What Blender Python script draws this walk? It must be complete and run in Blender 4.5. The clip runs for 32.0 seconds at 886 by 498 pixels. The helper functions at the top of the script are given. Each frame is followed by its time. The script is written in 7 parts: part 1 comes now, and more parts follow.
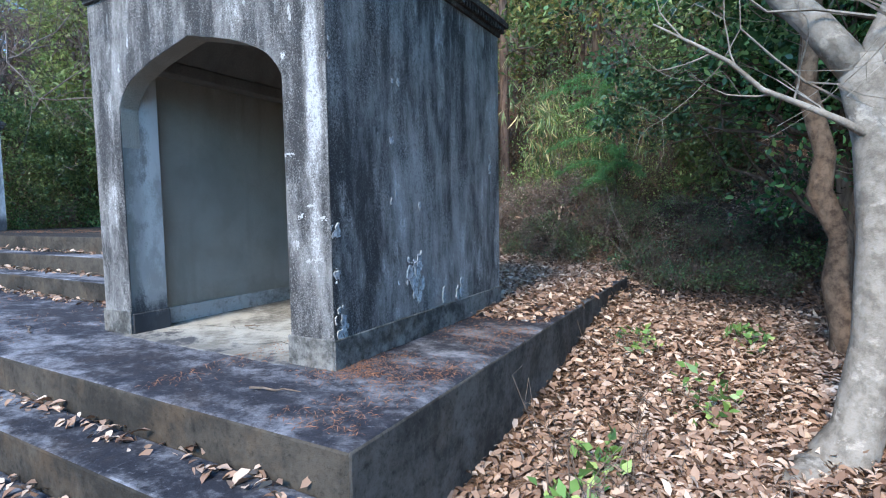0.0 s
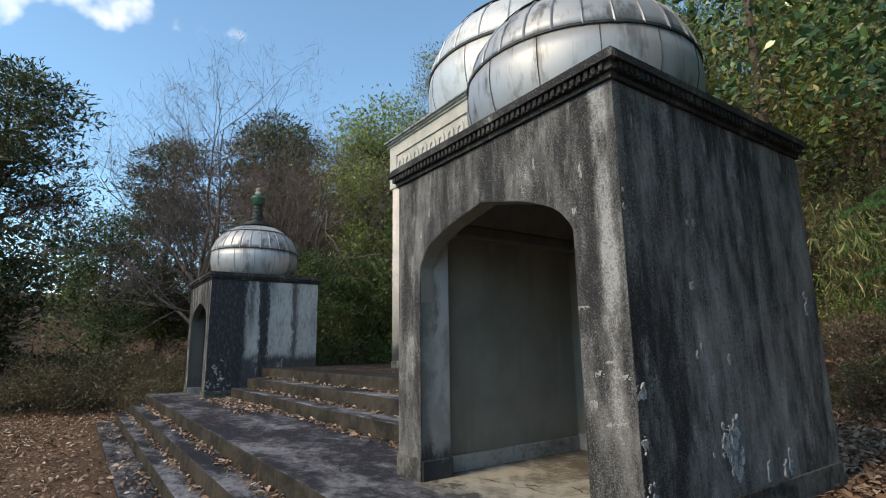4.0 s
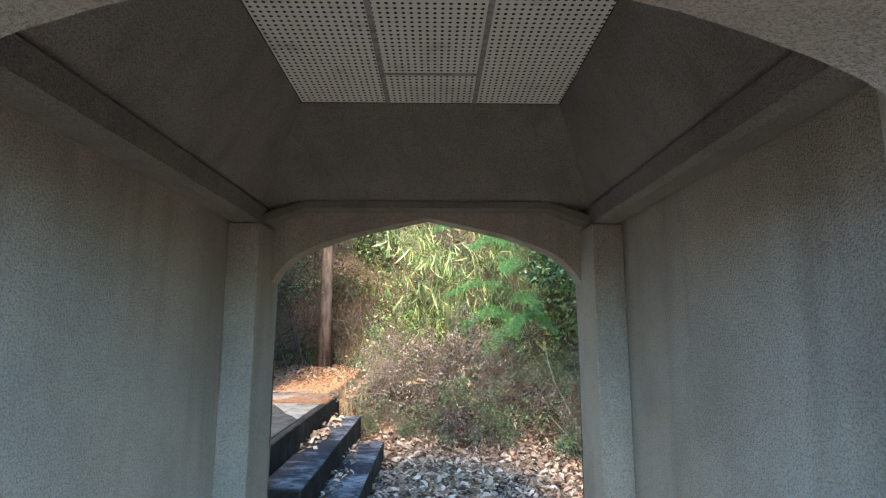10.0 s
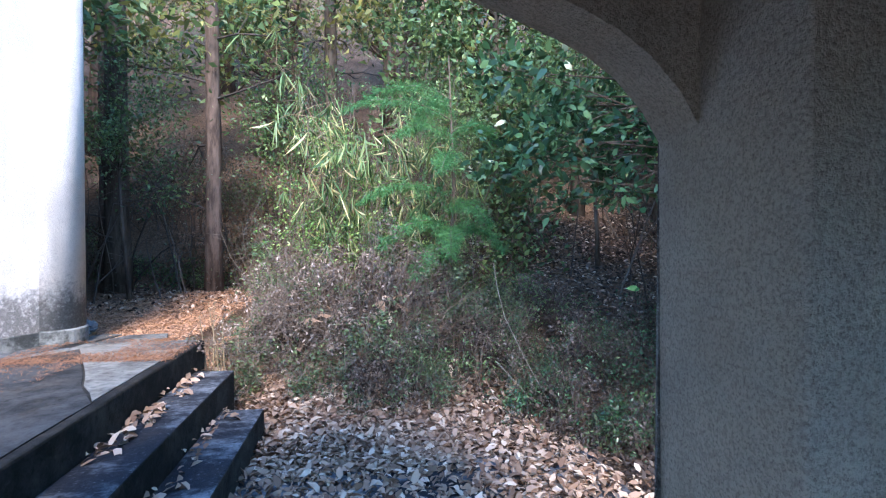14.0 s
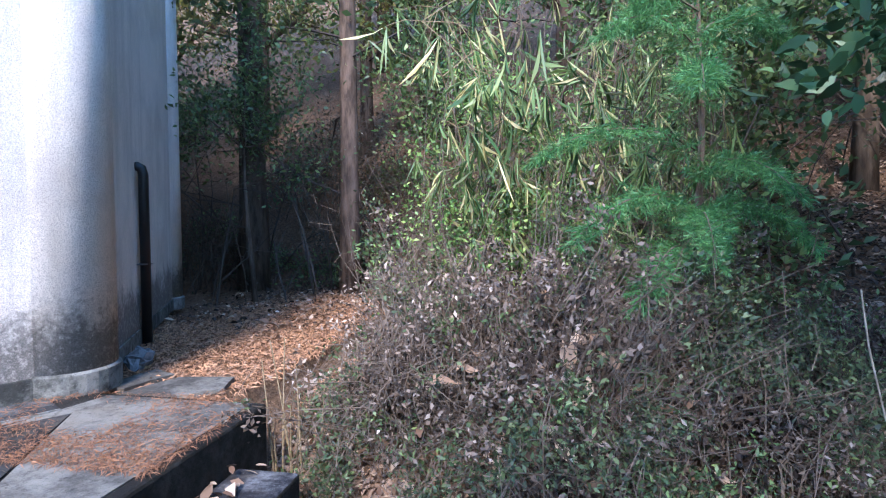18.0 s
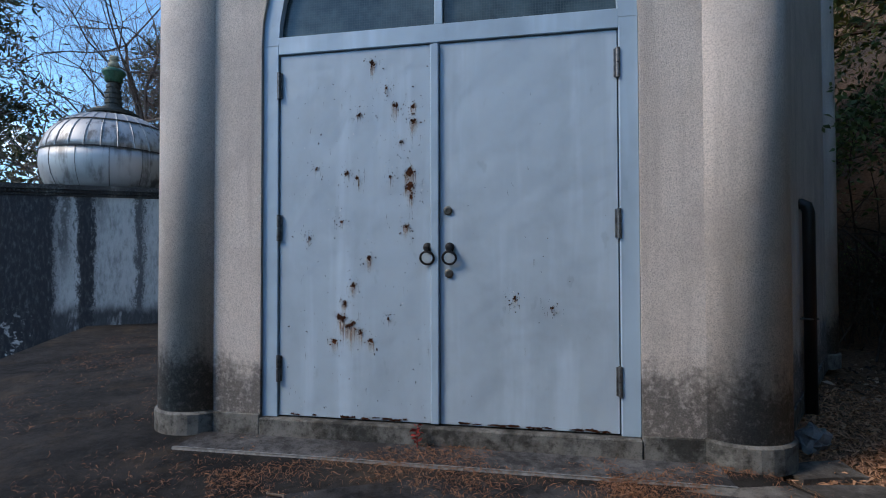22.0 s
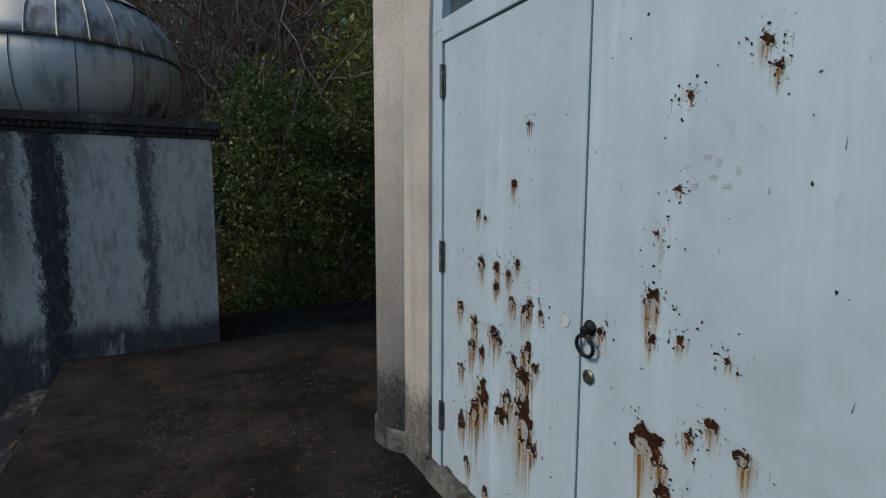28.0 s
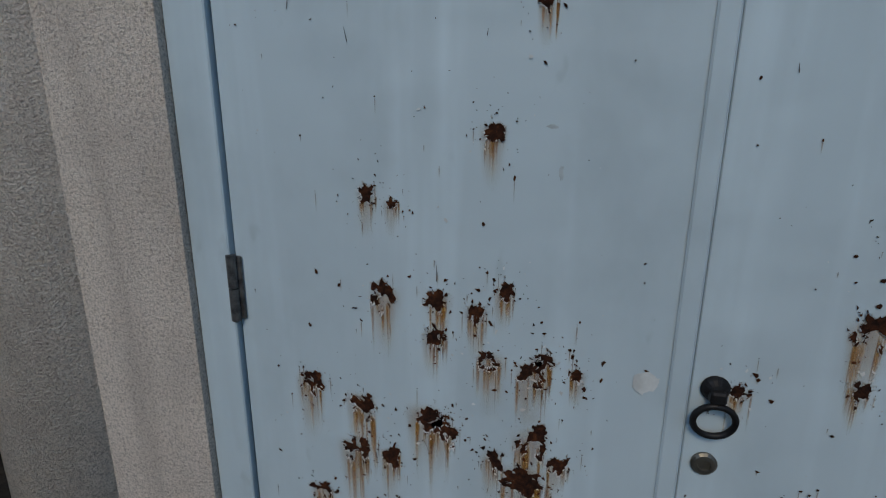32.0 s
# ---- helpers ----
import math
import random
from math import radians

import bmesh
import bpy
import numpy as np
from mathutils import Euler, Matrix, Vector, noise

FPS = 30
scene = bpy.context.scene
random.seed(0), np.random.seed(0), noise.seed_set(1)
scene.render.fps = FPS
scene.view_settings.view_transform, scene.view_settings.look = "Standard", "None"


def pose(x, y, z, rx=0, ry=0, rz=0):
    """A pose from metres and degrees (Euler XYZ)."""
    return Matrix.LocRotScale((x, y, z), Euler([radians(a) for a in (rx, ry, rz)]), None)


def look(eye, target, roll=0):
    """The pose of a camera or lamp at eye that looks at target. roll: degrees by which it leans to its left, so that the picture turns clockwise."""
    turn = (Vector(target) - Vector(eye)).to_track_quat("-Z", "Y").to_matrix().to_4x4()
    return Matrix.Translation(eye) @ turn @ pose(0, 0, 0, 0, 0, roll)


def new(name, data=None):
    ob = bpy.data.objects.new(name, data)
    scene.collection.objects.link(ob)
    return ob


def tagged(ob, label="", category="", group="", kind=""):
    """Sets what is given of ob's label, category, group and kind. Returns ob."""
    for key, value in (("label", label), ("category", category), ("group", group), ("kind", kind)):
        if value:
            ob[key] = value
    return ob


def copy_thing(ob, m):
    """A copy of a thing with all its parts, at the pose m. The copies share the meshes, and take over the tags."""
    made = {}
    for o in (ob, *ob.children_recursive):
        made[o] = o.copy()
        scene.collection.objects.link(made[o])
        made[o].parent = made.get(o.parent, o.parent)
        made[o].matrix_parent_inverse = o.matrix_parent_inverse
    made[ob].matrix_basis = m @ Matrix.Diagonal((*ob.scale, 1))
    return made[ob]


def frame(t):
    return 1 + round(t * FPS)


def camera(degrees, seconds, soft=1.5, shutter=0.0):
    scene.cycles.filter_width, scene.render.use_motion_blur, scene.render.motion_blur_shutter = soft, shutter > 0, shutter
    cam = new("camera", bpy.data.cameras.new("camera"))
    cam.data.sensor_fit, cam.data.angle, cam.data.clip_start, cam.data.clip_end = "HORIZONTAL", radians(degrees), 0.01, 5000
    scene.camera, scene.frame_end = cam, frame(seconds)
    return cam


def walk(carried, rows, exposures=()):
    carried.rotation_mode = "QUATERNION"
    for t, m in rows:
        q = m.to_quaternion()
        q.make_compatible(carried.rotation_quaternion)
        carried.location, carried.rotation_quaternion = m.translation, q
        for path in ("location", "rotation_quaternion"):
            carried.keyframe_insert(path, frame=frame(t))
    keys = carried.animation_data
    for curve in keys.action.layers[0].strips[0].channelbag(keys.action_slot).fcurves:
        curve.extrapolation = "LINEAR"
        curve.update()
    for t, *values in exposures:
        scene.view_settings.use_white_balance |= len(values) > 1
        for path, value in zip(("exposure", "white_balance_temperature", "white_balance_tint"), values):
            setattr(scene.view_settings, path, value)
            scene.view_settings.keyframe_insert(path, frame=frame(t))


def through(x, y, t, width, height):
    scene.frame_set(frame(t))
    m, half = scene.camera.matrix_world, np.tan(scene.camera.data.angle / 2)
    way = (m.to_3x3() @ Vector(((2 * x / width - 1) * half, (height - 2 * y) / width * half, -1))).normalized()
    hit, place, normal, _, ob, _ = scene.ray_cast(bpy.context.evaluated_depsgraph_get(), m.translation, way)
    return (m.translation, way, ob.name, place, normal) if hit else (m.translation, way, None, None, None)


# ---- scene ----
# camera and walk: seconds, x, y, z, yaw, pitch, roll
cam = camera(81.0, 32.0, soft=1.1)
PATH = [
    (0.0, 0.000, 0.000, 1.450, 29.53, -4.19, 0.90),
    (0.5, -0.011, -0.020, 1.458, 35.46, -3.09, 0.91),
    (1.0, -0.025, -0.030, 1.467, 39.79, -1.86, 0.94),
    (1.5, -0.010, -0.062, 1.524, 43.67, 0.01, 1.00),
    (2.0, -0.003, -0.096, 1.576, 48.21, 4.41, 1.05),
    (2.5, -0.009, -0.113, 1.594, 52.04, 7.93, 1.04),
    (3.0, -0.032, -0.111, 1.596, 54.17, 10.09, 0.96),
    (3.5, -0.118, -0.106, 1.581, 55.21, 10.82, 0.86),
    (5.5, -1.337, 0.008, 1.523, 52.93, 10.58, 0.41),
    (6.0, -1.714, 0.103, 1.441, 50.15, 9.60, 0.29),
    (6.5, -1.965, 0.253, 1.452, 44.84, 8.61, 0.17),
    (7.0, -2.188, 0.466, 1.415, 27.74, 8.19, -0.10),
    (7.5, -2.382, 0.729, 1.412, 15.70, 7.08, -0.06),
    (8.0, -2.586, 0.926, 1.491, 10.90, 6.36, -0.18),
    (8.5, -2.690, 1.032, 1.584, 6.13, 6.10, -0.01),
    (9.0, -2.760, 1.236, 1.678, 3.35, 6.01, -0.01),
    (9.5, -2.810, 1.403, 1.862, 1.59, 6.19, 0.03),
    (10.0, -2.900, 1.553, 2.025, -0.90, 8.36, -0.04),
    (10.5, -2.870, 1.701, 2.058, -4.12, 8.74, 0.09),
    (11.0, -2.774, 1.994, 2.081, -5.35, 8.04, 0.12),
    (11.5, -2.746, 2.120, 2.119, -5.86, 6.68, 0.12),
    (12.0, -2.776, 2.265, 2.136, -6.20, 5.70, -0.00),
    (12.5, -2.832, 2.539, 2.114, -7.73, 5.32, -0.07),
    (13.0, -2.695, 2.811, 2.067, -8.17, 3.13, 0.06),
    (13.5, -2.677, 3.085, 2.061, -8.18, 0.28, -0.03),
    (15.5, -2.822, 4.321, 2.022, -10.03, -2.11, -0.54),
    (16.0, -2.789, 4.608, 2.018, -9.48, -2.16, -0.42),
    (16.5, -2.790, 4.841, 2.020, -6.39, -2.26, -0.30),
    (17.0, -2.834, 5.122, 2.046, -2.63, -2.41, -0.24),
    (17.5, -2.782, 5.395, 2.032, 1.79, -2.36, -0.03),
    (18.0, -2.744, 5.631, 2.072, 9.69, -2.43, 0.17),
    (18.5, -2.823, 5.815, 2.081, 18.62, -2.15, 0.17),
    (19.0, -2.905, 5.961, 2.091, 28.94, -1.98, 0.35),
    (19.5, -2.920, 6.036, 2.098, 42.77, -1.66, 0.48),
    (20.0, -2.925, 6.063, 2.085, 51.37, -1.46, 0.51),
    (20.5, -2.990, 6.032, 2.075, 55.48, -1.49, 0.38),
    (21.0, -3.018, 5.981, 2.099, 59.38, -1.45, 0.44),
    (21.5, -3.050, 5.898, 2.148, 65.14, -1.14, 0.42),
    (22.0, -3.273, 5.813, 2.181, 70.66, 1.14, 0.14),
    (22.5, -3.527, 5.762, 2.222, 71.52, 4.28, 0.20),
    (23.0, -3.889, 5.839, 2.219, 72.25, 6.56, 0.25),
    (23.5, -4.225, 5.830, 2.364, 74.93, 6.85, 0.37),
    (24.0, -4.512, 5.669, 2.529, 78.52, 7.01, 0.29),
    (24.5, -4.844, 5.533, 2.622, 79.64, 6.91, 0.31),
    (25.0, -5.027, 5.304, 2.704, 80.90, 5.21, 0.29),
    (25.5, -5.240, 5.079, 2.707, 80.60, 3.79, 0.23),
    (27.5, -6.592, 4.288, 2.689, 69.65, -4.39, -0.25),
    (28.0, -7.007, 4.183, 2.672, 61.75, -6.43, -0.23),
    (28.5, -7.361, 4.185, 2.639, 54.08, -8.42, -0.25),
    (29.0, -7.705, 4.210, 2.610, 45.33, -11.36, -0.36),
    (29.5, -7.995, 4.277, 2.602, 33.34, -13.11, -0.53),
    (30.0, -8.178, 4.368, 2.608, 24.05, -14.89, -0.41),
    (30.5, -8.240, 4.259, 2.604, 19.08, -15.52, -0.46),
    (31.0, -8.255, 4.240, 2.604, 15.20, -15.86, -0.40),
    (31.5, -8.336, 4.302, 2.645, 13.05, -15.98, -0.36),
    (32.0, -8.486, 4.397, 2.734, 13.10, -14.81, -0.31),
]
EXPOSURES = [
    (0.0, 2.35, 6050, 10), (1.0, 2.35, 6400, 10), (2.0, 2.12, 7200, 10), (3.0, 1.35, 7900, 10), (6.0, 0.95, 8400, 10), (8.0, 2.2, 7550, 10), (10.0, 3.6, 7300, 10),
    (12.0, 3.65, 6400, 12), (13.5, 3.1, 5700, 14), (16.0, 3.05, 5700, 16), (18.0, 2.85, 5600, 16), (19.0, 2.08, 5700, 14), (20.0, 1.25, 5800, 14), (21.0, 0.95, 6100, 14), (22.0, 0.92, 6600, 13), (23.0, 0.70, 7400, 12), (25.5, 0.7, 8400, 12), (28.0, 0.2, 7700, 10), (30.0, 0.05, 7500, 10), (32.0, -0.35, 7200, 10),
]
walk(cam, [(t, pose(x, y, z, 90 + pitch, roll, yaw)) for t, x, y, z, yaw, pitch, roll in PATH], EXPOSURES)

# world, sun
SUN_ELEV, SUN_AZ = radians(40), radians(181)   # azimuth measured clockwise from +y
world = bpy.data.worlds.new("sky")
scene.world = world
world.use_nodes = True
wn, wl = world.node_tree.nodes, world.node_tree.links
sky = wn.new("ShaderNodeTexSky")
sky.sky_type, sky.sun_disc, sky.sun_elevation, sky.sun_rotation = "NISHITA", False, SUN_ELEV, SUN_AZ
sky.air_density, sky.dust_density, sky.ozone_density, sky.altitude = 1.0, 0.1, 2.6, 900
tc = wn.new("ShaderNodeTexCoord")
cl = wn.new("ShaderNodeTexNoise")
cl.inputs["Scale"].default_value, cl.inputs["Detail"].default_value = 2.3, 6.0
cmap = wn.new("ShaderNodeMapping")
cmap.inputs["Rotation"].default_value = (0, 0, radians(-31))
wl.new(tc.outputs["Generated"], cmap.inputs["Vector"])
wl.new(cmap.outputs["Vector"], cl.inputs["Vector"])
cr = wn.new("ShaderNodeValToRGB")
cr.color_ramp.elements[0].position, cr.color_ramp.elements[1].position = 0.60, 0.70
wl.new(cl.outputs["Fac"], cr.inputs["Fac"])
cm = wn.new("ShaderNodeMix")
cm.data_type = "RGBA"
cm.inputs["B"].default_value = (8.5, 8.6, 9.0, 1)
wl.new(cr.outputs["Color"], cm.inputs["Factor"])
tint = wn.new("ShaderNodeMix")
tint.data_type, tint.blend_type = "RGBA", "MULTIPLY"
tint.inputs["Factor"].default_value, tint.inputs["B"].default_value = 1.0, (0.75, 1.0, 1.07, 1)
wl.new(sky.outputs["Color"], tint.inputs["A"])
wl.new(tint.outputs["Result"], cm.inputs["A"])
bg = wn["Background"]
bg.inputs["Strength"].default_value = 0.15
wl.new(cm.outputs["Result"], bg.inputs["Color"])
sun = new("sun", bpy.data.lights.new("sun", "SUN"))
sun.data.energy, sun.data.angle, sun.data.color = 1.5, radians(16), (1.0, 0.88, 0.72)
sun.matrix_world = look((0, 0, 30), Vector((0, 0, 30)) - Vector((math.sin(SUN_AZ) * math.cos(SUN_ELEV), math.cos(SUN_AZ) * math.cos(SUN_ELEV), math.sin(SUN_ELEV))))


# ---- materials ----
class Mat:
    """A small node builder on object coordinates."""
    def __init__(self, name, rough=0.85, metal=0.0, spec=0.35):
        self.m = bpy.data.materials.new(name)
        self.m.use_nodes = True
        self.t = self.m.node_tree
        self.b = self.t.nodes["Principled BSDF"]
        self.b.inputs["Roughness"].default_value = rough
        self.b.inputs["Metallic"].default_value = metal
        self.b.inputs["Specular IOR Level"].default_value = spec
        self.co = self.t.nodes.new("ShaderNodeTexCoord").outputs["Object"]

    def put(self, sock, v):
        if hasattr(v, "is_output"):
            self.t.links.new(v, sock)
        elif isinstance(v, tuple) and len(v) == 3 and sock.type == "RGBA":
            sock.default_value = (*v, 1)
        else:
            sock.default_value = v

    def scaled(self, x, y, z, src=None, loc=(0, 0, 0)):
        n = self.t.nodes.new("ShaderNodeMapping")
        n.inputs["Scale"].default_value = (x, y, z)
        n.inputs["Location"].default_value = loc
        self.put(n.inputs["Vector"], src or self.co)
        return n.outputs["Vector"]

    def noise(self, scale, detail=4.0, src=None, rough=0.55, dist=0.0):
        n = self.t.nodes.new("ShaderNodeTexNoise")
        n.inputs["Scale"].default_value, n.inputs["Detail"].default_value = scale, detail
        n.inputs["Roughness"].default_value, n.inputs["Distortion"].default_value = rough, dist
        self.put(n.inputs["Vector"], src or self.co)
        return n.outputs["Fac"]

    def voronoi(self, scale, src=None, feature="F1", out="Distance"):
        n = self.t.nodes.new("ShaderNodeTexVoronoi")
        n.feature = feature
        n.inputs["Scale"].default_value = scale
        self.put(n.inputs["Vector"], src or self.co)
        return n.outputs[out]

    def math(self, op, a, b=0.0, clamp=False):
        n = self.t.nodes.new("ShaderNodeMath")
        n.operation, n.use_clamp = op, clamp
        self.put(n.inputs[0], a)
        self.put(n.inputs[1], b)
        return n.outputs[0]

    def step(self, v, lo, hi):
        n = self.t.nodes.new("ShaderNodeMapRange")
        n.interpolation_type = "SMOOTHSTEP"
        self.put(n.inputs["Value"], v)
        n.inputs["From Min"].default_value, n.inputs["From Max"].default_value = min(lo, hi), max(lo, hi)
        n.inputs["To Min"].default_value, n.inputs["To Max"].default_value = (0, 1) if lo < hi else (1, 0)
        return n.outputs["Result"]

    def mix(self, a, b, f, mode="MIX"):
        n = self.t.nodes.new("ShaderNodeMix")
        n.data_type, n.blend_type = "RGBA", mode
        self.put(n.inputs["Factor"], f)
        self.put(n.inputs["A"], a)
        self.put(n.inputs["B"], b)
        return n.outputs["Result"]

    def ramp(self, f, *stops):
        n = self.t.nodes.new("ShaderNodeValToRGB")
        el = n.color_ramp.elements
        while len(el) < len(stops):
            el.new(0.5)
        for e, (p, c) in zip(el, stops):
            e.position, e.color = p, (*c, 1)
        self.put(n.inputs["Fac"], f)
        return n.outputs["Color"]

    def axis(self, k):
        n = self.t.nodes.new("ShaderNodeSeparateXYZ")
        self.put(n.inputs[0], self.co)
        return n.outputs[k]

    def island(self):
        return self.t.nodes.new("ShaderNodeNewGeometry").outputs["Random Per Island"]

    def random(self):
        return self.t.nodes.new("ShaderNodeObjectInfo").outputs["Random"]

    def bump(self, h, dist=0.01, strength=1.0):
        n = self.t.nodes.new("ShaderNodeBump")
        n.inputs["Distance"].default_value, n.inputs["Strength"].default_value = dist, strength
        self.put(n.inputs["Height"], h)
        old = self.b.inputs["Normal"].links
        if old:
            self.t.links.new(old[0].from_socket, n.inputs["Normal"])
        self.put(self.b.inputs["Normal"], n.outputs["Normal"])
        return self

    def color(self, c):
        self.put(self.b.inputs["Base Color"], c)
        return self

    def rough(self, r):
        self.put(self.b.inputs["Roughness"], r)
        return self

    def leafy(self, amount=0.3):
        """Lets light through thin leaves."""
        tr = self.t.nodes.new("ShaderNodeBsdfTranslucent")
        ms = self.t.nodes.new("ShaderNodeMixShader")
        src = self.b.inputs["Base Color"].links
        if src:
            self.t.links.new(src[0].from_socket, tr.inputs["Color"])
        ms.inputs[0].default_value = amount
        self.t.links.new(self.b.outputs[0], ms.inputs[1])
        self.t.links.new(tr.outputs[0], ms.inputs[2])
        self.t.links.new(ms.outputs[0], self.t.nodes["Material Output"].inputs["Surface"])
        return self


def render_wall(name, dark=0.5, pale=(0.42, 0.42, 0.40), black=(0.034, 0.034, 0.035), seed=0.0, band=0.0, rear=0.0, drip=0.0):
    """Weathered roughcast render: black algae in vertical streaks over grey cement, with pale washed patches and grain."""
    m = Mat(name, 0.92, spec=0.2)
    big = m.noise(1.3, 5, m.scaled(1, 1, 0.45, loc=(seed, seed * 2, 0)), 0.6)
    streak = m.noise(8.0, 6, m.scaled(1, 1, 0.13, loc=(seed, 0, seed)), 0.6)
    blot = m.noise(5, 7, m.scaled(1, 1, 0.40, loc=(0, seed, 1)), 0.66)
    grain = m.noise(85, 5, None, 0.82)
    grit = m.noise(60, 4, m.scaled(1, 1, 0.8, loc=(3, 1, seed)), 0.7)
    s = m.math("ADD", m.math("MULTIPLY", big, 0.34), m.math("ADD", m.math("MULTIPLY", streak, 0.36), m.math("MULTIPLY", blot, 0.30)))
    s = m.math("ADD", s, m.math("MULTIPLY", m.math("SUBTRACT", grain, 0.5), 0.45))
    t = 0.5 + (0.5 - dark) * 0.30
    mid = tuple(c * 0.62 for c in pale)
    col = m.mix(mid, black, m.step(s, t - 0.10, t + 0.065))
    # washed patches: grey first, then white where the algae has gone altogether
    w = m.math("ADD", m.math("MULTIPLY", m.noise(3.6, 8, m.scaled(1, 1, 0.36, loc=(seed + 7, 2, 0)), 0.70), 0.75), m.math("MULTIPLY", grit, 0.25))
    w = m.math("ADD", w, m.math("MULTIPLY", m.math("SUBTRACT", grain, 0.5), 0.40))
    w = m.math("ADD", w, m.math("MULTIPLY", m.step(m.axis(2), 1.3, 0.3), 0.025))
    if band:
        x = m.math("ADD", m.axis(0), m.math("MULTIPLY", m.math("SUBTRACT", streak, 0.5), 0.16))
        d = m.step(m.math("ABSOLUTE", m.math("SUBTRACT", x, 1.005)), 0.085, 0.01)
        d = m.math("MULTIPLY", d, m.math("ADD", 0.45, m.math("MULTIPLY", m.step(m.axis(2), 0.3, 1.3), 0.55)))
        w = m.math("ADD", w, m.math("MULTIPLY", d, band))
    if rear:
        w = m.math("ADD", w, m.math("MULTIPLY", m.step(m.axis(1), 0.2, 1.15), rear))
    col = m.mix(col, tuple(c * 0.75 for c in pale), m.math("MULTIPLY", m.step(w, 0.50, 0.62), 0.65))
    col = m.mix(col, (0.47, 0.475, 0.47), m.math("MULTIPLY", m.step(w, 0.595, 0.66), 0.80))
    if drip:
        d = m.math("ADD", m.noise(15, 6, m.scaled(1, 1, 0.16, loc=(seed, 3, 0)), 0.7), m.math("MULTIPLY", m.math("SUBTRACT", grain, 0.5), 0.3))
        low = m.math("ADD", m.math("MULTIPLY", blot, 0.6), m.math("MULTIPLY", m.step(m.axis(2), 1.7, 2.4), 0.12))
        col = m.mix(col, (0.52, 0.53, 0.52), m.math("MULTIPLY", m.math("MULTIPLY", m.step(d, 0.56, 0.66), m.step(low, 0.33, 0.42)), drip))
    col = m.mix(col, (0.016, 0.016, 0.017), m.math("MULTIPLY", m.step(grit, 0.50, 0.66), 0.55))
    col = m.mix(col, (0.50, 0.50, 0.48), m.math("MULTIPLY", m.step(m.noise(130, 3, m.scaled(1, 1, 1, loc=(5, 5, 5)), 0.7), 0.56, 0.70), 0.40))
    m.color(col)
    m.bump(grain, 0.008, 0.9).bump(grit, 0.008, 0.5)
    return m.m


def streaked_white(name):
    """Whitewashed wall with broad black runs from the cornice, local y along the wall."""
    m = Mat(name, 0.9, spec=0.2)
    wob = m.noise(3.6, 7, m.scaled(1, 1, 0.30), 0.72)
    fine = m.noise(26, 6, m.scaled(1, 1, 0.35), 0.72)
    y = m.math("ADD", m.axis(1), m.math("MULTIPLY", m.math("SUBTRACT", wob, 0.5), 0.42))
    y = m.math("ADD", y, m.math("MULTIPLY", m.math("SUBTRACT", fine, 0.5), 0.20))
    y = m.math("ADD", y, m.math("MULTIPLY", m.math("SUBTRACT", m.noise(70, 5, None, 0.8), 0.5), 0.28))
    z = m.axis(2)
    k = m.step(y, -0.33, -0.45)
    for c, w, z0, amount in ((-0.06, 0.11, -1.0, 1.0), (0.60, 0.055, 0.4, 0.85), (-0.30, 0.045, 1.3, 0.8), (0.13, 0.04, 1.9, 0.6)):
        d = m.math("ABSOLUTE", m.math("SUBTRACT", y, c))
        f = m.math("MULTIPLY", m.step(d, w + 0.045, w - 0.03), m.math("MULTIPLY", m.step(z, z0 - 0.3, z0 + 0.5), amount))
        k = m.math("MAXIMUM", k, f)
    low = m.math("MULTIPLY", m.step(m.math("ADD", z, m.math("MULTIPLY", wob, 0.5)), 1.16, 0.98), m.step(wob, 0.30, 0.46))
    k = m.math("MAXIMUM", k, m.math("MULTIPLY", low, 0.93))
    flake = m.math("MULTIPLY", m.step(m.noise(9, 6, None, 0.7), 0.56, 0.585), m.math("MULTIPLY", m.step(z, 1.0, 0.5), m.step(m.axis(1), -0.6, -0.75)))
    k = m.math("MULTIPLY", k, m.math("SUBTRACT", 1.0, flake))
    white = m.mix((0.46, 0.455, 0.44), (0.19, 0.19, 0.188), m.step(m.math("ADD", m.math("MULTIPLY", fine, 0.5), m.math("MULTIPLY", wob, 0.5)), 0.42, 0.68))
    dark = m.mix((0.035, 0.036, 0.04), (0.12, 0.12, 0.12), m.step(fine, 0.45, 0.8))
    m.color(m.mix(white, dark, k)).bump(m.noise(150, 2), 0.004, 0.6)
    return m.m


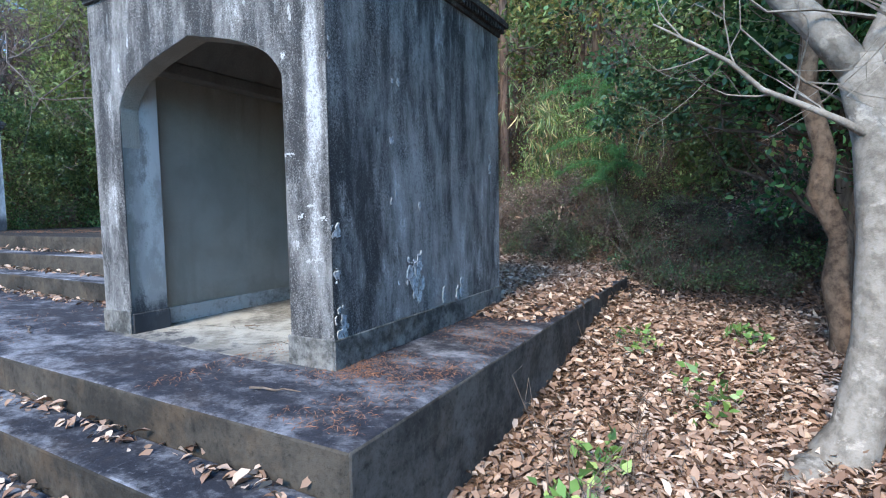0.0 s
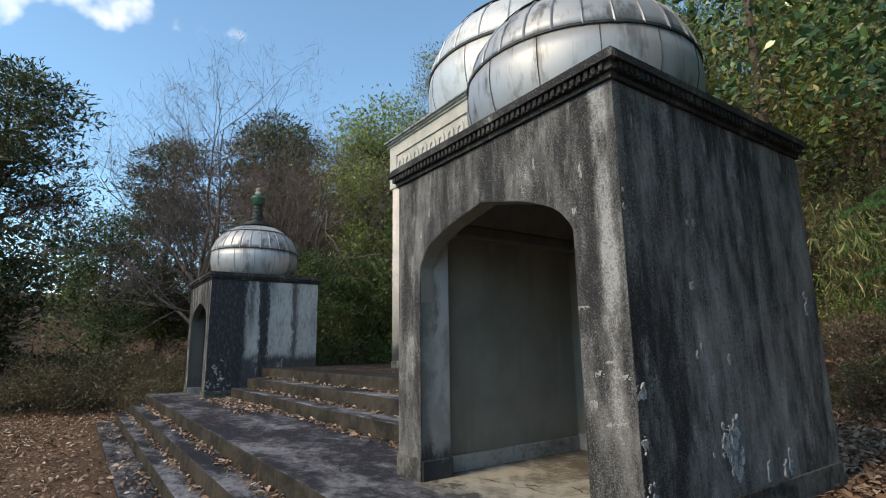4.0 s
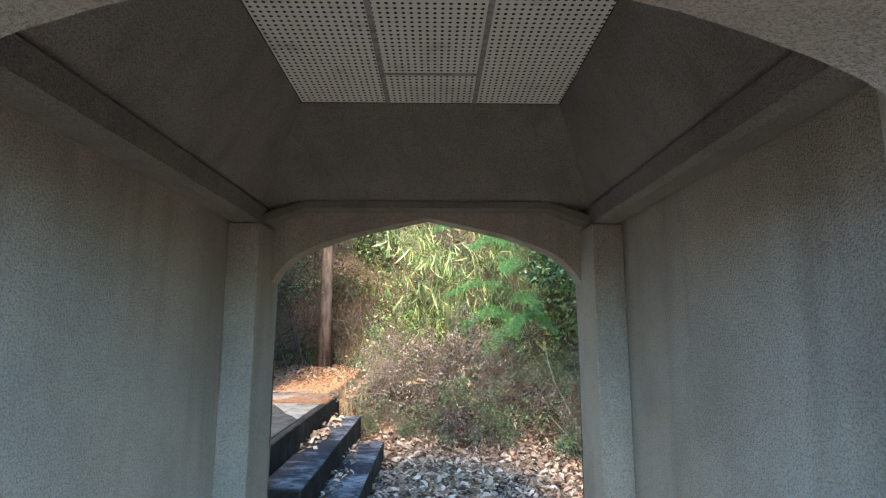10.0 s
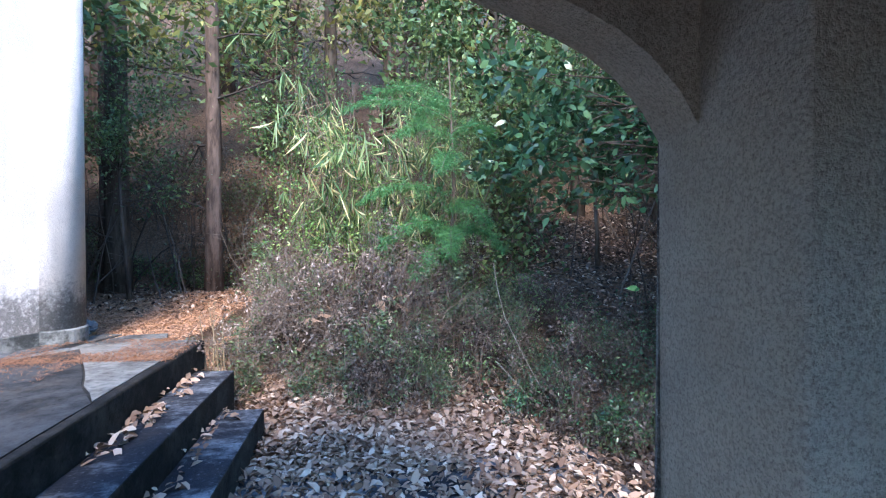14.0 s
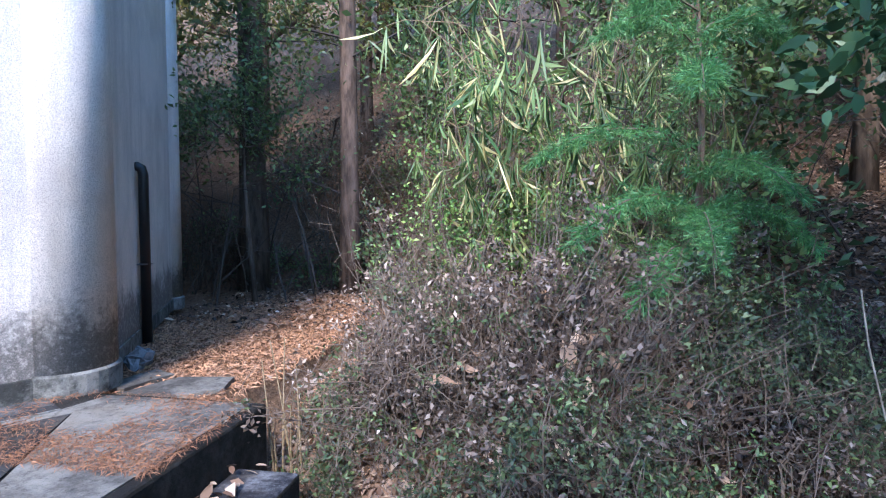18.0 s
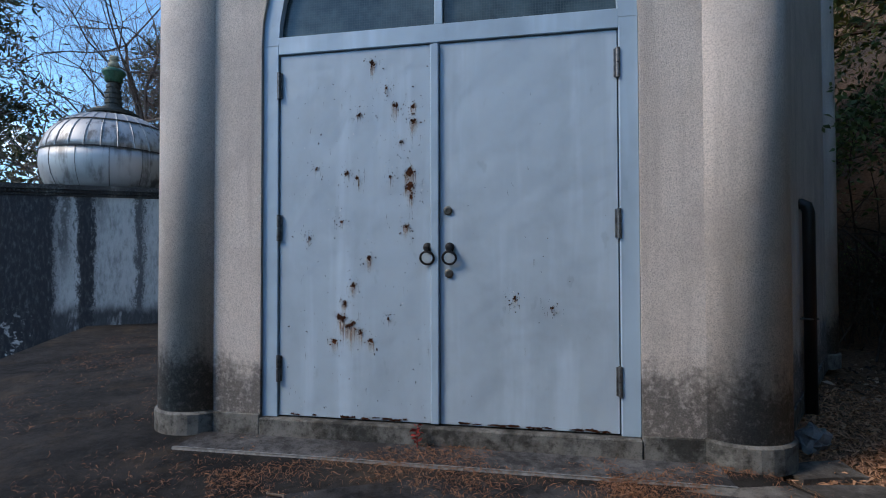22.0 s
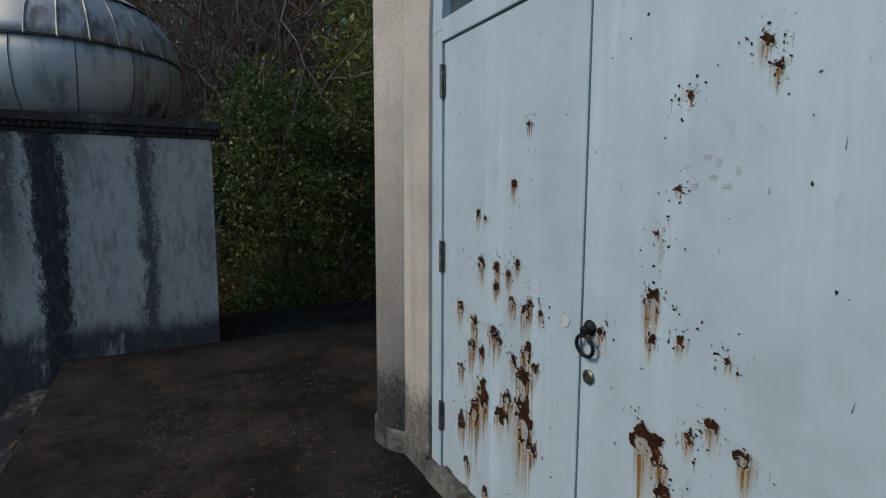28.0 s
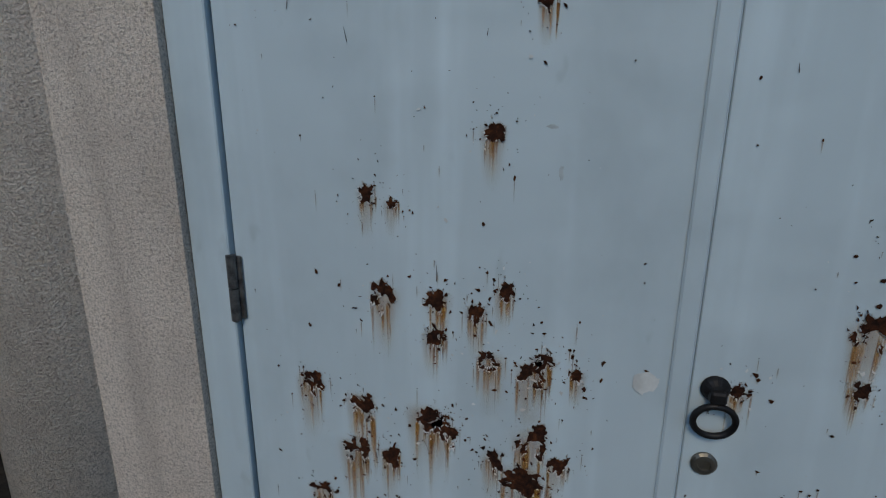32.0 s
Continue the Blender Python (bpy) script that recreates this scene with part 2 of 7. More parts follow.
def concrete(name, pale=(0.30, 0.29, 0.27), dark=(0.05, 0.05, 0.052), share=0.5, brown=0.3, scale=1.0, along=1.0):
    """Worn cast concrete: broad damp stains, crisp mottling, pale grit and dark pits."""
    m = Mat(name, 0.9, spec=0.12)
    a = m.noise(0.9 * scale, 6, m.scaled(along, 1, 1), 0.62, 0.3)
    b = m.noise(4.5 * scale, 8, m.scaled(0.5 + 0.5 * along, 1, 1), 0.70)
    c = m.noise(26, 7, None, 0.74)
    g = m.noise(170, 3, None, 0.7)
    s = m.math("ADD", m.math("ADD", m.math("MULTIPLY", a, 0.52), m.math("MULTIPLY", b, 0.34)), m.math("MULTIPLY", c, 0.14))
    t = 0.5 + (0.5 - share) * 0.25
    col = m.mix(pale, dark, m.step(s, t - 0.10, t + 0.09))
    col = m.mix(col, (0.14, 0.095, 0.055), m.math("MULTIPLY", m.step(m.noise(2.3, 6, None, 0.7), 0.5, 0.7), brown))
    col = m.mix(col, tuple(min(1, x * 1.35) for x in pale), m.math("MULTIPLY", m.step(m.noise(38, 6, m.scaled(1, 1, 1, loc=(4, 7, 1)), 0.75), 0.56, 0.70), 0.35))
    col = m.mix(col, tuple(x * 0.45 for x in dark), m.math("MULTIPLY", m.step(c, 0.52, 0.68), 0.55))
    col = m.mix(col, tuple(x * 0.5 for x in dark), m.math("MULTIPLY", m.step(g, 0.55, 0.70), 0.6))
    m.color(col).rough(m.mix((0.75,) * 3, (0.95,) * 3, b))
    m.bump(b, 0.006, 0.5).bump(c, 0.005, 0.7).bump(g, 0.003, 0.8)
    return m.m


def stucco(name, base, low=(0.05, 0.05, 0.05), foot=0.85, z0=1.2):
    """Sprayed stucco of coarse grit, blackened for half a metre above its foot, with faint grey runs."""
    m = Mat(name, 0.9, spec=0.2)
    run = m.noise(6, 5, m.scaled(1, 1, 0.07), 0.6)
    blot = m.noise(2.2, 5, None, 0.6)
    grain = m.noise(360, 3, None, 0.65)
    grit = m.noise(140, 3, None, 0.65)
    col = m.mix(base, tuple(c * 0.62 for c in base), m.math("MULTIPLY", m.step(run, 0.45, 0.72), 0.7))
    col = m.mix(col, tuple(c * 0.75 for c in base), m.step(blot, 0.4, 0.75))
    if foot:
        z = m.math("ADD", m.axis(2), m.math("MULTIPLY", m.math("SUBTRACT", m.noise(4, 6, m.scaled(1, 1, 0.6), 0.7), 0.5), 0.6))
        z = m.math("ADD", z, m.math("MULTIPLY", m.math("SUBTRACT", m.noise(40, 5, None, 0.7), 0.5), 0.35))
        col = m.mix(col, low, m.math("MULTIPLY", m.step(z, z0 + 0.52, z0 + 0.30), foot))
        col = m.mix(col, tuple(min(1, c * 1.15) for c in base), m.math("MULTIPLY", m.math("MULTIPLY", m.step(z, z0 + 0.85, z0 + 0.55), m.step(m.noise(34, 6, None, 0.75), 0.50, 0.66)), foot * 0.45))
    col = m.mix(col, tuple(c * 0.42 for c in base), m.math("MULTIPLY", m.step(grit, 0.44, 0.62), 0.45))
    pit = m.noise(210, 2, m.scaled(1, 1, 1, loc=(2, 9, 4)), 0.5)
    m.color(m.mix(col, tuple(c * 0.28 for c in base), m.math("MULTIPLY", m.step(pit, 0.52, 0.68), 0.5)))
    m.bump(grain, 0.004, 0.9).bump(grit, 0.008, 0.9)
    return m.m


def jamb_plaster(name):
    """Pale trowelled plaster of the arch jambs, darker grey towards the outer edge, black with algae at the foot."""
    m = Mat(name, 0.9, spec=0.2)
    blot = m.noise(4.5, 6, m.scaled(1, 1, 0.55), 0.66)
    grain = m.noise(90, 4, None, 0.75)
    v = m.math("ADD", m.math("MULTIPLY", blot, 0.8), m.math("MULTIPLY", grain, 0.2))
    col = m.mix((0.46, 0.455, 0.44), (0.30, 0.29, 0.27), m.step(v, 0.42, 0.60))
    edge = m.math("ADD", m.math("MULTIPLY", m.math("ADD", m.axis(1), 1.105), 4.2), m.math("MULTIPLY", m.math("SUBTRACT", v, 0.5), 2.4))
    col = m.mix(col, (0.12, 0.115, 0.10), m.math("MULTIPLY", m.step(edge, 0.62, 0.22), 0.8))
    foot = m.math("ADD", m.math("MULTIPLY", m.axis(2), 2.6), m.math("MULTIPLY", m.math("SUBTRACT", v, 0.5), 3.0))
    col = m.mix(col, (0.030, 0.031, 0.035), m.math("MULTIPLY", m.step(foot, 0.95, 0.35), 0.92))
    m.color(col).bump(grain, 0.004, 0.6).bump(blot, 0.01, 0.4)
    return m.m


def passage_cement(name):
    """Floor cement worn pale in the middle, with the black of the terrace creeping over its front edge, browner and
    darker towards the back.
    """
    m = Mat(name, 0.9, spec=0.12)
    a = m.noise(2.2, 7, None, 0.66)
    b = m.noise(9, 7, None, 0.72)
    g = m.noise(150, 3, None, 0.7)
    v = m.math("ADD", m.math("MULTIPLY", a, 0.65), m.math("MULTIPLY", b, 0.35))
    col = m.mix((0.37, 0.355, 0.31), (0.19, 0.18, 0.155), m.step(v, 0.42, 0.60))
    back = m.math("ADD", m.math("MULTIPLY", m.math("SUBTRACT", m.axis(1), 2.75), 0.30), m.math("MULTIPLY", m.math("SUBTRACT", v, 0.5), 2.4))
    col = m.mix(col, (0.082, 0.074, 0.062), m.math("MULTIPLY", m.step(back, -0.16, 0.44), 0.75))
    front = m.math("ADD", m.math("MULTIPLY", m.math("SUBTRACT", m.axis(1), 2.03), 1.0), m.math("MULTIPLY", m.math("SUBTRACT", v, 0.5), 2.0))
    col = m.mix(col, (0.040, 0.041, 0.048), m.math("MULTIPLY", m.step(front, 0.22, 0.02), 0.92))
    col = m.mix(col, (0.05, 0.045, 0.038), m.math("MULTIPLY", m.step(g, 0.55, 0.70), 0.5))
    m.color(col).bump(b, 0.005, 0.6).bump(g, 0.003, 0.7)
    return m.m


def sheet_metal(name, base, dark, seed=0):
    m = Mat(name, 0.45, 0.6, 0.4)
    run = m.noise(9, 5, m.scaled(1, 1, 0.12, loc=(seed, 0, 0)), 0.65)
    blot = m.noise(2.6, 5, None, 0.6)
    k = m.math("ADD", m.math("MULTIPLY", run, 0.6), m.math("MULTIPLY", blot, 0.4))
    col = m.mix(base, dark, m.math("MULTIPLY", m.step(k, 0.48, 0.62), 0.9))
    col = m.mix(col, tuple(c * 1.15 for c in base), m.step(m.noise(0.9, 3), 0.5, 0.7))
    m.color(col).rough(m.mix((0.42,) * 3, (0.7,) * 3, k)).bump(blot, 0.01, 0.3)
    return m.m


def paint(name, base, seed=0):
    m = Mat(name, 0.42, 0.0, 0.45)
    run = m.noise(5, 4, m.scaled(1, 1, 0.08, loc=(seed, 0, 0)), 0.6)
    blot = m.noise(2.0, 5, m.scaled(1, 1, 0.7, loc=(0, seed, 0)), 0.6)
    col = m.mix(base, tuple(min(1, c * 1.22) for c in base), m.step(run, 0.48, 0.72))
    col = m.mix(col, tuple(c * 0.8 for c in base), m.math("MULTIPLY", m.step(blot, 0.45, 0.72), 0.8))
    speck = m.math("MULTIPLY", m.step(m.noise(34, 5, None, 0.75), 0.70, 0.74), m.step(blot, 0.46, 0.62))
    col = m.mix(col, (0.10, 0.07, 0.045), m.math("MULTIPLY", speck, 0.85))
    smear = m.math("MULTIPLY", m.step(m.noise(11, 3, m.scaled(1, 1, 0.5, loc=(seed, 1, 2)), 0.5), 0.66, 0.72), 0.22)
    col = m.mix(col, tuple(c * 0.55 for c in base), smear)
    m.color(col).rough(m.mix((0.34,) * 3, (0.55,) * 3, blot))
    m.bump(m.noise(2.4, 3), 0.035, 0.4).bump(m.noise(6.5, 2), 0.012, 0.5).bump(speck, 0.002, 0.5)
    return m.m


def plain(name, c, rough=0.6, metal=0.0, var=0.35, scale=12, bump=0.0):
    m = Mat(name, rough, metal)
    n = m.noise(scale, 5, None, 0.65)
    m.color(m.mix(c, tuple(x * (1 - var) for x in c), m.step(n, 0.35, 0.7)))
    if bump:
        m.bump(n, bump, 0.6)
    return m.m


def leaf_mat(name, a, b, c=None, gloss=0.45, through=0.3):
    m = Mat(name, gloss, 0, 0.4)
    r = m.island()
    stops = [(0.0, a), (0.65, b)] + ([(1.0, c)] if c else [])
    m.color(m.ramp(r, *stops))
    return m.leafy(through).m


def bark(name, a, b, bands=0.0):
    m = Mat(name, 0.95, spec=0.15)
    n = m.noise(12, 6, m.scaled(1, 1, 0.9 if bands else 0.18), 0.7)
    col = m.mix(a, b, m.step(n, 0.36, 0.66))
    if bands:
        col = m.mix(col, tuple(min(1, x * 1.5) for x in a), m.math("MULTIPLY", m.step(m.noise(7, 5, m.scaled(1, 1, 1.2), 0.7), 0.55, 0.7), bands))
    m.color(col).bump(n, 0.02, 0.8)
    return m.m


def soil(name):
    m = Mat(name, 0.97, spec=0.1)
    a = m.noise(1.2, 6, None, 0.65)
    b = m.noise(22, 6, None, 0.75)
    c = m.noise(90, 3)
    col = m.ramp(m.math("ADD", m.math("MULTIPLY", a, 0.4), m.math("MULTIPLY", b, 0.6)), (0.34, (0.045, 0.03, 0.022)), (0.5, (0.15, 0.095, 0.062)), (0.62, (0.26, 0.17, 0.115)), (0.72, (0.12, 0.10, 0.07)))
    m.color(m.mix(col, (0.03, 0.022, 0.018), m.math("MULTIPLY", m.step(c, 0.5, 0.65), 0.6)))
    m.bump(b, 0.05, 0.8).bump(c, 0.012, 0.8)
    return m.m


G1_FRONT = render_wall("weathered_render_front", 0.60, (0.38, 0.37, 0.355), drip=0.3, seed=1.7, band=0.11)
G1_SIDE = render_wall("weathered_render_side", 0.50, (0.42, 0.41, 0.395), drip=0.5, seed=4.1, rear=0.07)
G2_DARK = render_wall("weathered_render_black", 0.72, (0.42, 0.43, 0.45), drip=0.5, seed=8.2)
G2_WHITE = streaked_white("streaked_whitewash")
CORNICE = render_wall("cornice_mossy_render", 0.9, (0.22, 0.22, 0.20), seed=2.2)
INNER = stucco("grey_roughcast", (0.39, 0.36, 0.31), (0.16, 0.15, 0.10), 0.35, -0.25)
# darker than INNER: the shade up under the roof is put into its colour
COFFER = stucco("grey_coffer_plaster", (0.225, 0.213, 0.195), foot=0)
PLINTH = concrete("plinth_cement", (0.21, 0.205, 0.19), (0.045, 0.045, 0.042), 0.5, 0.2, 3.0)
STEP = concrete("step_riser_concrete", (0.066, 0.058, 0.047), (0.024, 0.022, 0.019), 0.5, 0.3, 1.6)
# TREAD and TERRACE are paler and bluer than STEP: sky light in the colour
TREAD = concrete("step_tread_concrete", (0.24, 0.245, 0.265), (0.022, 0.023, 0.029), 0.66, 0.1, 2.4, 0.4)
# paler than STEP: light on the terrace's +x wall put into the colour
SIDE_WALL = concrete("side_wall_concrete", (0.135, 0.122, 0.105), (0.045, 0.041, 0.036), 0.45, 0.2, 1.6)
# copy of STEP with the shade on the +x risers put into its colour
STEP_DARK = concrete("shaded_step_concrete", (0.056, 0.052, 0.047), (0.015, 0.0145, 0.0135), 0.6, 0.1, 1.6)
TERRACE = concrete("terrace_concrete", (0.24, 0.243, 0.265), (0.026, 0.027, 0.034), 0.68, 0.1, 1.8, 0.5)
# near-black copy of TERRACE: shade on the upper terrace put into its colour
TERRACE_UP = concrete("shaded_terrace_concrete", (0.034, 0.031, 0.029), (0.0115, 0.011, 0.011), 0.5, 0.25, 1.5)
PASSAGE = passage_cement("passage_floor_concrete")
JAMB = jamb_plaster("stained_jamb_plaster")
CREAM = stucco("cream_stucco", (0.78, 0.70, 0.635))
CREAM_TOP = stucco("cream_frieze_stucco", (0.66, 0.63, 0.57), foot=0)
DOME = sheet_metal("zinc_dome_sheet", (0.42, 0.43, 0.44), (0.11, 0.105, 0.10))
DOME_MAIN = sheet_metal("white_dome_sheet", (0.60, 0.605, 0.60), (0.40, 0.40, 0.385), 3)
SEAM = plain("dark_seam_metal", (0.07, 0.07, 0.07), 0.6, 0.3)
BLUE = paint("blue_door_paint", (0.385, 0.475, 0.555))
BLUE2 = paint("pale_blue_door_paint", (0.44, 0.545, 0.615), 5)
BLUE_FRAME = paint("blue_frame_paint", (0.36, 0.475, 0.58), 9)
RUST = Mat("flaking_rust", 0.95, 0, 0.2)
_n = RUST.math("ADD", RUST.math("MULTIPLY", RUST.noise(75, 6, None, 0.8), 0.65), RUST.math("MULTIPLY", RUST.noise(16, 4, None, 0.6), 0.35))
RUST = RUST.color(RUST.ramp(_n, (0.42, (0.014, 0.006, 0.004)), (0.52, (0.048, 0.016, 0.008)), (0.64, (0.14, 0.050, 0.018)))).bump(_n, 0.01, 1.0).m
SMUDGE = plain("grey_finger_smudge", (0.41, 0.475, 0.525), 0.6, 0, 0.3, 60)
FLAKE = plain("curled_paint_flake", (0.60, 0.64, 0.66), 0.6)
HINGE = plain("worn_steel_hinge", (0.16, 0.165, 0.17), 0.45, 0.7, 0.6, 40)
IRON = plain("black_iron", (0.022, 0.022, 0.024), 0.5, 0.5, 0.5, 60)
LOCKM = plain("dull_brass_lock", (0.20, 0.19, 0.165), 0.4, 0.8)
PVC = plain("black_pipe", (0.012, 0.012, 0.013), 0.4, 0, 0.3)
VERDIGRIS = plain("green_glazed_tile", (0.045, 0.13, 0.085), 0.35, 0, 0.5, 20, 0.003)
STONE = plain("lichen_stone", (0.34, 0.33, 0.25), 0.9, 0, 0.5, 25, 0.004)
STEM = plain("dark_stem_metal", (0.055, 0.06, 0.055), 0.6, 0.2, 0.5, 25)
SOIL = soil("leafy_soil")
BARK = bark("grey_brown_bark", (0.12, 0.09, 0.068), (0.04, 0.028, 0.02))
BARK_RED = bark("reddish_cedar_bark", (0.155, 0.108, 0.085), (0.05, 0.035, 0.028))
BARK_PALE = bark("smooth_pale_bark", (0.245, 0.22, 0.185), (0.135, 0.118, 0.096), 0.9)
BARK_BARE = bark("bare_twig_bark", (0.20, 0.16, 0.14), (0.09, 0.07, 0.062))
LEAF_DARK = leaf_mat("dark_evergreen_leaf", (0.038, 0.070, 0.030), (0.11, 0.175, 0.062), (0.25, 0.33, 0.115))
LEAF_MID = leaf_mat("mid_green_leaf", (0.05, 0.095, 0.035), (0.16, 0.24, 0.08), (0.38, 0.44, 0.17), 0.35, 0.25)
LEAF_OLIVE = leaf_mat("olive_cedar_leaf", (0.10, 0.115, 0.04), (0.23, 0.235, 0.068), (0.42, 0.37, 0.11))
LEAF_GLOSS = leaf_mat("glossy_camellia_leaf", (0.022, 0.062, 0.028), (0.075, 0.17, 0.062), (0.21, 0.36, 0.12), 0.26, 0.15)
LEAF_BAMBOO = leaf_mat("bamboo_grass_leaf", (0.04, 0.10, 0.035), (0.19, 0.27, 0.10), (0.66, 0.56, 0.30), 0.45, 0.25)
LEAF_FEATHER = leaf_mat("feathery_conifer_leaf", (0.04, 0.12, 0.045), (0.085, 0.24, 0.08), (0.18, 0.37, 0.11))
LEAF_HANG = leaf_mat("deep_green_camellia_leaf", (0.016, 0.045, 0.022), (0.045, 0.11, 0.045), (0.14, 0.24, 0.10), 0.34, 0.1)
LEAF_TAN = leaf_mat("pale_dry_leaf", (0.12, 0.085, 0.068), (0.28, 0.21, 0.17), (0.48, 0.385, 0.32), 0.7, 0.15)
BARK_STEM = bark("tan_stem_bark", (0.175, 0.122, 0.082), (0.062, 0.042, 0.030), 0.3)
LEAF_DRY = leaf_mat("dry_shrub_leaf", (0.045, 0.031, 0.026), (0.17, 0.125, 0.10), (0.27, 0.215, 0.18), 0.6, 0.15)
LITTER = leaf_mat("fallen_leaf", (0.15, 0.084, 0.054), (0.36, 0.24, 0.168), (0.58, 0.455, 0.355), 0.8, 0.1)
NEEDLE = leaf_mat("fallen_needles", (0.12, 0.052, 0.028), (0.27, 0.13, 0.068), None, 0.8, 0.05)
TWIG = plain("dry_twig", (0.15, 0.112, 0.085), 0.9, 0, 0.5, 30)
TWIG_DARK = plain("dark_thicket_twig", (0.075, 0.055, 0.045), 0.9, 0, 0.5, 30)
TWIG_RED = plain("reddish_twig", (0.23, 0.155, 0.14), 0.9, 0, 0.4, 30)
PEEL = plain("old_blue_grey_paint", (0.34, 0.38, 0.41), 0.7, 0, 0.75, 45)
PLASTER = plain("broken_white_plaster", (0.42, 0.42, 0.405), 0.9, 0, 0.4, 60)
LEAF_PINE = leaf_mat("dark_conifer_spray", (0.03, 0.045, 0.022), (0.075, 0.10, 0.042), (0.16, 0.16, 0.065))
LEAF_FAR = leaf_mat("far_wood_leaf", (0.045, 0.05, 0.028), (0.10, 0.095, 0.05), (0.18, 0.14, 0.09))
APRON = concrete("apron_cement", (0.14, 0.14, 0.142), (0.035, 0.035, 0.037), 0.55, 0.1, 2.5)
PAVING = concrete("pale_paving", (0.19, 0.18, 0.165), (0.060, 0.056, 0.053), 0.42, 0.25, 2.0)
PAVING_DARK = concrete("stained_paving", (0.055, 0.054, 0.055), (0.015, 0.015, 0.016), 0.55, 0.15, 2.0)
JOINT = plain("pale_mortar", (0.24, 0.24, 0.235), 0.9, 0, 0.5, 30)
SHEET = plain("dull_grey_plastic", (0.17, 0.18, 0.19), 0.4, 0, 0.5, 25)
REED = plain("dry_reed", (0.27, 0.20, 0.12), 0.8, 0, 0.5, 40)
RED_LEAF = plain("red_seedling_leaf", (0.40, 0.05, 0.045), 0.5, 0, 0.4, 60)
CRACK = plain("crack_dirt", (0.03, 0.026, 0.02), 0.95, 0, 0.5, 60)
LEAF_FRESH = leaf_mat("fresh_small_leaf", (0.045, 0.10, 0.03), (0.17, 0.30, 0.08), (0.40, 0.50, 0.16), 0.35, 0.25)
LEAF_OLIVE2 = leaf_mat("dull_olive_leaf", (0.024, 0.034, 0.020), (0.068, 0.098, 0.043), (0.15, 0.19, 0.085), 0.55, 0.15)
SKIRT = concrete("pale_skirting_cement", (0.42, 0.41, 0.385), (0.20, 0.19, 0.17), 0.35, 0.15, 2.0)
LEAF_BROAD = leaf_mat("grey_green_broad_leaf", (0.12, 0.18, 0.06), (0.31, 0.39, 0.13), (0.50, 0.54, 0.21), 0.4, 0.45)
# decayed leaves, with the shade they lie in put into their colour
DECAYED_SHADE = leaf_mat("shaded_decayed_leaf", (0.028, 0.018, 0.014), (0.062, 0.042, 0.033), (0.13, 0.095, 0.075), 0.8, 0.05)
FUZZ = plain("pale_fine_twig", (0.17, 0.128, 0.108), 0.9, 0, 0.5, 30)
LEAF_BRUSH = leaf_mat("dark_brush_leaf", (0.04, 0.032, 0.024), (0.085, 0.066, 0.046), (0.07, 0.09, 0.045))
LEAF_SPROUT = leaf_mat("sprout_leaf", (0.05, 0.09, 0.04), (0.12, 0.19, 0.075), (0.22, 0.30, 0.11))
# paler copy of NEEDLE: light on the path behind put into the colour
NEEDLE_BED = leaf_mat("needle_bed", (0.22, 0.11, 0.065), (0.45, 0.25, 0.145), None, 0.85, 0.05)
LEAF_HEDGE = leaf_mat("brown_green_hedge_leaf", (0.075, 0.062, 0.042), (0.17, 0.135, 0.085), (0.14, 0.165, 0.075))
INNER_DARK = stucco("dark_roughcast", (0.17, 0.165, 0.155), (0.05, 0.05, 0.045), 0.5, 0.0)


# ---- helpers for meshes ----
def mesh_of(name, bm, *mats, smooth=False):
    me = bpy.data.meshes.new(name)
    bmesh.ops.recalc_face_normals(bm, faces=bm.faces)
    bm.to_mesh(me)
    bm.free()
    for m in mats:
        me.materials.append(m)
    if smooth:
        me.polygons.foreach_set("use_smooth", [True] * len(me.polygons))
    return me


def part(name, bm, mats, parent=None, label="", smooth=False):
    mats = mats if isinstance(mats, (list, tuple)) else [mats]
    ob = new(name, mesh_of(name, bm, *mats, smooth=smooth))
    ob.parent = parent
    return tagged(ob, label)


def thing(name, label, category, group="", at=None, kind=""):
    ob = new(name)
    ob.empty_display_size = 0.2
    if at is not None:
        ob.matrix_world = at
    return tagged(ob, label, category, group, kind)


def structure(name, bm, mats, label, category, smooth=False):
    return tagged(part(name, bm, mats, smooth=smooth), label, category, kind="structure")


def bevelled(bm, w, seg=1):
    if w:
        bmesh.ops.bevel(bm, geom=list(bm.edges), offset=w, segments=seg, affect="EDGES", profile=0.6)
    return bm


def box(x0, x1, y0, y1, z0, z1, w=0.0, bm=None):
    own = bm is None
    bm = bm or bmesh.new()
    vs = [bm.verts.new(p) for p in ((x0, y0, z0), (x1, y0, z0), (x1, y1, z0), (x0, y1, z0), (x0, y0, z1), (x1, y0, z1), (x1, y1, z1), (x0, y1, z1))]
    for f in ((3, 2, 1, 0), (4, 5, 6, 7), (0, 1, 5, 4), (1, 2, 6, 5), (2, 3, 7, 6), (3, 0, 4, 7)):
        bm.faces.new([vs[i] for i in f])
    return bevelled(bm, w) if own else bm


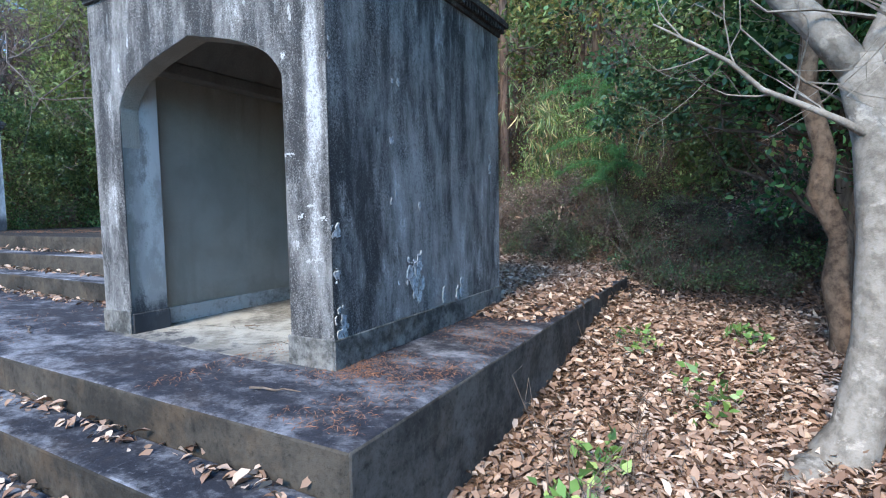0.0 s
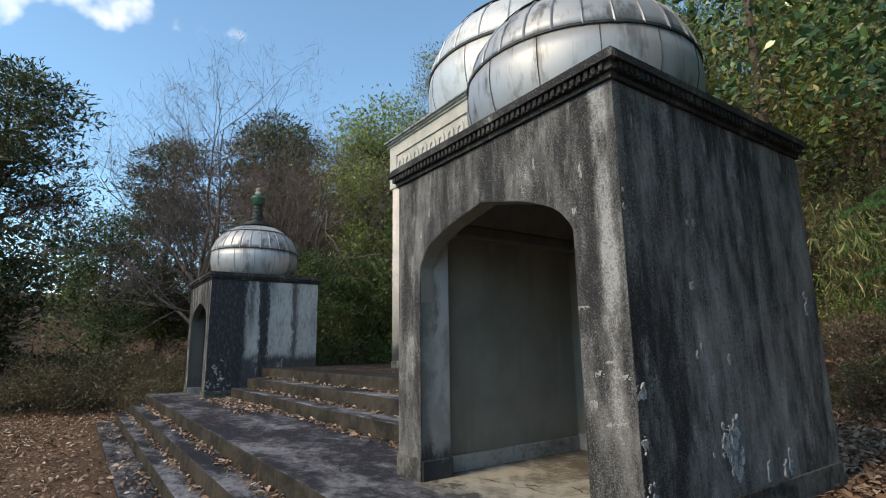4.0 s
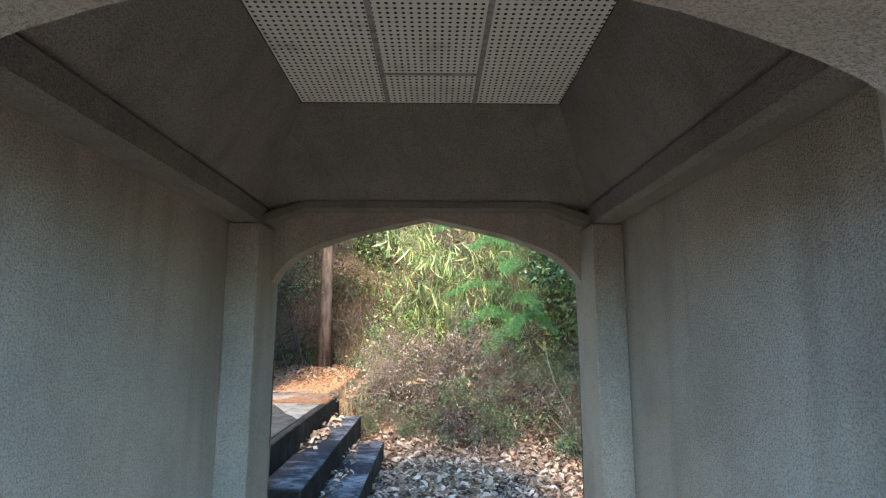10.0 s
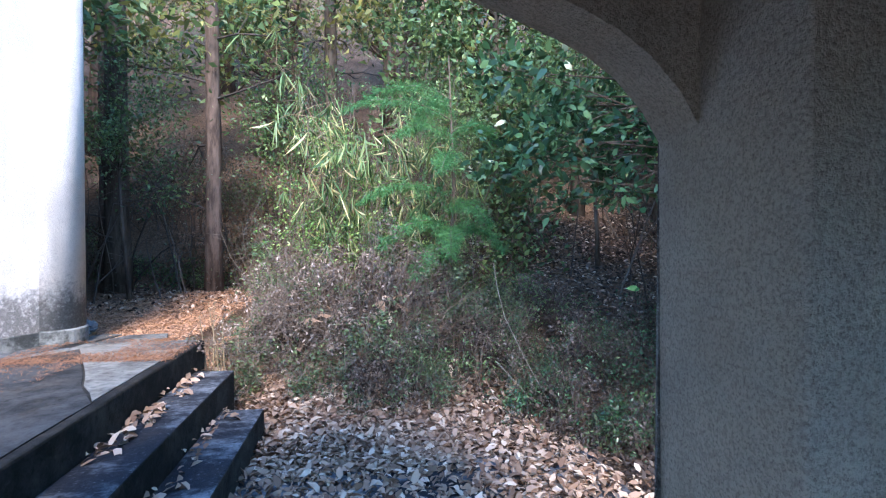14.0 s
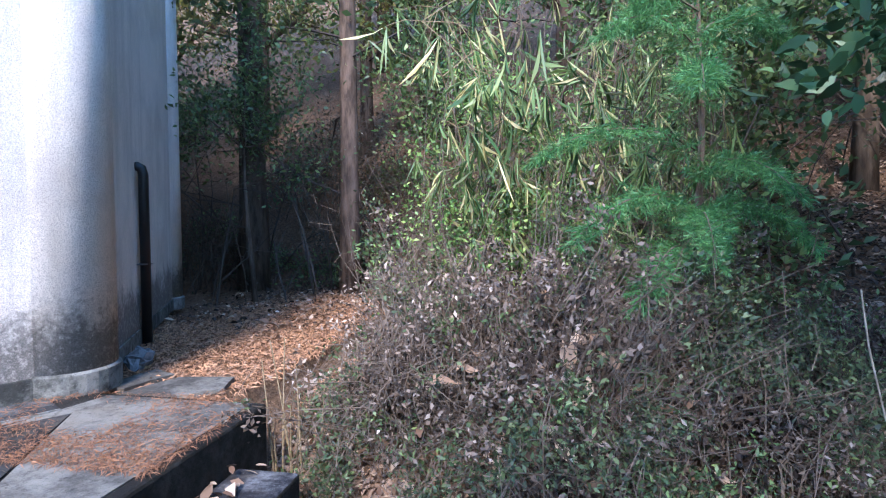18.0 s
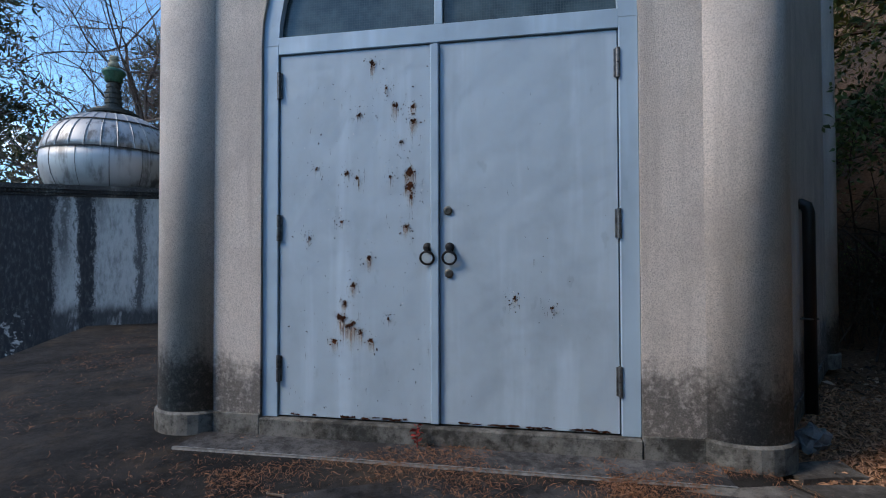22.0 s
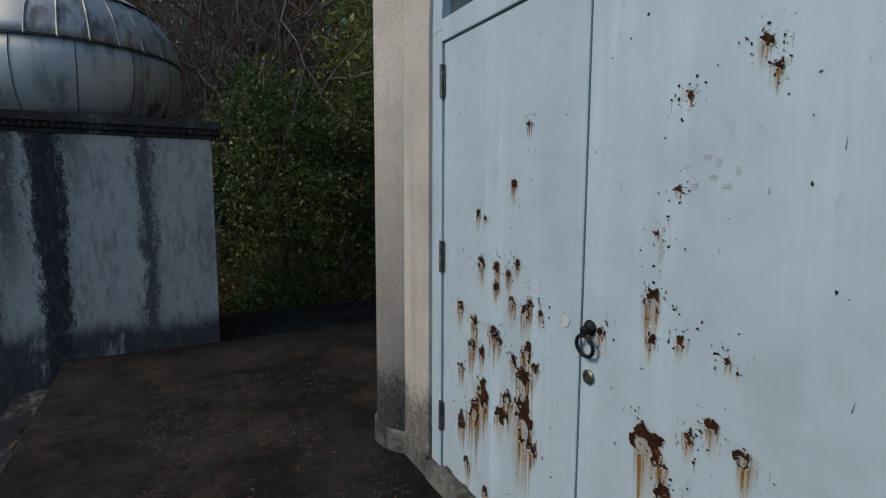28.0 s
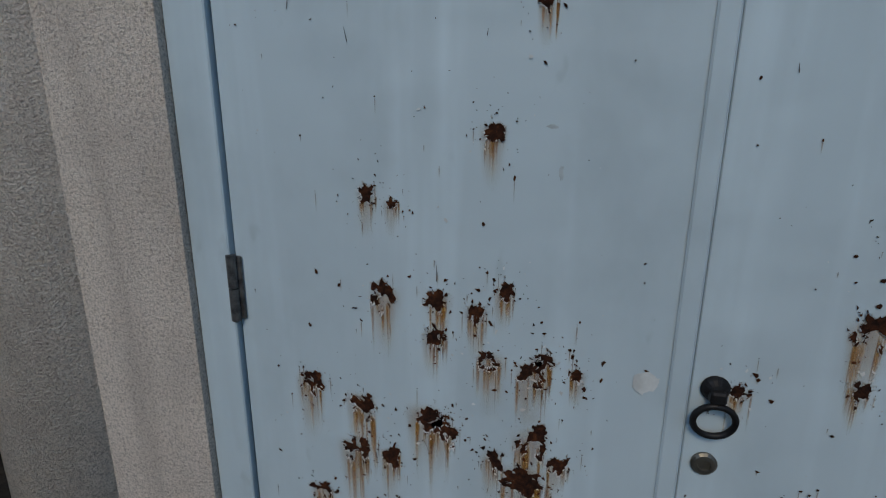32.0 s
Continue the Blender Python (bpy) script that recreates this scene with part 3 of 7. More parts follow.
def worn_box(x0, x1, y0, y1, z0, z1, step=0.25, wear=0.008, seed=0):
    """A long block with slightly broken, uneven edges: cut along x and y, bevelled, jittered."""
    bm = box(x0, x1, y0, y1, z0, z1)
    for axis, a, b in ((0, x0, x1), (1, y0, y1)):
        for k in range(1, max(1, int((b - a) / step))):
            co, no = [0, 0, 0], [0, 0, 0]
            co[axis], no[axis] = a + (b - a) * k / int((b - a) / step), 1
            if axis == 1 and (x1 - x0) > 4 * (y1 - y0):
                continue
            bmesh.ops.bisect_plane(bm, geom=bm.verts[:] + bm.edges[:] + bm.faces[:], plane_co=co, plane_no=no)
    sharp = [e for e in bm.edges if len(e.link_faces) == 2 and e.calc_face_angle(0) > 0.5]
    bmesh.ops.bevel(bm, geom=sharp, offset=0.014, segments=2, affect="EDGES", profile=0.5)
    for v in bm.verts:
        n = noise.noise_vector(v.co * 5.0 + Vector((seed, 0, 0)))
        v.co += n * wear
    return bm


def prism(outline, y0, y1, hole=None):
    """An x-z outline drawn out along y."""
    bm = bmesh.new()
    f = bm.faces.new([bm.verts.new((x, y0, z)) for x, z in outline])
    ret = bmesh.ops.extrude_face_region(bm, geom=[f])
    bmesh.ops.translate(bm, vec=(0, y1 - y0, 0), verts=[v for v in ret["geom"] if isinstance(v, bmesh.types.BMVert)])
    return bm


def lathe(profile, seg=32, bm=None, at=(0, 0, 0)):
    bm = bm or bmesh.new()
    rings = []
    for r, z in profile:
        rings.append([bm.verts.new((at[0] + r * math.cos(2 * math.pi * i / seg), at[1] + r * math.sin(2 * math.pi * i / seg), at[2] + z)) for i in range(seg)])
    for a, b in zip(rings, rings[1:]):
        for i in range(seg):
            bm.faces.new((a[i], a[(i + 1) % seg], b[(i + 1) % seg], b[i]))
    bm.faces.new(rings[0][::-1])
    bm.faces.new(rings[-1])
    return bm


def tube(points, radii, seg=8, bm=None, cap=True):
    """A round bar through points."""
    bm = bm or bmesh.new()
    pts = [Vector(p) for p in points]
    radii = radii if isinstance(radii, (list, tuple)) else [radii] * len(pts)
    rings, side = [], None
    for i, p in enumerate(pts):
        d = (pts[min(i + 1, len(pts) - 1)] - pts[max(i - 1, 0)]).normalized()
        side = (Vector((0.31, 0.87, 0.2)) if side is None else side)
        u = (side - d * side.dot(d))
        u = u.normalized() if u.length > 1e-5 else d.orthogonal().normalized()
        side, w = u, d.cross(u)
        rings.append([bm.verts.new(p + radii[i] * (math.cos(2 * math.pi * k / seg) * u + math.sin(2 * math.pi * k / seg) * w)) for k in range(seg)])
    for a, b in zip(rings, rings[1:]):
        for k in range(seg):
            bm.faces.new((a[k], a[(k + 1) % seg], b[(k + 1) % seg], b[k]))
    if cap:
        bm.faces.new(rings[0][::-1])
        bm.faces.new(rings[-1])
    return bm


def moved(bm, m):
    bmesh.ops.transform(bm, matrix=m, verts=bm.verts)
    return bm


# ---- ground ----
def smooth01(a, b, v):
    t = np.clip((v - a) / (b - a), 0, 1)
    return t * t * (3 - 2 * t)


def terrain(x, y):
    """Height of the ground: level in front, rising beside and behind the gatehouse, wooded slopes all round."""
    x, y = np.asarray(x, float), np.asarray(y, float)
    side = smooth01(1.2, 6.6, y) * 0.56 * smooth01(-5.5, -3.5, x)
    side = side * (1 - 0.34 * smooth01(-1.6, -0.9, x) * (1 - smooth01(7.2, 9.5, y)))
    back = 0.60 * smooth01(7.4, 9.0, y)
    z = np.maximum(side, 0) + back
    z = np.where(x < -4.3, np.maximum(z, 1.16 * smooth01(5.0, 8.2, y) * smooth01(-13.5, -12.3, x)), z)
    z = z + 0.72 * np.maximum(0, y - 12.8) * smooth01(12.8, 16, y)
    z = z + 0.40 * np.maximum(0, np.minimum(y, 13.5) - 9.6) * smooth01(-2.4, 0.8, x)
    z = z + 0.50 * np.maximum(0, x - 2.4) * smooth01(2, 7, x) * smooth01(-2, 6, y)
    z = z + 0.20 * np.maximum(0, -x - 22) + 0.1 * np.maximum(0, -y - 25)
    z = z + 0.035 * np.sin(x * 1.7 + 0.6 * y) * np.sin(y * 1.3 - 0.4 * x)
    return np.where((x < -1.3) & (x > -15.0) & (y > 0.5) & (y < 4.6), np.minimum(z, 0.0) - 0.06, z)


def axis_lines(a, b, fine, far):
    v = list(np.arange(a, b + 1e-6, fine))
    step, lo, hi = fine, a, b
    while hi < far:
        step *= 1.35
        hi += step
        v.append(hi)
    step = fine
    while lo > -far:
        step *= 1.35
        lo -= step
        v.insert(0, lo)
    return np.array(v)


gx, gy = axis_lines(-15, 4.5, 0.2, 900), axis_lines(-3, 14, 0.2, 900)
GX, GY = np.meshgrid(gx, gy)
GZ = terrain(np.clip(GX, -60, 45), np.clip(GY, -50, 45))
gverts = np.stack([GX.ravel(), GY.ravel(), GZ.ravel()], 1)
ni, nj = len(gx), len(gy)
gidx = np.arange(ni * nj).reshape(nj, ni)
gfaces = np.stack([gidx[:-1, :-1].ravel(), gidx[:-1, 1:].ravel(), gidx[1:, 1:].ravel(), gidx[1:, :-1].ravel()], 1)
gme = bpy.data.meshes.new("ground")
gme.from_pydata(gverts.tolist(), [], gfaces.tolist())
gme.materials.append(SOIL)
gme.polygons.foreach_set("use_smooth", [True] * len(gme.polygons))
tagged(new("ground", gme), "brown leaf-covered woodland soil rising into wooded slopes", "ground", kind="structure")

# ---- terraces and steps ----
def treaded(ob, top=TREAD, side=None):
    """Upper faces take the worn tread surface, +x sides their own, light or shade put into the colour; the risers stay
    brown.
    """
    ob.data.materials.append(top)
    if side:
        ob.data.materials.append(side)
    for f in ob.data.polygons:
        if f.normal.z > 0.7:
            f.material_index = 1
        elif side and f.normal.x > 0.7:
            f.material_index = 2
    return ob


XL, XR = -15.0, -1.18          # ends of the lower terrace
Y_EDGE = 1.38                   # its front edge
LOW, UP = 0.60, 1.20
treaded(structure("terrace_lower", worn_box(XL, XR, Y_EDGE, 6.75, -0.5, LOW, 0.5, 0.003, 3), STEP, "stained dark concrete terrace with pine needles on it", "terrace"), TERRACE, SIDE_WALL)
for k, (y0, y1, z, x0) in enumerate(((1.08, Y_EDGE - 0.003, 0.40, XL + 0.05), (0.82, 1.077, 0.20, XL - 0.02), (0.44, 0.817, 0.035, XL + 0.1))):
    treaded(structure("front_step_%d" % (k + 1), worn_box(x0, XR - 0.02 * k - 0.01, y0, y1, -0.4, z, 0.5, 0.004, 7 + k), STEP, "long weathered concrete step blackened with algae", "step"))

UX0, UX1 = -12.33, -4.12
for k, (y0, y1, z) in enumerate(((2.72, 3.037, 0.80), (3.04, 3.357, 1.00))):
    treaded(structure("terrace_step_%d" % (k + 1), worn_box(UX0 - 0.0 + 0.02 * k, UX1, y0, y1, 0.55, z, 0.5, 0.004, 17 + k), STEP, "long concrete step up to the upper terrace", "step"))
treaded(structure("terrace_upper", worn_box(UX0 - 0.1, -4.04, 3.36, 8.0, 0.3, UP, 0.6, 0.006, 23), STEP, "stained upper concrete terrace round the domed hall, darkened for shade", "terrace"), TERRACE_UP, STEP_DARK)
treaded(structure("terrace_upper_west", worn_box(-13.6, UX0 - 0.104, 4.64, 8.0, 0.3, UP - 0.004, 0.6, 0.006, 24), STEP, "stained concrete terrace behind the far gatehouse, darkened for shade", "terrace"), TERRACE_UP)
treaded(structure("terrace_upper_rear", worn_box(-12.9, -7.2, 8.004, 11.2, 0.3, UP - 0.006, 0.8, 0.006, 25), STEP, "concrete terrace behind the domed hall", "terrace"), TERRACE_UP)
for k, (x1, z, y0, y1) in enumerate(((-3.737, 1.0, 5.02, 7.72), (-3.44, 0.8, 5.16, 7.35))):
    treaded(structure("side_step_%d" % (k + 1), worn_box(x1 - 0.3, x1, y0, y1, 0.2, z, 0.5, 0.006, 31 + k), STEP_DARK, "short concrete step at the terrace side, risers darkened for shade", "step"))


# ---- gatehouses ----
ARCH = ((0.785, 1.60), (0.75, 1.66), (0.694, 1.721), (0.64, 1.76), (0.58, 1.789), (0.49, 1.825), (0.398, 1.857), (0.2, 1.905))
HW = 1.105       # half width outside
WALL_TOP = 2.35


PX = 0.026       # the passage lies a little to one side of the middle


def arched_outline(half, top, foot, dx=0.0, dz=0.0):
    right = [(x, z + dz + 0.04 * (1.95 - z) * (dz > 0)) for x, z in ARCH]
    w = ARCH[0][0]
    return [(-half, foot), (dx - w, foot)] + [(dx - x, z) for x, z in right] + [(dx, 1.95 + dz)] + [(dx + x, z) for x, z in right[::-1]] + [(dx + w, foot), (half, foot), (half, top), (-half, top)]


def dome(parent, base_z, s, sheet, ribs, name="dome", finial=True, stem_label=""):
    """An onion dome of sheet metal in two tiers, with standing seams, a cap ring and a finial."""
    low = [(0.80, 0.0), (0.86, 0.10), (0.915, 0.22), (0.945, 0.36), (0.95, 0.46), (0.935, 0.60)]
    high = [(0.938, 0.60), (0.915, 0.70), (0.87, 0.82), (0.80, 0.93), (0.71, 1.025), (0.60, 1.115), (0.47, 1.19), (0.30, 1.235)]
    sc = lambda pr: [(r * s, z * s) for r, z in pr]
    part(name + "_lower_tier", lathe(sc(low), 48, at=(0, 0, base_z)), sheet, parent, smooth=True)
    part(name + "_upper_tier", lathe(sc(high), 48, at=(0, 0, base_z)), sheet, parent, smooth=True)
    part(name + "_seam_ring", lathe([(0.90 * s, 0.594 * s), (0.947 * s, 0.594 * s), (0.949 * s, 0.612 * s), (0.90 * s, 0.612 * s)], 48, at=(0, 0, base_z)), SEAM, parent)
    part(name + "_top_seam_ring", lathe([(0.66 * s, 1.045 * s), (0.716 * s, 1.045 * s), (0.704 * s, 1.058 * s), (0.64 * s, 1.058 * s)], 48, at=(0, 0, base_z)), SEAM, parent)
    rib = tube([((r + 0.004) * s, 0, base_z + z * s) for r, z in high], 0.009 * s ** 0.6, 5)
    rib_me = mesh_of("seam_rib", rib, sheet)
    low_me = mesh_of("lower_rib", tube([((r + 0.002) * s, 0, base_z + z * s) for r, z in low], 0.0035 * s ** 0.6, 5), SEAM)
    for i in range(ribs):
        o = new("seam_rib", rib_me)
        o.parent, o.rotation_euler = parent, (0, 0, 2 * math.pi * (i + 0.3) / ribs)
        if i % 2 == 0:
            o = new("lower_rib", low_me)
            o.parent, o.rotation_euler = parent, (0, 0, 2 * math.pi * (i + 0.8) / ribs)
    part("cap_ring", lathe([(0.28 * s, 1.25 * s), (0.36 * s, 1.255 * s), (0.365 * s, 1.285 * s), (0.30 * s, 1.30 * s), (0.29 * s, 1.335 * s), (0.16 * s, 1.36 * s)], 32, at=(0, 0, base_z)), STEM, parent, "dark weathered cap ring")
    if finial:
        st = [(0.15, 1.35)]
        for k in range(5):
            z = 1.36 + 0.085 * k
            r = 0.135 - 0.008 * k
            st += [(r, z), (r, z + 0.05), (r - 0.022, z + 0.055), (r - 0.022, z + 0.08)]
        st += [(0.10, 1.79)]
        fin = part("finial", lathe(sc(st), 20, at=(0, 0, base_z)), STEM, parent, "ringed dark metal stem")
        part("collar", lathe(sc([(0.09, 1.785), (0.125, 1.80), (0.128, 1.88), (0.165, 1.93), (0.17, 1.965), (0.13, 2.0), (0.075, 2.02)]), 14, at=(0, 0, base_z)), VERDIGRIS, fin, "green glazed collar", smooth=True)
        part("knob", lathe(sc([(0.06, 2.015), (0.085, 2.05), (0.075, 2.10), (0.05, 2.12), (0.068, 2.15), (0.072, 2.18), (0.045, 2.215), (0.012, 2.225)]), 14, at=(0, 0, base_z)), STONE, fin, "lichen-spotted stone knob", smooth=True)


def perforated():
    m = Mat("perforated_ceiling_board", 0.8)
    v = m.t.nodes.new("ShaderNodeVectorMath")
    v.operation = "FRACTION"
    m.t.links.new(m.scaled(40, 40, 40), v.inputs[0])
    w = m.t.nodes.new("ShaderNodeVectorMath")
    w.operation = "DISTANCE"
    sep = m.t.nodes.new("ShaderNodeSeparateXYZ")
    m.t.links.new(v.outputs[0], sep.inputs[0])
    cmb = m.t.nodes.new("ShaderNodeCombineXYZ")
    m.t.links.new(sep.outputs[0], cmb.inputs[0])
    m.t.links.new(sep.outputs[1], cmb.inputs[1])
    m.t.links.new(cmb.outputs[0], w.inputs[0])
    w.inputs[1].default_value = (0.5, 0.5, 0)
    hole = m.step(w.outputs["Value"], 0.27, 0.20)
    base = m.mix((0.50, 0.50, 0.48), (0.34, 0.33, 0.31), m.step(m.noise(4, 5, None, 0.7), 0.5, 0.75))
    m.color(m.mix(base, (0.02, 0.02, 0.02), hole))
    return m.m


BOARD = perforated()


def gatehouse(cx, cy, cz, size, front, side_e, side_w, label, inner=None):
    inner = inner or INNER
    g = thing("gatehouse", label, "gatehouse", "gatehouses", pose(cx, cy, cz) @ Matrix.Diagonal((size, size, size, 1)))
    t = 0.13                                   # arch plate
    LINE = 0.925                               # half width between the inner walls
    part("front_wall", prism(arched_outline(HW, WALL_TOP, 0.0, 0.008), -HW, -HW + 0.006), front, g, "blackened arched front wall")
    part("rear_wall", prism(arched_outline(HW, WALL_TOP, 0.0, PX, 0.024), HW - 0.006, HW), front, g)
    for sy in (-1, 1):
        y0, y1 = sorted((sy * (HW - 0.007), sy * (HW - t)))
        part("arch_plate", prism([(x * (1.03 if z < 1.0 and abs(x) < 0.9 else 0.997), z if z < 1.0 else z - 0.003) for x, z in arched_outline(HW - 0.06, 2.1, 0.0, *((PX, 0.024) if sy > 0 else (0.008,)))], y0, y1), inner, g, "grey plastered arch soffit")
    for sx, mt in ((-1, side_w), (1, side_e)):
        a, b = sorted((sx * (HW + 0.003), sx * (HW - 0.045)))
        part("side_wall", box(a, b, -HW + t + 0.002, HW - t - 0.002, 0, WALL_TOP), mt, g)
        a, b = sorted((sx * (HW + 0.004), sx * (HW + 0.001)))
        for y0, y1 in ((-HW + 0.001, -HW + t + 0.002), (HW - t - 0.002, HW - 0.001)):
            part("wall_end", box(a, b, y0, y1, 0, WALL_TOP), mt, g)
        a, b = sorted((sx * (HW - 0.048), PX + sx * LINE))
        part("inner_lining", box(a, b, -HW + t + 0.004, HW - t - 0.004, 0, 2.02), inner, g, "grey roughcast inner wall")
        # jamb piers inside the two arches
        for sy in (-1, 1):
            y0, y1 = sorted((sy * (HW - 0.02), sy * (HW - (0.275 if sy < 0 else 0.345))))
            px = PX if sy > 0 else 0.0 if sx < 0 else 0.015
            a, b = sorted((px + sx * 0.779, PX + sx * (LINE - 0.001)))
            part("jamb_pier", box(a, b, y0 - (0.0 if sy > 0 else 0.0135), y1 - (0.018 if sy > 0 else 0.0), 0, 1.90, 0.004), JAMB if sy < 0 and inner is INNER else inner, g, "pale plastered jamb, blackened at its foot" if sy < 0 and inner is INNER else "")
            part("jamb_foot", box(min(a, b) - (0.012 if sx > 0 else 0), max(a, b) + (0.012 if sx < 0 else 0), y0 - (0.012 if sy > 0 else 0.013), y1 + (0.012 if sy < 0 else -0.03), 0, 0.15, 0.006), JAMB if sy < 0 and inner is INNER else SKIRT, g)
        a, b = sorted((PX + sx * (LINE - 0.002), PX + sx * (LINE - 0.022)))
        part("skirting", box(a, b, -HW + 0.32, HW - 0.32, 0, 0.13, 0.005), SKIRT, g, "pale cement skirting")
        a, b = sorted((PX + sx * 0.80, PX + sx * (LINE - 0.003)))
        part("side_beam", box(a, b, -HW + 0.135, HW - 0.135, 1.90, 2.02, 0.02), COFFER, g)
        # plinth course outside
        a, b = sorted((sx * (HW + 0.005), sx * (HW + 0.017)))
        part("plinth_side", box(a, b, -HW - 0.012, HW + 0.012, 0, 0.17, 0.005), PLINTH, g)
        for sy in (-1, 1):
            y0, y1 = sorted((sy * (HW + 0.001), sy * (HW + 0.013)))
            a, b = sorted((sx * 0.775, sx * (HW + 0.003)))
            part("plinth_pier", box(a, b, y0, y1, 0, 0.17, 0.006), PLINTH, g)
    # ledge and coffer above the arches, with the boarded ceiling
    for sy in (-1, 1):
        y0, y1 = sorted((sy * (HW - t - 0.001), sy * 0.865))
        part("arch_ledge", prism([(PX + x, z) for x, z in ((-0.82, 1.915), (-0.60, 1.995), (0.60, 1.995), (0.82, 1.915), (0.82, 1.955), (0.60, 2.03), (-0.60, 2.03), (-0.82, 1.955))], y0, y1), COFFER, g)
    bm = bmesh.new()
    lo = [bm.verts.new((x, y, 2.0)) for x, y in ((PX - 0.82, -0.90), (PX + 0.82, -0.90), (PX + 0.82, 0.90), (PX - 0.82, 0.90))]
    hi = [bm.verts.new((x, y, 2.402)) for x, y in ((PX - 0.555, -0.56), (PX + 0.595, -0.56), (PX + 0.595, 0.56), (PX - 0.555, 0.56))]
    out = [bm.verts.new((v.co.x * 1.03, v.co.y * 1.03, 2.42 if k > 3 else 2.02)) for k, v in enumerate(lo + hi)]
    for k in range(4):
        j = (k + 1) % 4
        bm.faces.new((lo[k], lo[j], hi[j], hi[k]))
        bm.faces.new((out[j], out[k], out[k + 4], out[j + 4]))
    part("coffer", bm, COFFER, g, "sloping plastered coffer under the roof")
    bm = bmesh.new()
    for i in range(3):
        for v0, v1 in (((-0.56, 0.29), (0.29, 0.56)) if i == 1 else ((-0.56, 0.56),)):
            u0 = PX - 0.555 + 0.3833 * i
            box(u0 + 0.003, u0 + 0.380, v0 + 0.003, v1 - 0.003, 2.404, 2.411, bm=bm)
    for u in (PX - 0.555 + 0.3833, PX - 0.555 + 0.7667):
        part("joint_strip", box(u - 0.010, u + 0.010, -0.558, 0.558, 2.4015, 2.4035), JOINT, g, "pale strip over the board joint")
    part("joint_strip", box(PX - 0.161, PX + 0.201, 0.282, 0.298, 2.4015, 2.4035), JOINT, g)
    part("ceiling", bm, BOARD, g, "perforated white acoustic ceiling boards")
    part("roof_slab", box(-HW - 0.02, HW + 0.02, -HW - 0.02, HW + 0.02, 2.412, 2.46), CORNICE, g)
    # cornice: moulding, dentils, drip edge
    for i, (z0, z1, o) in enumerate(((WALL_TOP + 0.003, 2.385, 0.022), (2.388, 2.43, 0.045), (2.433, 2.475, 0.075), (2.478, 2.50, 0.055))):
        bm = bmesh.new()
        q = HW + o
        if i < 3:
            for a in ((-q, q, -q, -HW + 0.1), (-q, q, HW - 0.1, q), (-q, -HW + 0.1, -HW + 0.1, HW - 0.1), (HW - 0.1, q, -HW + 0.1, HW - 0.1)):
                box(*a, z0, z1, bm=bm)
        else:
            box(-q, q, -q, q, z0, z1, bm=bm)
        part("cornice_course", bm, CORNICE, g)
    bm = bmesh.new()
    for k in range(46):
        u = -HW - 0.01 + (2 * HW + 0.02) * (k + 0.5) / 46
        for sgn in (-1, 1):
            box(u - 0.013, u + 0.013, *sorted((sgn * (HW + 0.023), sgn * (HW + 0.06))), 2.389, 2.431, bm=bm)
            box(*sorted((sgn * (HW + 0.023), sgn * (HW + 0.06))), u - 0.013, u + 0.013, 2.389, 2.431, bm=bm)
    d = part("dentil_course", bm, CORNICE, g)
    tagged(d, kind="stuff")
    dome(g, 2.50, 1.0, DOME, 28)
    return g


G1X, G2X, GYC = -2.965, -13.565, 3.185
gatehouse(G1X, GYC, LOW, 1.0, G1_FRONT, G1_SIDE, G1_SIDE, "blackened cement gatehouse with arched passage and zinc dome")
gatehouse(G2X, 3.40, LOW - 0.03, 1.09, G2_DARK, G2_WHITE, G2_DARK, "whitewashed gatehouse streaked black, arched passage, zinc onion dome", INNER_DARK)
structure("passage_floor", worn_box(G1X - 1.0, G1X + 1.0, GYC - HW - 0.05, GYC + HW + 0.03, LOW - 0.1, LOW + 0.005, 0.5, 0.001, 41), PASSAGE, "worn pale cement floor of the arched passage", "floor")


# ---- domed hall ----
HX, HY, AP = -8.25, 8.07, 2.72          # centre and door-plane apothem
hall = thing("domed_hall", "cream stucco hexagonal hall with blue arched doors and white dome", "hall", at=pose(HX, HY, 0))
WAP = AP + 0.03                         # wall face
SIDE = WAP / math.cos(math.pi / 6) / 2


def face_pose(k):
    """Local frame of a face: x along the wall, y inward, origin at the wall's middle on the floor line."""
    a = radians(60 * k)
    return Matrix.Rotation(a, 4, "Z") @ Matrix.Translation((0, -WAP, 0))


def gothic(half, spring, rise, n=12):
    c = (rise * rise - half * half) / (2 * half)
    r = half + c
    a1 = math.acos(c / r)
    right = [(-c + r * math.cos(a1 * i / n), spring + r * math.sin(a1 * i / n)) for i in range(n + 1)]
    return right                          # from the right springing up to the apex


FRAME_HALF, SPRING, RISE = 1.02, 3.40, 1.13
SILL, LEAF_TOP = 1.30, 3.34
WALL_H0, WALL_H1 = 1.2, 4.98


def door_wall(k):
    arc = gothic(FRAME_HALF, SPRING, RISE)
    outline = [(-SIDE, WALL_H0), (-FRAME_HALF, WALL_H0), (-FRAME_HALF, SPRING)] + [(-x, z) for x, z in arc[1:]] + [(x, z) for x, z in arc[-2::-1]] + [(FRAME_HALF, WALL_H0), (SIDE, WALL_H0), (SIDE, WALL_H1), (-SIDE, WALL_H1)]
    return moved(prism(outline, 0, 0.22), face_pose(k))


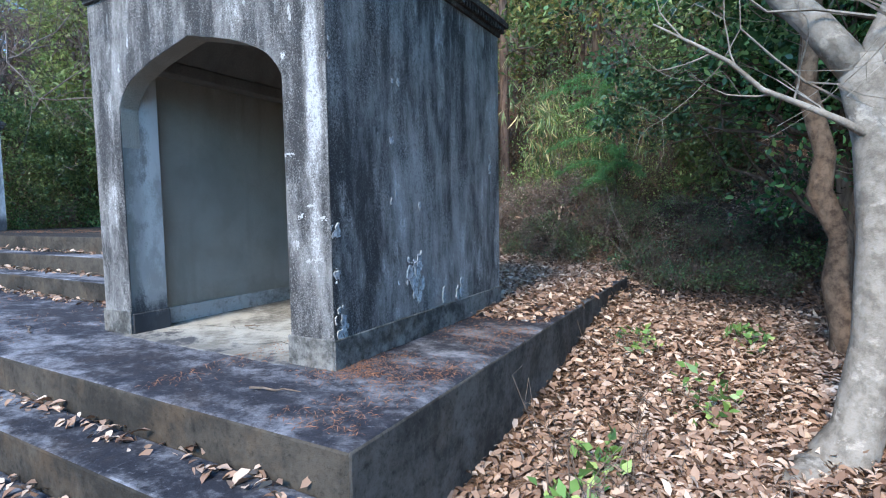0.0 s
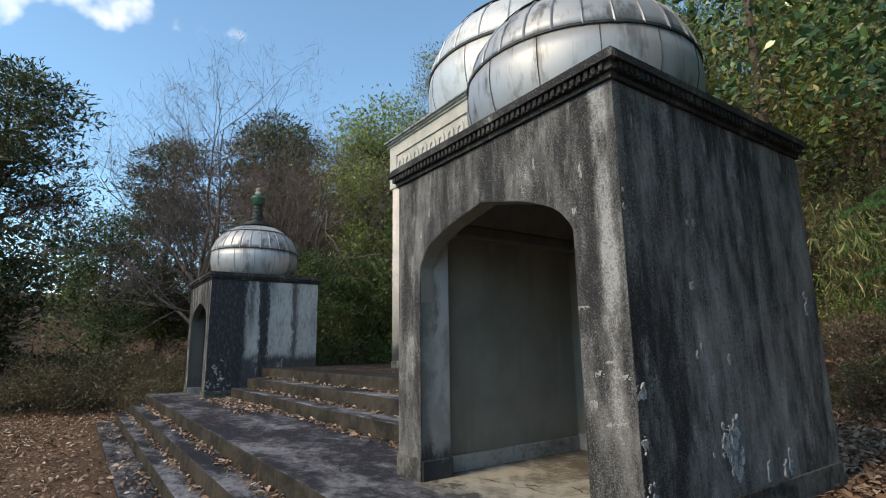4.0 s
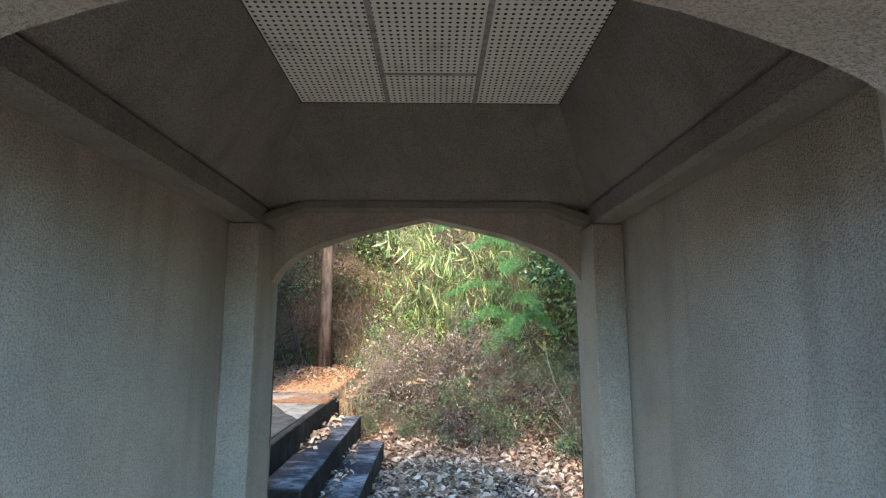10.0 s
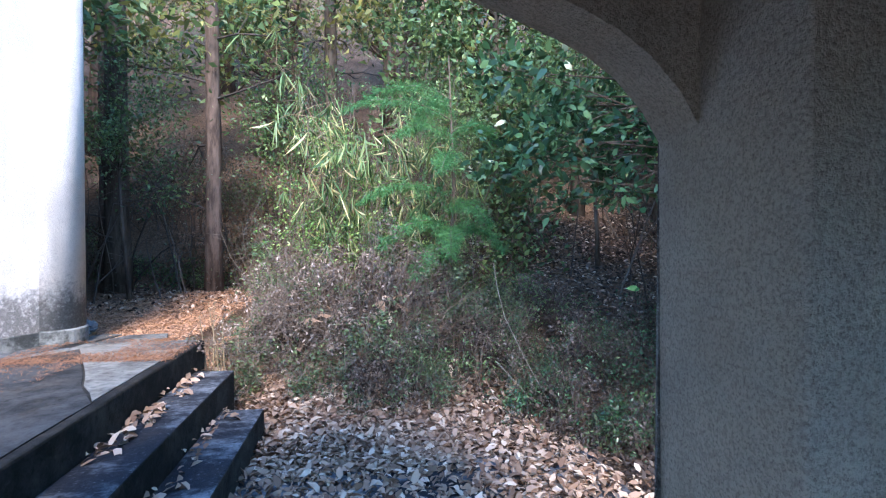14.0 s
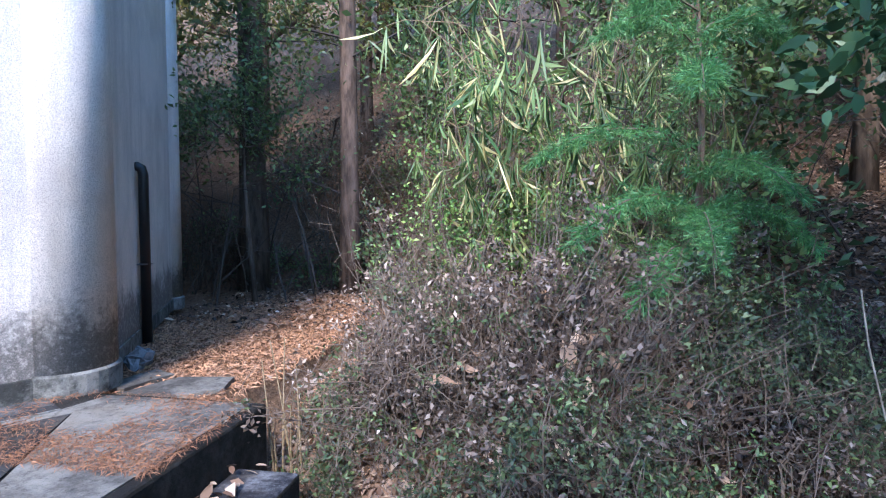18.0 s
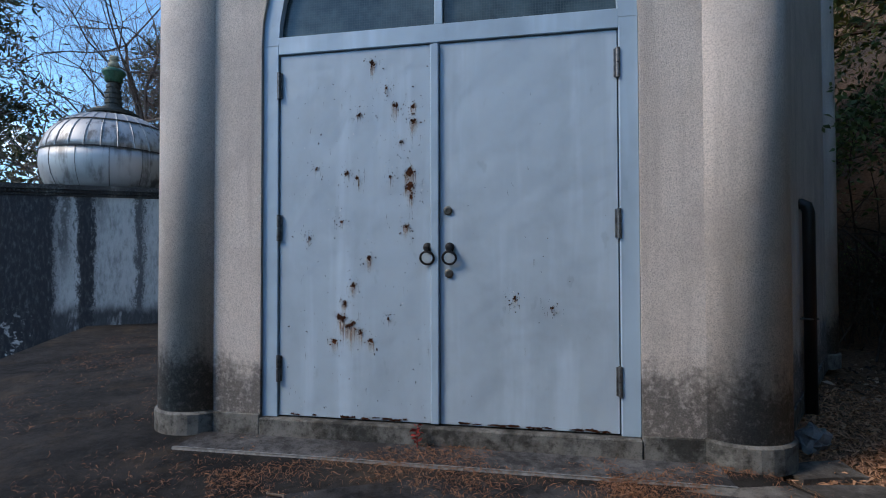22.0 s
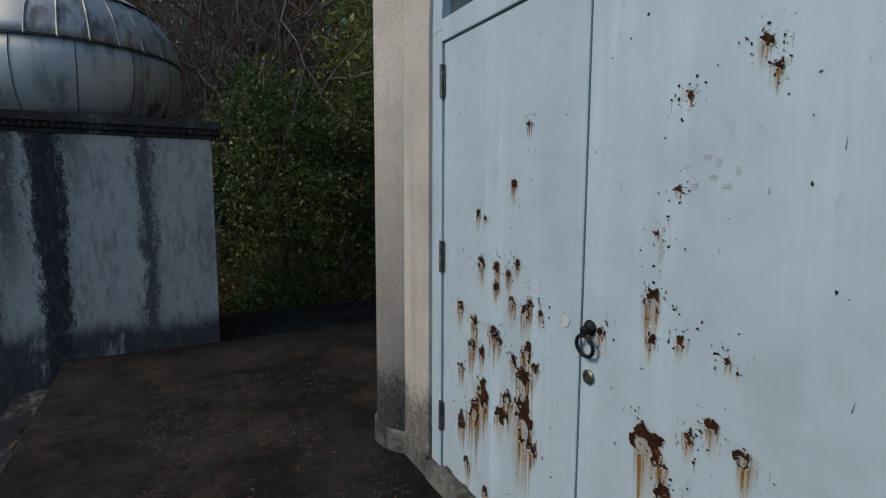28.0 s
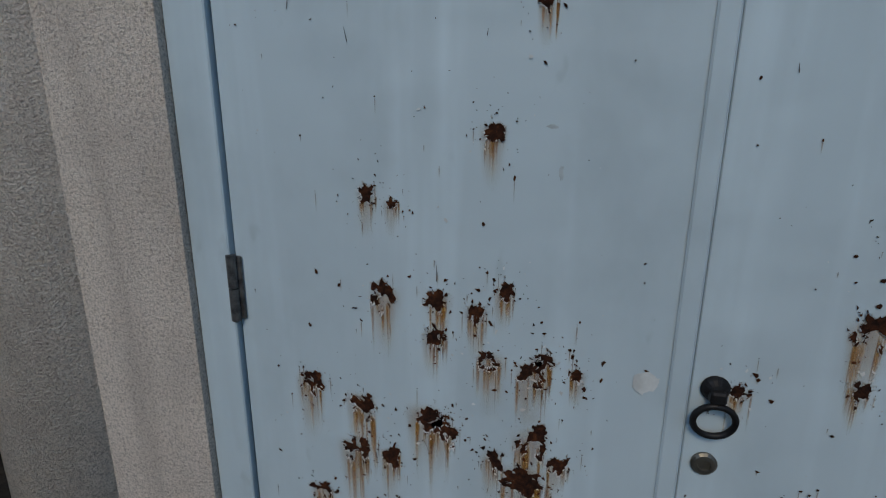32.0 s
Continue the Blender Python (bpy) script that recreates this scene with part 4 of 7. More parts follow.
for k in range(6):
    if k in (0, 1):
        part("hall_wall", door_wall(k), CREAM, hall)
    else:
        part("hall_wall", moved(box(-SIDE, SIDE, 0, 0.22, WALL_H0, WALL_H1), face_pose(k)), CREAM, hall)
    for a, b in (((-SIDE + 0.25, -FRAME_HALF), (FRAME_HALF, SIDE - 0.25)) if k in (0, 1) else ((-SIDE + 0.25, SIDE - 0.25),)):
        part("hall_plinth", moved(box(a, b, -0.014, 0.0, WALL_H0, 1.318, 0.004), face_pose(k)), PLINTH, hall, "grey cement plinth course")
    rc, q = 0.245, 2.985
    ca = radians(60 * k - 60)
    cxy = (q * math.cos(ca), q * math.sin(ca), 0)
    col = part("corner_column", lathe([(rc, 1.318), (rc, 4.985)], 28, at=cxy), CREAM, hall, "round cream stucco corner column", smooth=False)
    for p in col.data.polygons:
        p.use_smooth = abs(p.normal.z) < 0.5
    part("column_foot", lathe([(rc + 0.016, 1.19), (rc + 0.016, 1.312), (rc + 0.004, 1.324)], 28, at=cxy), PLINTH, col)
    # frieze with a blind arcade, cornice
    fr = WAP + 0.10
    fs = fr / math.cos(math.pi / 6) / 2
    F = Matrix.Rotation(radians(60 * k), 4, "Z") @ Matrix.Translation((0, -fr, 0))
    nb = 9
    w = 2 * (fs - 0.28) / nb
    bm = bmesh.new()
    box(-fs, fs, 0.03, 0.3, 4.99, 5.94, bm=bm)
    frieze = part("frieze", moved(bm, F), CREAM_TOP, hall, "cream frieze with a blind arcade in relief")
    for a, b, z0, z1 in ((-fs, fs, 4.99, 5.298), (-fs, fs, 5.702, 5.94), (-fs, -fs + 0.28, 5.30, 5.70), (fs - 0.28, fs, 5.30, 5.70)):
        part("frieze_course", moved(box(a, b, 0, 0.029, z0, z1), F), CREAM_TOP, frieze)
    for i in range(nb):
        c = -fs + 0.28 + w * (i + 0.5)
        arc = gothic(w * 0.40, 5.48, w * 0.50, 5)
        inn = gothic(w * 0.17, 5.46, w * 0.24, 5)
        o = [(c - w * 0.40, 5.32)] + [(c - x, z) for x, z in arc] + [(c + x, z) for x, z in arc[-2::-1]] + [(c + w * 0.40, 5.32)]
        h = [(c + w * 0.17, 5.32)] + [(c + x, z) for x, z in inn] + [(c - x, z) for x, z in inn[-2::-1]] + [(c - w * 0.17, 5.32)]
        part("blind_arch", moved(prism(o + h, 0.004, 0.029), F), CREAM_TOP, frieze)
    for z0, z1, o in ((5.945, 5.985, 0.03), (5.99, 6.02, 0.07), (6.023, 6.05, 0.12)):
        hw = (fr + o) / math.cos(math.pi / 6) / 2
        part("cornice", moved(box(-hw, hw, -o, 0.25, z0, z1), F), CREAM_TOP if z1 < 6.03 else DOME, hall)
bm = bmesh.new()
hexr = (WAP + 0.1) / math.cos(math.pi / 6)
bm.faces.new([bm.verts.new((hexr * math.cos(radians(60 * i)), hexr * math.sin(radians(60 * i)), 6.03)) for i in range(6)])
part("flat_roof", bm, DOME, hall)
dome(hall, 6.035, 2.55, DOME_MAIN, 24, "main_dome")


# ---- doors ----
def streak_mat(name, amount):
    """Ochre stain that thins out towards its edges, by its own map: x across, y down the run."""
    m = Mat(name, 0.75)
    uv = m.t.nodes.new("ShaderNodeUVMap").outputs[0]
    sep = m.t.nodes.new("ShaderNodeSeparateXYZ")
    m.t.links.new(uv, sep.inputs[0])
    n = m.noise(45, 5, m.scaled(1, 1, 0.12), 0.7)
    across = m.step(m.math("ABSOLUTE", m.math("SUBTRACT", sep.outputs[0], 0.5)), 0.5, 0.05)
    down = m.math("MULTIPLY", m.step(sep.outputs[1], 0.0, 0.8), m.step(sep.outputs[1], 1.0, 0.82))
    m.color(m.ramp(m.math("MULTIPLY", down, n), (0.0, (0.55, 0.40, 0.15)), (0.30, (0.48, 0.255, 0.06)), (0.8, (0.22, 0.075, 0.018))))
    tr = m.t.nodes.new("ShaderNodeBsdfTransparent")
    ms = m.t.nodes.new("ShaderNodeMixShader")
    m.put(ms.inputs[0], m.math("MULTIPLY", m.math("MULTIPLY", across, down), m.math("MULTIPLY", m.step(n, 0.05, 0.60), amount)))
    m.t.links.new(tr.outputs[0], ms.inputs[1])
    m.t.links.new(m.b.outputs[0], ms.inputs[2])
    m.t.links.new(ms.outputs[0], m.t.nodes["Material Output"].inputs["Surface"])
    return m.m


RUN = streak_mat("rust_run", 0.55)
RUN_SOFT = streak_mat("faint_rust_wash", 0.36)


def wire_glass():
    m = Mat("dusty_wired_glass", 0.12, 0, 0.5)
    x = m.math("FRACT", m.math("MULTIPLY", m.axis(0), 70.0))
    z = m.math("FRACT", m.math("MULTIPLY", m.axis(2), 70.0))
    wire = m.math("MAXIMUM", m.step(x, 0.16, 0.06), m.step(z, 0.16, 0.06))
    dust_sheen = m.step(m.noise(3, 5, None, 0.7), 0.35, 0.8)
    # the lighter teal is the sky's reflection put into the pane's colour
    col = m.mix((0.022, 0.036, 0.042), (0.085, 0.125, 0.135), dust_sheen)
    m.color(m.mix(col, (0.11, 0.12, 0.12), m.math("MULTIPLY", wire, 0.5)))
    m.rough(m.mix((0.10,) * 3, (0.3,) * 3, dust_sheen))
    return m.m


GLASS = wire_glass()


def ragged(bm, place, cu, cv, ru, rv, seed, res=22, rough=1.0, mi=0, hole=None):
    """A ragged blot on a surface, cut out of a noise field along its contour; gives back its outline pieces."""
    n = res + 1
    ext = 1.75
    f = [[0.0] * n for _ in range(n)]
    for i in range(n):
        for j in range(n):
            a, b = (2 * i / res - 1) * ext, (2 * j / res - 1) * ext
            v = 1 - math.hypot(a, b) + rough * (noise.fractal((a * 1.6 + seed, b * 1.6, seed * 0.37), 0.62, 2.3, 5) - 0.10)
            if hole:
                v = min(v, (math.hypot(a - hole[0], b - hole[1]) - hole[2]) * 1.6 + 0.5 * noise.noise((a * 3, b * 3, seed)))
            if i in (0, res) or j in (0, res):
                v = -0.2
            f[i][j] = v
    at = lambda i, j: (cu + (2 * i / res - 1) * ext * ru, cv + (2 * j / res - 1) * ext * rv)
    rim, verts = [], {}

    def vert(key, u, v):
        if key not in verts:
            verts[key] = bm.verts.new(place(u, v, 0.0))
        return verts[key]

    for i in range(res):
        for j in range(res):
            c = ((i, j), (i + 1, j), (i + 1, j + 1), (i, j + 1))
            val = [f[p][q] for p, q in c]
            if max(val) <= 0:
                continue
            poly, cross = [], []
            for k in range(4):
                (p, q), (p2, q2), v0, v1 = c[k], c[(k + 1) % 4], val[k], val[(k + 1) % 4]
                if v0 > 0:
                    poly.append(vert((p, q), *at(p, q)))
                if (v0 > 0) != (v1 > 0):
                    s = v0 / (v0 - v1)
                    (u0, w0), (u1, w1) = at(p, q), at(p2, q2)
                    x = (u0 + (u1 - u0) * s, w0 + (w1 - w0) * s)
                    cross.append(x)
                    poly.append(vert(tuple(sorted(((p, q), (p2, q2)))), *x))
            if len(poly) > 2:
                bm.faces.new(poly).material_index = mi
            if len(cross) == 2:
                rim.append((cross[0], cross[1]))
    return rim


def rust_patch(parent, u, z, r, y, rng, big=1.0, wash=True, runs=1.0):
    """A flaked-off spot with bare rust, splintered and curled paint round it and ochre runs below."""
    bm = bmesh.new()
    uv = bm.loops.layers.uv.new("UVMap")

    def stain(x, top, w, ln, dy, mi):
        vs = [bm.verts.new(p) for p in ((x - w, y - dy, top), (x - w * 0.6, y - dy, top - ln), (x + w * 0.6, y - dy, top - ln), (x + w, y - dy, top))]
        f = bm.faces.new(vs)
        f.material_index = mi
        for lp, c in zip(f.loops, ((0, 1), (0, 0), (1, 0), (1, 1))):
            lp[uv].uv = c

    place = lambda a, b, h: (a, y - 0.0012 - h, b)
    hole = (0.25 * (rng.random() - 0.5), -0.35, 0.45) if r > 0.018 and rng.random() < 0.45 else None
    rim = ragged(bm, place, u, z, big * r * (1.0 + 0.6 * rng.random()), big * r * (1.05 + 0.6 * rng.random()), rng.random() * 90, 14 if r < 0.012 else 22 if r < 0.03 else 34, 0.95, 0, hole)
    for (x0, z0), (x1, z1) in rim:
        dx, dz = (x0 + x1) / 2 - u, (z0 + z1) / 2 - z
        L = math.hypot(dx, dz) + 1e-6
        k, o = rng.random(), (0.0012 + min(0.005, 0.25 * r) * rng.random() ** 2)
        mx, mz = (x0 + x1) / 2 + dx / L * o, (z0 + z1) / 2 + dz / L * o
        if k < 0.40:
            q = [bm.verts.new(c) for c in ((x0, y - 0.0011, z0), (x1, y - 0.0011, z1), (mx, y - 0.0011, mz))]
            bm.faces.new(q).material_index = 0
        elif k < 0.92:
            o = o * (1.5 if dz > 0 else 0.8)
            mx, mz = mx + dx / L * (0.001 + 0.5 * o), mz + dz / L * (0.001 + 0.5 * o)
            q = [bm.verts.new(c) for c in ((x0, y - 0.0013, z0), (x1, y - 0.0013, z1), (mx, y - 0.002 - o * 0.7, mz))]
            bm.faces.new(q).material_index = 1
    low = sorted(rim, key=lambda e: e[0][1] + 0.4 * r * rng.random())
    if wash:
        stain(u + 0.3 * r * rng.normalvariate(0, 1), z + 1.2 * r, 1.9 * r * big + 0.004, r * 8.0 * big + 0.02, 0.0003, 3)
    for i in range(int(runs * (4 + min(16, r * 300)))):
        (x, zt), _ = low[int(len(low) * 0.55 * rng.random())]
        stain(x, zt + 0.006, min(0.009, 0.0018 + r * 0.22 * rng.random()), 0.014 + r * (1.2 + 5.0 * rng.random() ** 2), 0.0004 + 0.00003 * i, 2)
    return part("rust_patch", bm, [RUST, FLAKE, RUN, RUN_SOFT], parent, "flaking brown rust with ochre runs")


def rust_flecks(parent, spots, y, rng, n, x0, x1):
    """Pin-point flecks of rust, mostly gathered round the larger spots, some with a thin run, and a few scratches."""
    bm = bmesh.new()
    uv = bm.loops.layers.uv.new("UVMap")
    for i in range(n):
        if rng.random() < 0.8:
            su, sz, sr = spots[int(rng.random() * len(spots))]
            u, z = su + rng.normalvariate(0, 0.018 + 1.0 * sr), SILL + sz + rng.normalvariate(0, 0.02 + 1.1 * sr)
        else:
            u, z = x0 + (x1 - x0) * rng.random(), SILL + 0.03 + 1.9 * rng.random() ** 1.3
        if not (x0 < u < x1 and SILL + 0.02 < z < LEAF_TOP - 0.03):
            continue
        s, a = 0.0008 + 0.0034 * rng.random() ** 4, rng.random() * 3.14
        k = rng.random()
        q = []
        for b in (5.4, 4.5, 3.3, 2.2, 1.2, 0.1):
            e = s * (0.25 + 1.2 * rng.random())
            q.append(bm.verts.new((u + e * (math.cos(b) * math.cos(a) * 1.6 - math.sin(b) * math.sin(a)), y - 0.0010, z + e * (math.cos(b) * math.sin(a) * 1.6 + math.sin(b) * math.cos(a)))))
        bm.faces.new(q).material_index = 1 if k < 0.16 else 0
        if k > 0.86:
            ln, w = 0.01 + 0.05 * rng.random() ** 2, 0.001 + 0.0012 * rng.random()
            f = bm.faces.new([bm.verts.new(c) for c in ((u - w, y - 0.0005, z), (u - w, y - 0.0005, z - ln), (u + w, y - 0.0005, z - ln), (u + w, y - 0.0005, z))])
            f.material_index = 2
            for lp, c in zip(f.loops, ((0, 1), (0, 0), (1, 0), (1, 1))):
                lp[uv].uv = c
    for i in range(6):
        u, z, a, ln = x0 + (x1 - x0) * rng.random(), SILL + 0.5 + 1.3 * rng.random(), 1.57 + rng.normalvariate(0, 0.35), 0.01 + 0.03 * rng.random()
        e, w = (math.cos(a) * ln / 2, math.sin(a) * ln / 2), 0.0007
        bm.faces.new([bm.verts.new((u + sx * e[0] + sy * w, y - 0.0007, z + sx * e[1])) for sx, sy in ((-1, -1), (-1, 1), (1, 0.4), (1, -0.4))])
    # flaked line of rust along the lower edge
    for i in range(20):
        u = x0 + (x1 - x0) * rng.random()
        ragged(bm, lambda a, b, h: (a, y - 0.0014, max(b, SILL + 0.0085)), u, SILL + 0.014 + 0.008 * rng.random(), 0.010 + 0.025 * rng.random(), 0.003 + 0.004 * rng.random(), rng.random() * 90, 10, 1.1, 0)
    return tagged(part("rust_flecks", bm, [RUST, FLAKE, RUN], parent, "fine rust flecks and scratches in the paint"), kind="stuff")


def ring_handle(parent, u, z, y):
    h = part("ring_handle", moved(lathe([(0.024, 0), (0.026, 0.005), (0.021, 0.012), (0.013, 0.020), (0.004, 0.022)], 16), Matrix.Translation((u, y, z)) @ Matrix.Rotation(radians(90), 4, "X")), IRON, parent, "black iron ring pull")
    part("ring_pivot", moved(box(-0.014, 0.014, -0.012, 0.012, -0.012, 0.012, 0.004), Matrix.Translation((u, y - 0.024, z - 0.006))), IRON, h)
    c = Vector((u, y - 0.024, z - 0.056))
    ring = [(c.x + 0.036 * math.sin(2 * math.pi * i / 24), c.y - 0.006 * math.cos(math.pi * i / 12), c.z + 0.034 * math.cos(2 * math.pi * i / 24)) for i in range(25)]
    part("ring", tube(ring, 0.0062, 8, cap=False), IRON, h, smooth=True)
    return h


def lock(parent, u, z, y):
    part("door_lock", moved(lathe([(0.023, 0), (0.024, 0.006), (0.019, 0.010), (0.012, 0.011), (0.011, 0.007), (0.002, 0.007)], 18), Matrix.Translation((u, y, z)) @ Matrix.Rotation(radians(90), 4, "X")), LOCKM, parent, "round dull metal cylinder lock")


def hinge(parent, u, z, y):
    h = part("hinge", tube([(u, y, z - 0.075), (u, y, z - 0.002)], 0.011, 10), HINGE, parent, "worn steel barrel hinge")
    part("hinge_barrel", tube([(u, y, z + 0.002), (u, y, z + 0.075)], 0.011, 10), HINGE, h)
    part("hinge_plate", box(u - 0.02, u + 0.02, y + 0.004, y + 0.010, z - 0.072, z + 0.072, 0.002), HINGE, h)


def double_door(k, leaf_paint, spots, label, seed, rings, locks):
    base = Matrix.Translation((HX, HY, 0)) @ Matrix.Rotation(radians(60 * k), 4, "Z") @ Matrix.Translation((0, -AP, 0))
    d = thing("door_%d" % (k + 1), label, "door", "arched double doors", base, "structure")
    rng = random.Random(seed)
    # frame: jambs, transom, arched head
    for sx in (-1, 1):
        a, b = sorted((sx * 0.925, sx * 1.018))
        part("frame_jamb", box(a, b, -0.012, 0.06, SILL, SPRING, 0.003), BLUE_FRAME if k == 1 else leaf_paint, d)
    part("transom_bar", box(-0.925, 0.925, -0.012, 0.06, LEAF_TOP + 0.006, SPRING + 0.045, 0.003), BLUE_FRAME if k == 1 else leaf_paint, d)
    o = gothic(1.018, SPRING, RISE)
    i_ = gothic(0.925, SPRING, RISE - 0.12)
    ring = [(x, z) for x, z in o] + [(-x, z) for x, z in o[-2::-1]] + [(-x, z) for x, z in i_] + [(x, z) for x, z in i_[-2::-1]]
    part("frame_arch", prism(ring, -0.012, 0.06), BLUE_FRAME if k == 1 else leaf_paint, d)
    g = [(x, z) for x, z in i_] + [(-x, z) for x, z in i_[-2::-1]]
    part("fanlight_pane", prism(g, 0.03, 0.036), GLASS, d, "dusty wired glass fanlight, teal sky sheen put into its colour")
    part("fanlight_mullion", box(-0.022, 0.022, -0.006, 0.029, SPRING + 0.047, SPRING + RISE - 0.15, 0.003), BLUE_FRAME if k == 1 else leaf_paint, d)
    # leaves
    gap = 0.018 if k == 0 else 0.005
    for sx, x0, x1 in ((-1, -0.918, gap - 0.002), (1, gap + 0.002, 0.918)):
        leaf = part("door_leaf", box(x0, x1, 0.0, 0.045, SILL + 0.008, LEAF_TOP, 0.002), leaf_paint, d)
        if sx < 0:
            part("meeting_stile", box(-0.020 if k == 0 else -0.042, 0.0172 if k == 0 else 0.0025, -0.007 if k == 0 else -0.020, -0.0005, SILL + 0.01, LEAF_TOP - 0.002, 0.004), BLUE_FRAME if k == 1 else leaf_paint, leaf)
            # dark strip drawn as the shadow line beside the raised stile
            if k == 1:
                part("stile_shadow", box(-0.0455, -0.043, -0.002, -0.0006, SILL + 0.01, LEAF_TOP - 0.002), SEAM, leaf)
        for u, z, r in spots:
            if (u < 0) == (sx < 0):
                rust_patch(leaf, u, SILL + z, r, -0.0015, rng, *((0.90 if r < 0.03 else 0.72, r > 0.009) if k == 0 else (0.72, r > 0.013, 0.5)))
        rust_flecks(leaf, [q for q in spots if (q[0] < 0) == (sx < 0)], -0.0015, rng, (1500 if sx < 0 else 800) if k == 0 else (1300 if sx < 0 else 120), -0.88 if sx < 0 else 0.03, -0.055 if sx < 0 else 0.88)
        for hz in (1.57, 2.36, 3.17):
            hinge(leaf, sx * 0.921, hz, -0.012)
    for u in rings:
        ring_handle(d, u, 2.245, -0.001)
    for u, z in locks:
        lock(d, u, z, -0.001)
    part("door_sill", box(-FRAME_HALF + 0.002, FRAME_HALF - 0.002, -0.05, 0.12, UP - 0.02, SILL - 0.002, 0.006), PLINTH, d, "grey cement door sill")
    # added dark sheet that stands in for the unlit room behind
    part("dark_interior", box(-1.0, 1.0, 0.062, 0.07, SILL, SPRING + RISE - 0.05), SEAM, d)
    return d


FRONT_RUST = [(-0.36, 1.40, 0.017), (-0.61, 1.28, 0.014), (-0.56, 1.26, 0.010), (-0.58, 1.07, 0.023), (-0.47, 1.07, 0.020), (-0.39, 1.05, 0.017), (-0.33, 1.10, 0.013),
              (-0.47, 0.99, 0.015), (-0.36, 0.95, 0.021), (-0.27, 0.93, 0.025), (-0.25, 0.96, 0.017), (-0.19, 0.94, 0.011), (-0.75, 0.85, 0.024), (-0.63, 0.81, 0.031),
              (-0.48, 0.80, 0.032), (-0.65, 0.69, 0.032), (-0.57, 0.69, 0.019), (-0.45, 0.78, 0.020), (-0.26, 0.78, 0.027), (-0.34, 0.72, 0.017), (-0.28, 0.68, 0.037),
              (-0.21, 0.73, 0.015), (-0.74, 0.57, 0.019), (-0.56, 0.50, 0.058), (-0.62, 0.41, 0.050), (-0.38, 0.55, 0.031), (-0.27, 0.50, 0.078), (-0.42, 0.47, 0.029)]
FRONT_RUST_LOW = [(-0.74, 0.32, 0.034), (0.29, 1.08, 0.025), (0.29, 0.97, 0.012), (0.38, 0.99, 0.011), (0.10, 0.94, 0.013), (0.29, 0.67, 0.055), (0.29, 1.26, 0.006), (0.35, 0.55, 0.023),
                  (0.42, 0.74, 0.013), (0.48, 0.80, 0.014), (0.56, 0.75, 0.022), (0.55, 1.70, 0.010), (0.58, 1.64, 0.010), (0.37, 1.61, 0.009), (0.35, 1.38, 0.008), (0.51, 0.97, 0.008),
                  (-0.28, 1.61, 0.010), (-0.69, 0.14, 0.022), (-0.53, 0.08, 0.020), (-0.21, 0.41, 0.018)]
EAST_RUST = [(-0.37, 1.96, 0.016), (-0.29, 1.82, 0.010), (-0.24, 1.72, 0.018), (-0.14, 1.71, 0.014), (-0.14, 1.63, 0.018), (-0.45, 1.68, 0.011), (-0.21, 1.52, 0.010), (-0.70, 1.39, 0.009),
             (-0.52, 1.36, 0.013), (-0.46, 1.33, 0.013), (-0.27, 1.33, 0.010), (-0.16, 1.35, 0.025), (-0.16, 1.28, 0.025), (-0.15, 1.22, 0.012), (-0.18, 1.06, 0.014), (-0.74, 1.00, 0.010),
             (-0.55, 1.09, 0.009), (-0.39, 0.89, 0.016), (-0.48, 0.74, 0.015), (-0.53, 0.64, 0.015), (-0.55, 0.56, 0.022), (-0.49, 0.51, 0.031), (-0.44, 0.48, 0.015), (-0.59, 0.43, 0.016),
             (-0.38, 0.44, 0.014), (-0.28, 0.56, 0.008), (0.40, 0.68, 0.012), (0.59, 0.63, 0.009)]
pale_door = double_door(0, BLUE2, FRONT_RUST + FRONT_RUST_LOW, "closed pale blue steel double door, badly rusted, arched fanlight", 3, (0.06,), ((0.06, 2.085),))
double_door(1, BLUE, EAST_RUST, "closed blue steel double door with rust spots and ring pulls", 8, (-0.06, 0.06), ((0.055, 2.105), (0.05, 2.44)))

# grey finger smudges on the pale door
for i, (u, z, w, h) in enumerate(((0.355, 1.21, 0.012, 0.028), (0.445, 1.385, 0.013, 0.008), (0.475, 1.455, 0.014, 0.009), (0.505, 1.44, 0.009, 0.012), (0.495, 1.405, 0.012, 0.008), (0.53, 1.385, 0.013, 0.008), (0.555, 1.42, 0.008, 0.013), (0.42, 1.43, 0.010, 0.006), (0.36, 1.27, 0.006, 0.010), (-0.19, 1.33, 0.004, 0.014), (-0.21, 1.41, 0.010, 0.004))):
    bm = bmesh.new()
    ragged(bm, lambda a, b, q: (a, -0.0005, b), u - 0.05, SILL + z, w, h, 3.7 * i + 2.0, 14, 0.5, 0)
    part("smudge", bm, SMUDGE, pale_door, "grey finger smudge")

# drain pipe on the plain face beside the east door
pipe = thing("drain_pipe", "black plastic drain pipe with an elbow on the stucco wall", "pipe", at=Matrix.Translation((HX, HY, 0)) @ face_pose(2))
px = -0.43
part("pipe_run", tube([(px, -0.05, UP - 0.05), (px, -0.05, 2.47), (px, -0.04, 2.515), (px, -0.01, 2.53), (px, 0.01, 2.53)], 0.036, 12), PVC, pipe, smooth=True)
part("pipe_strap", tube([(px - 0.045, 0.0, 1.80), (px - 0.045, -0.05, 1.80), (px, -0.092, 1.80), (px + 0.045, -0.05, 1.80), (px + 0.045, 0.0, 1.80)], 0.006, 6), HINGE, pipe)


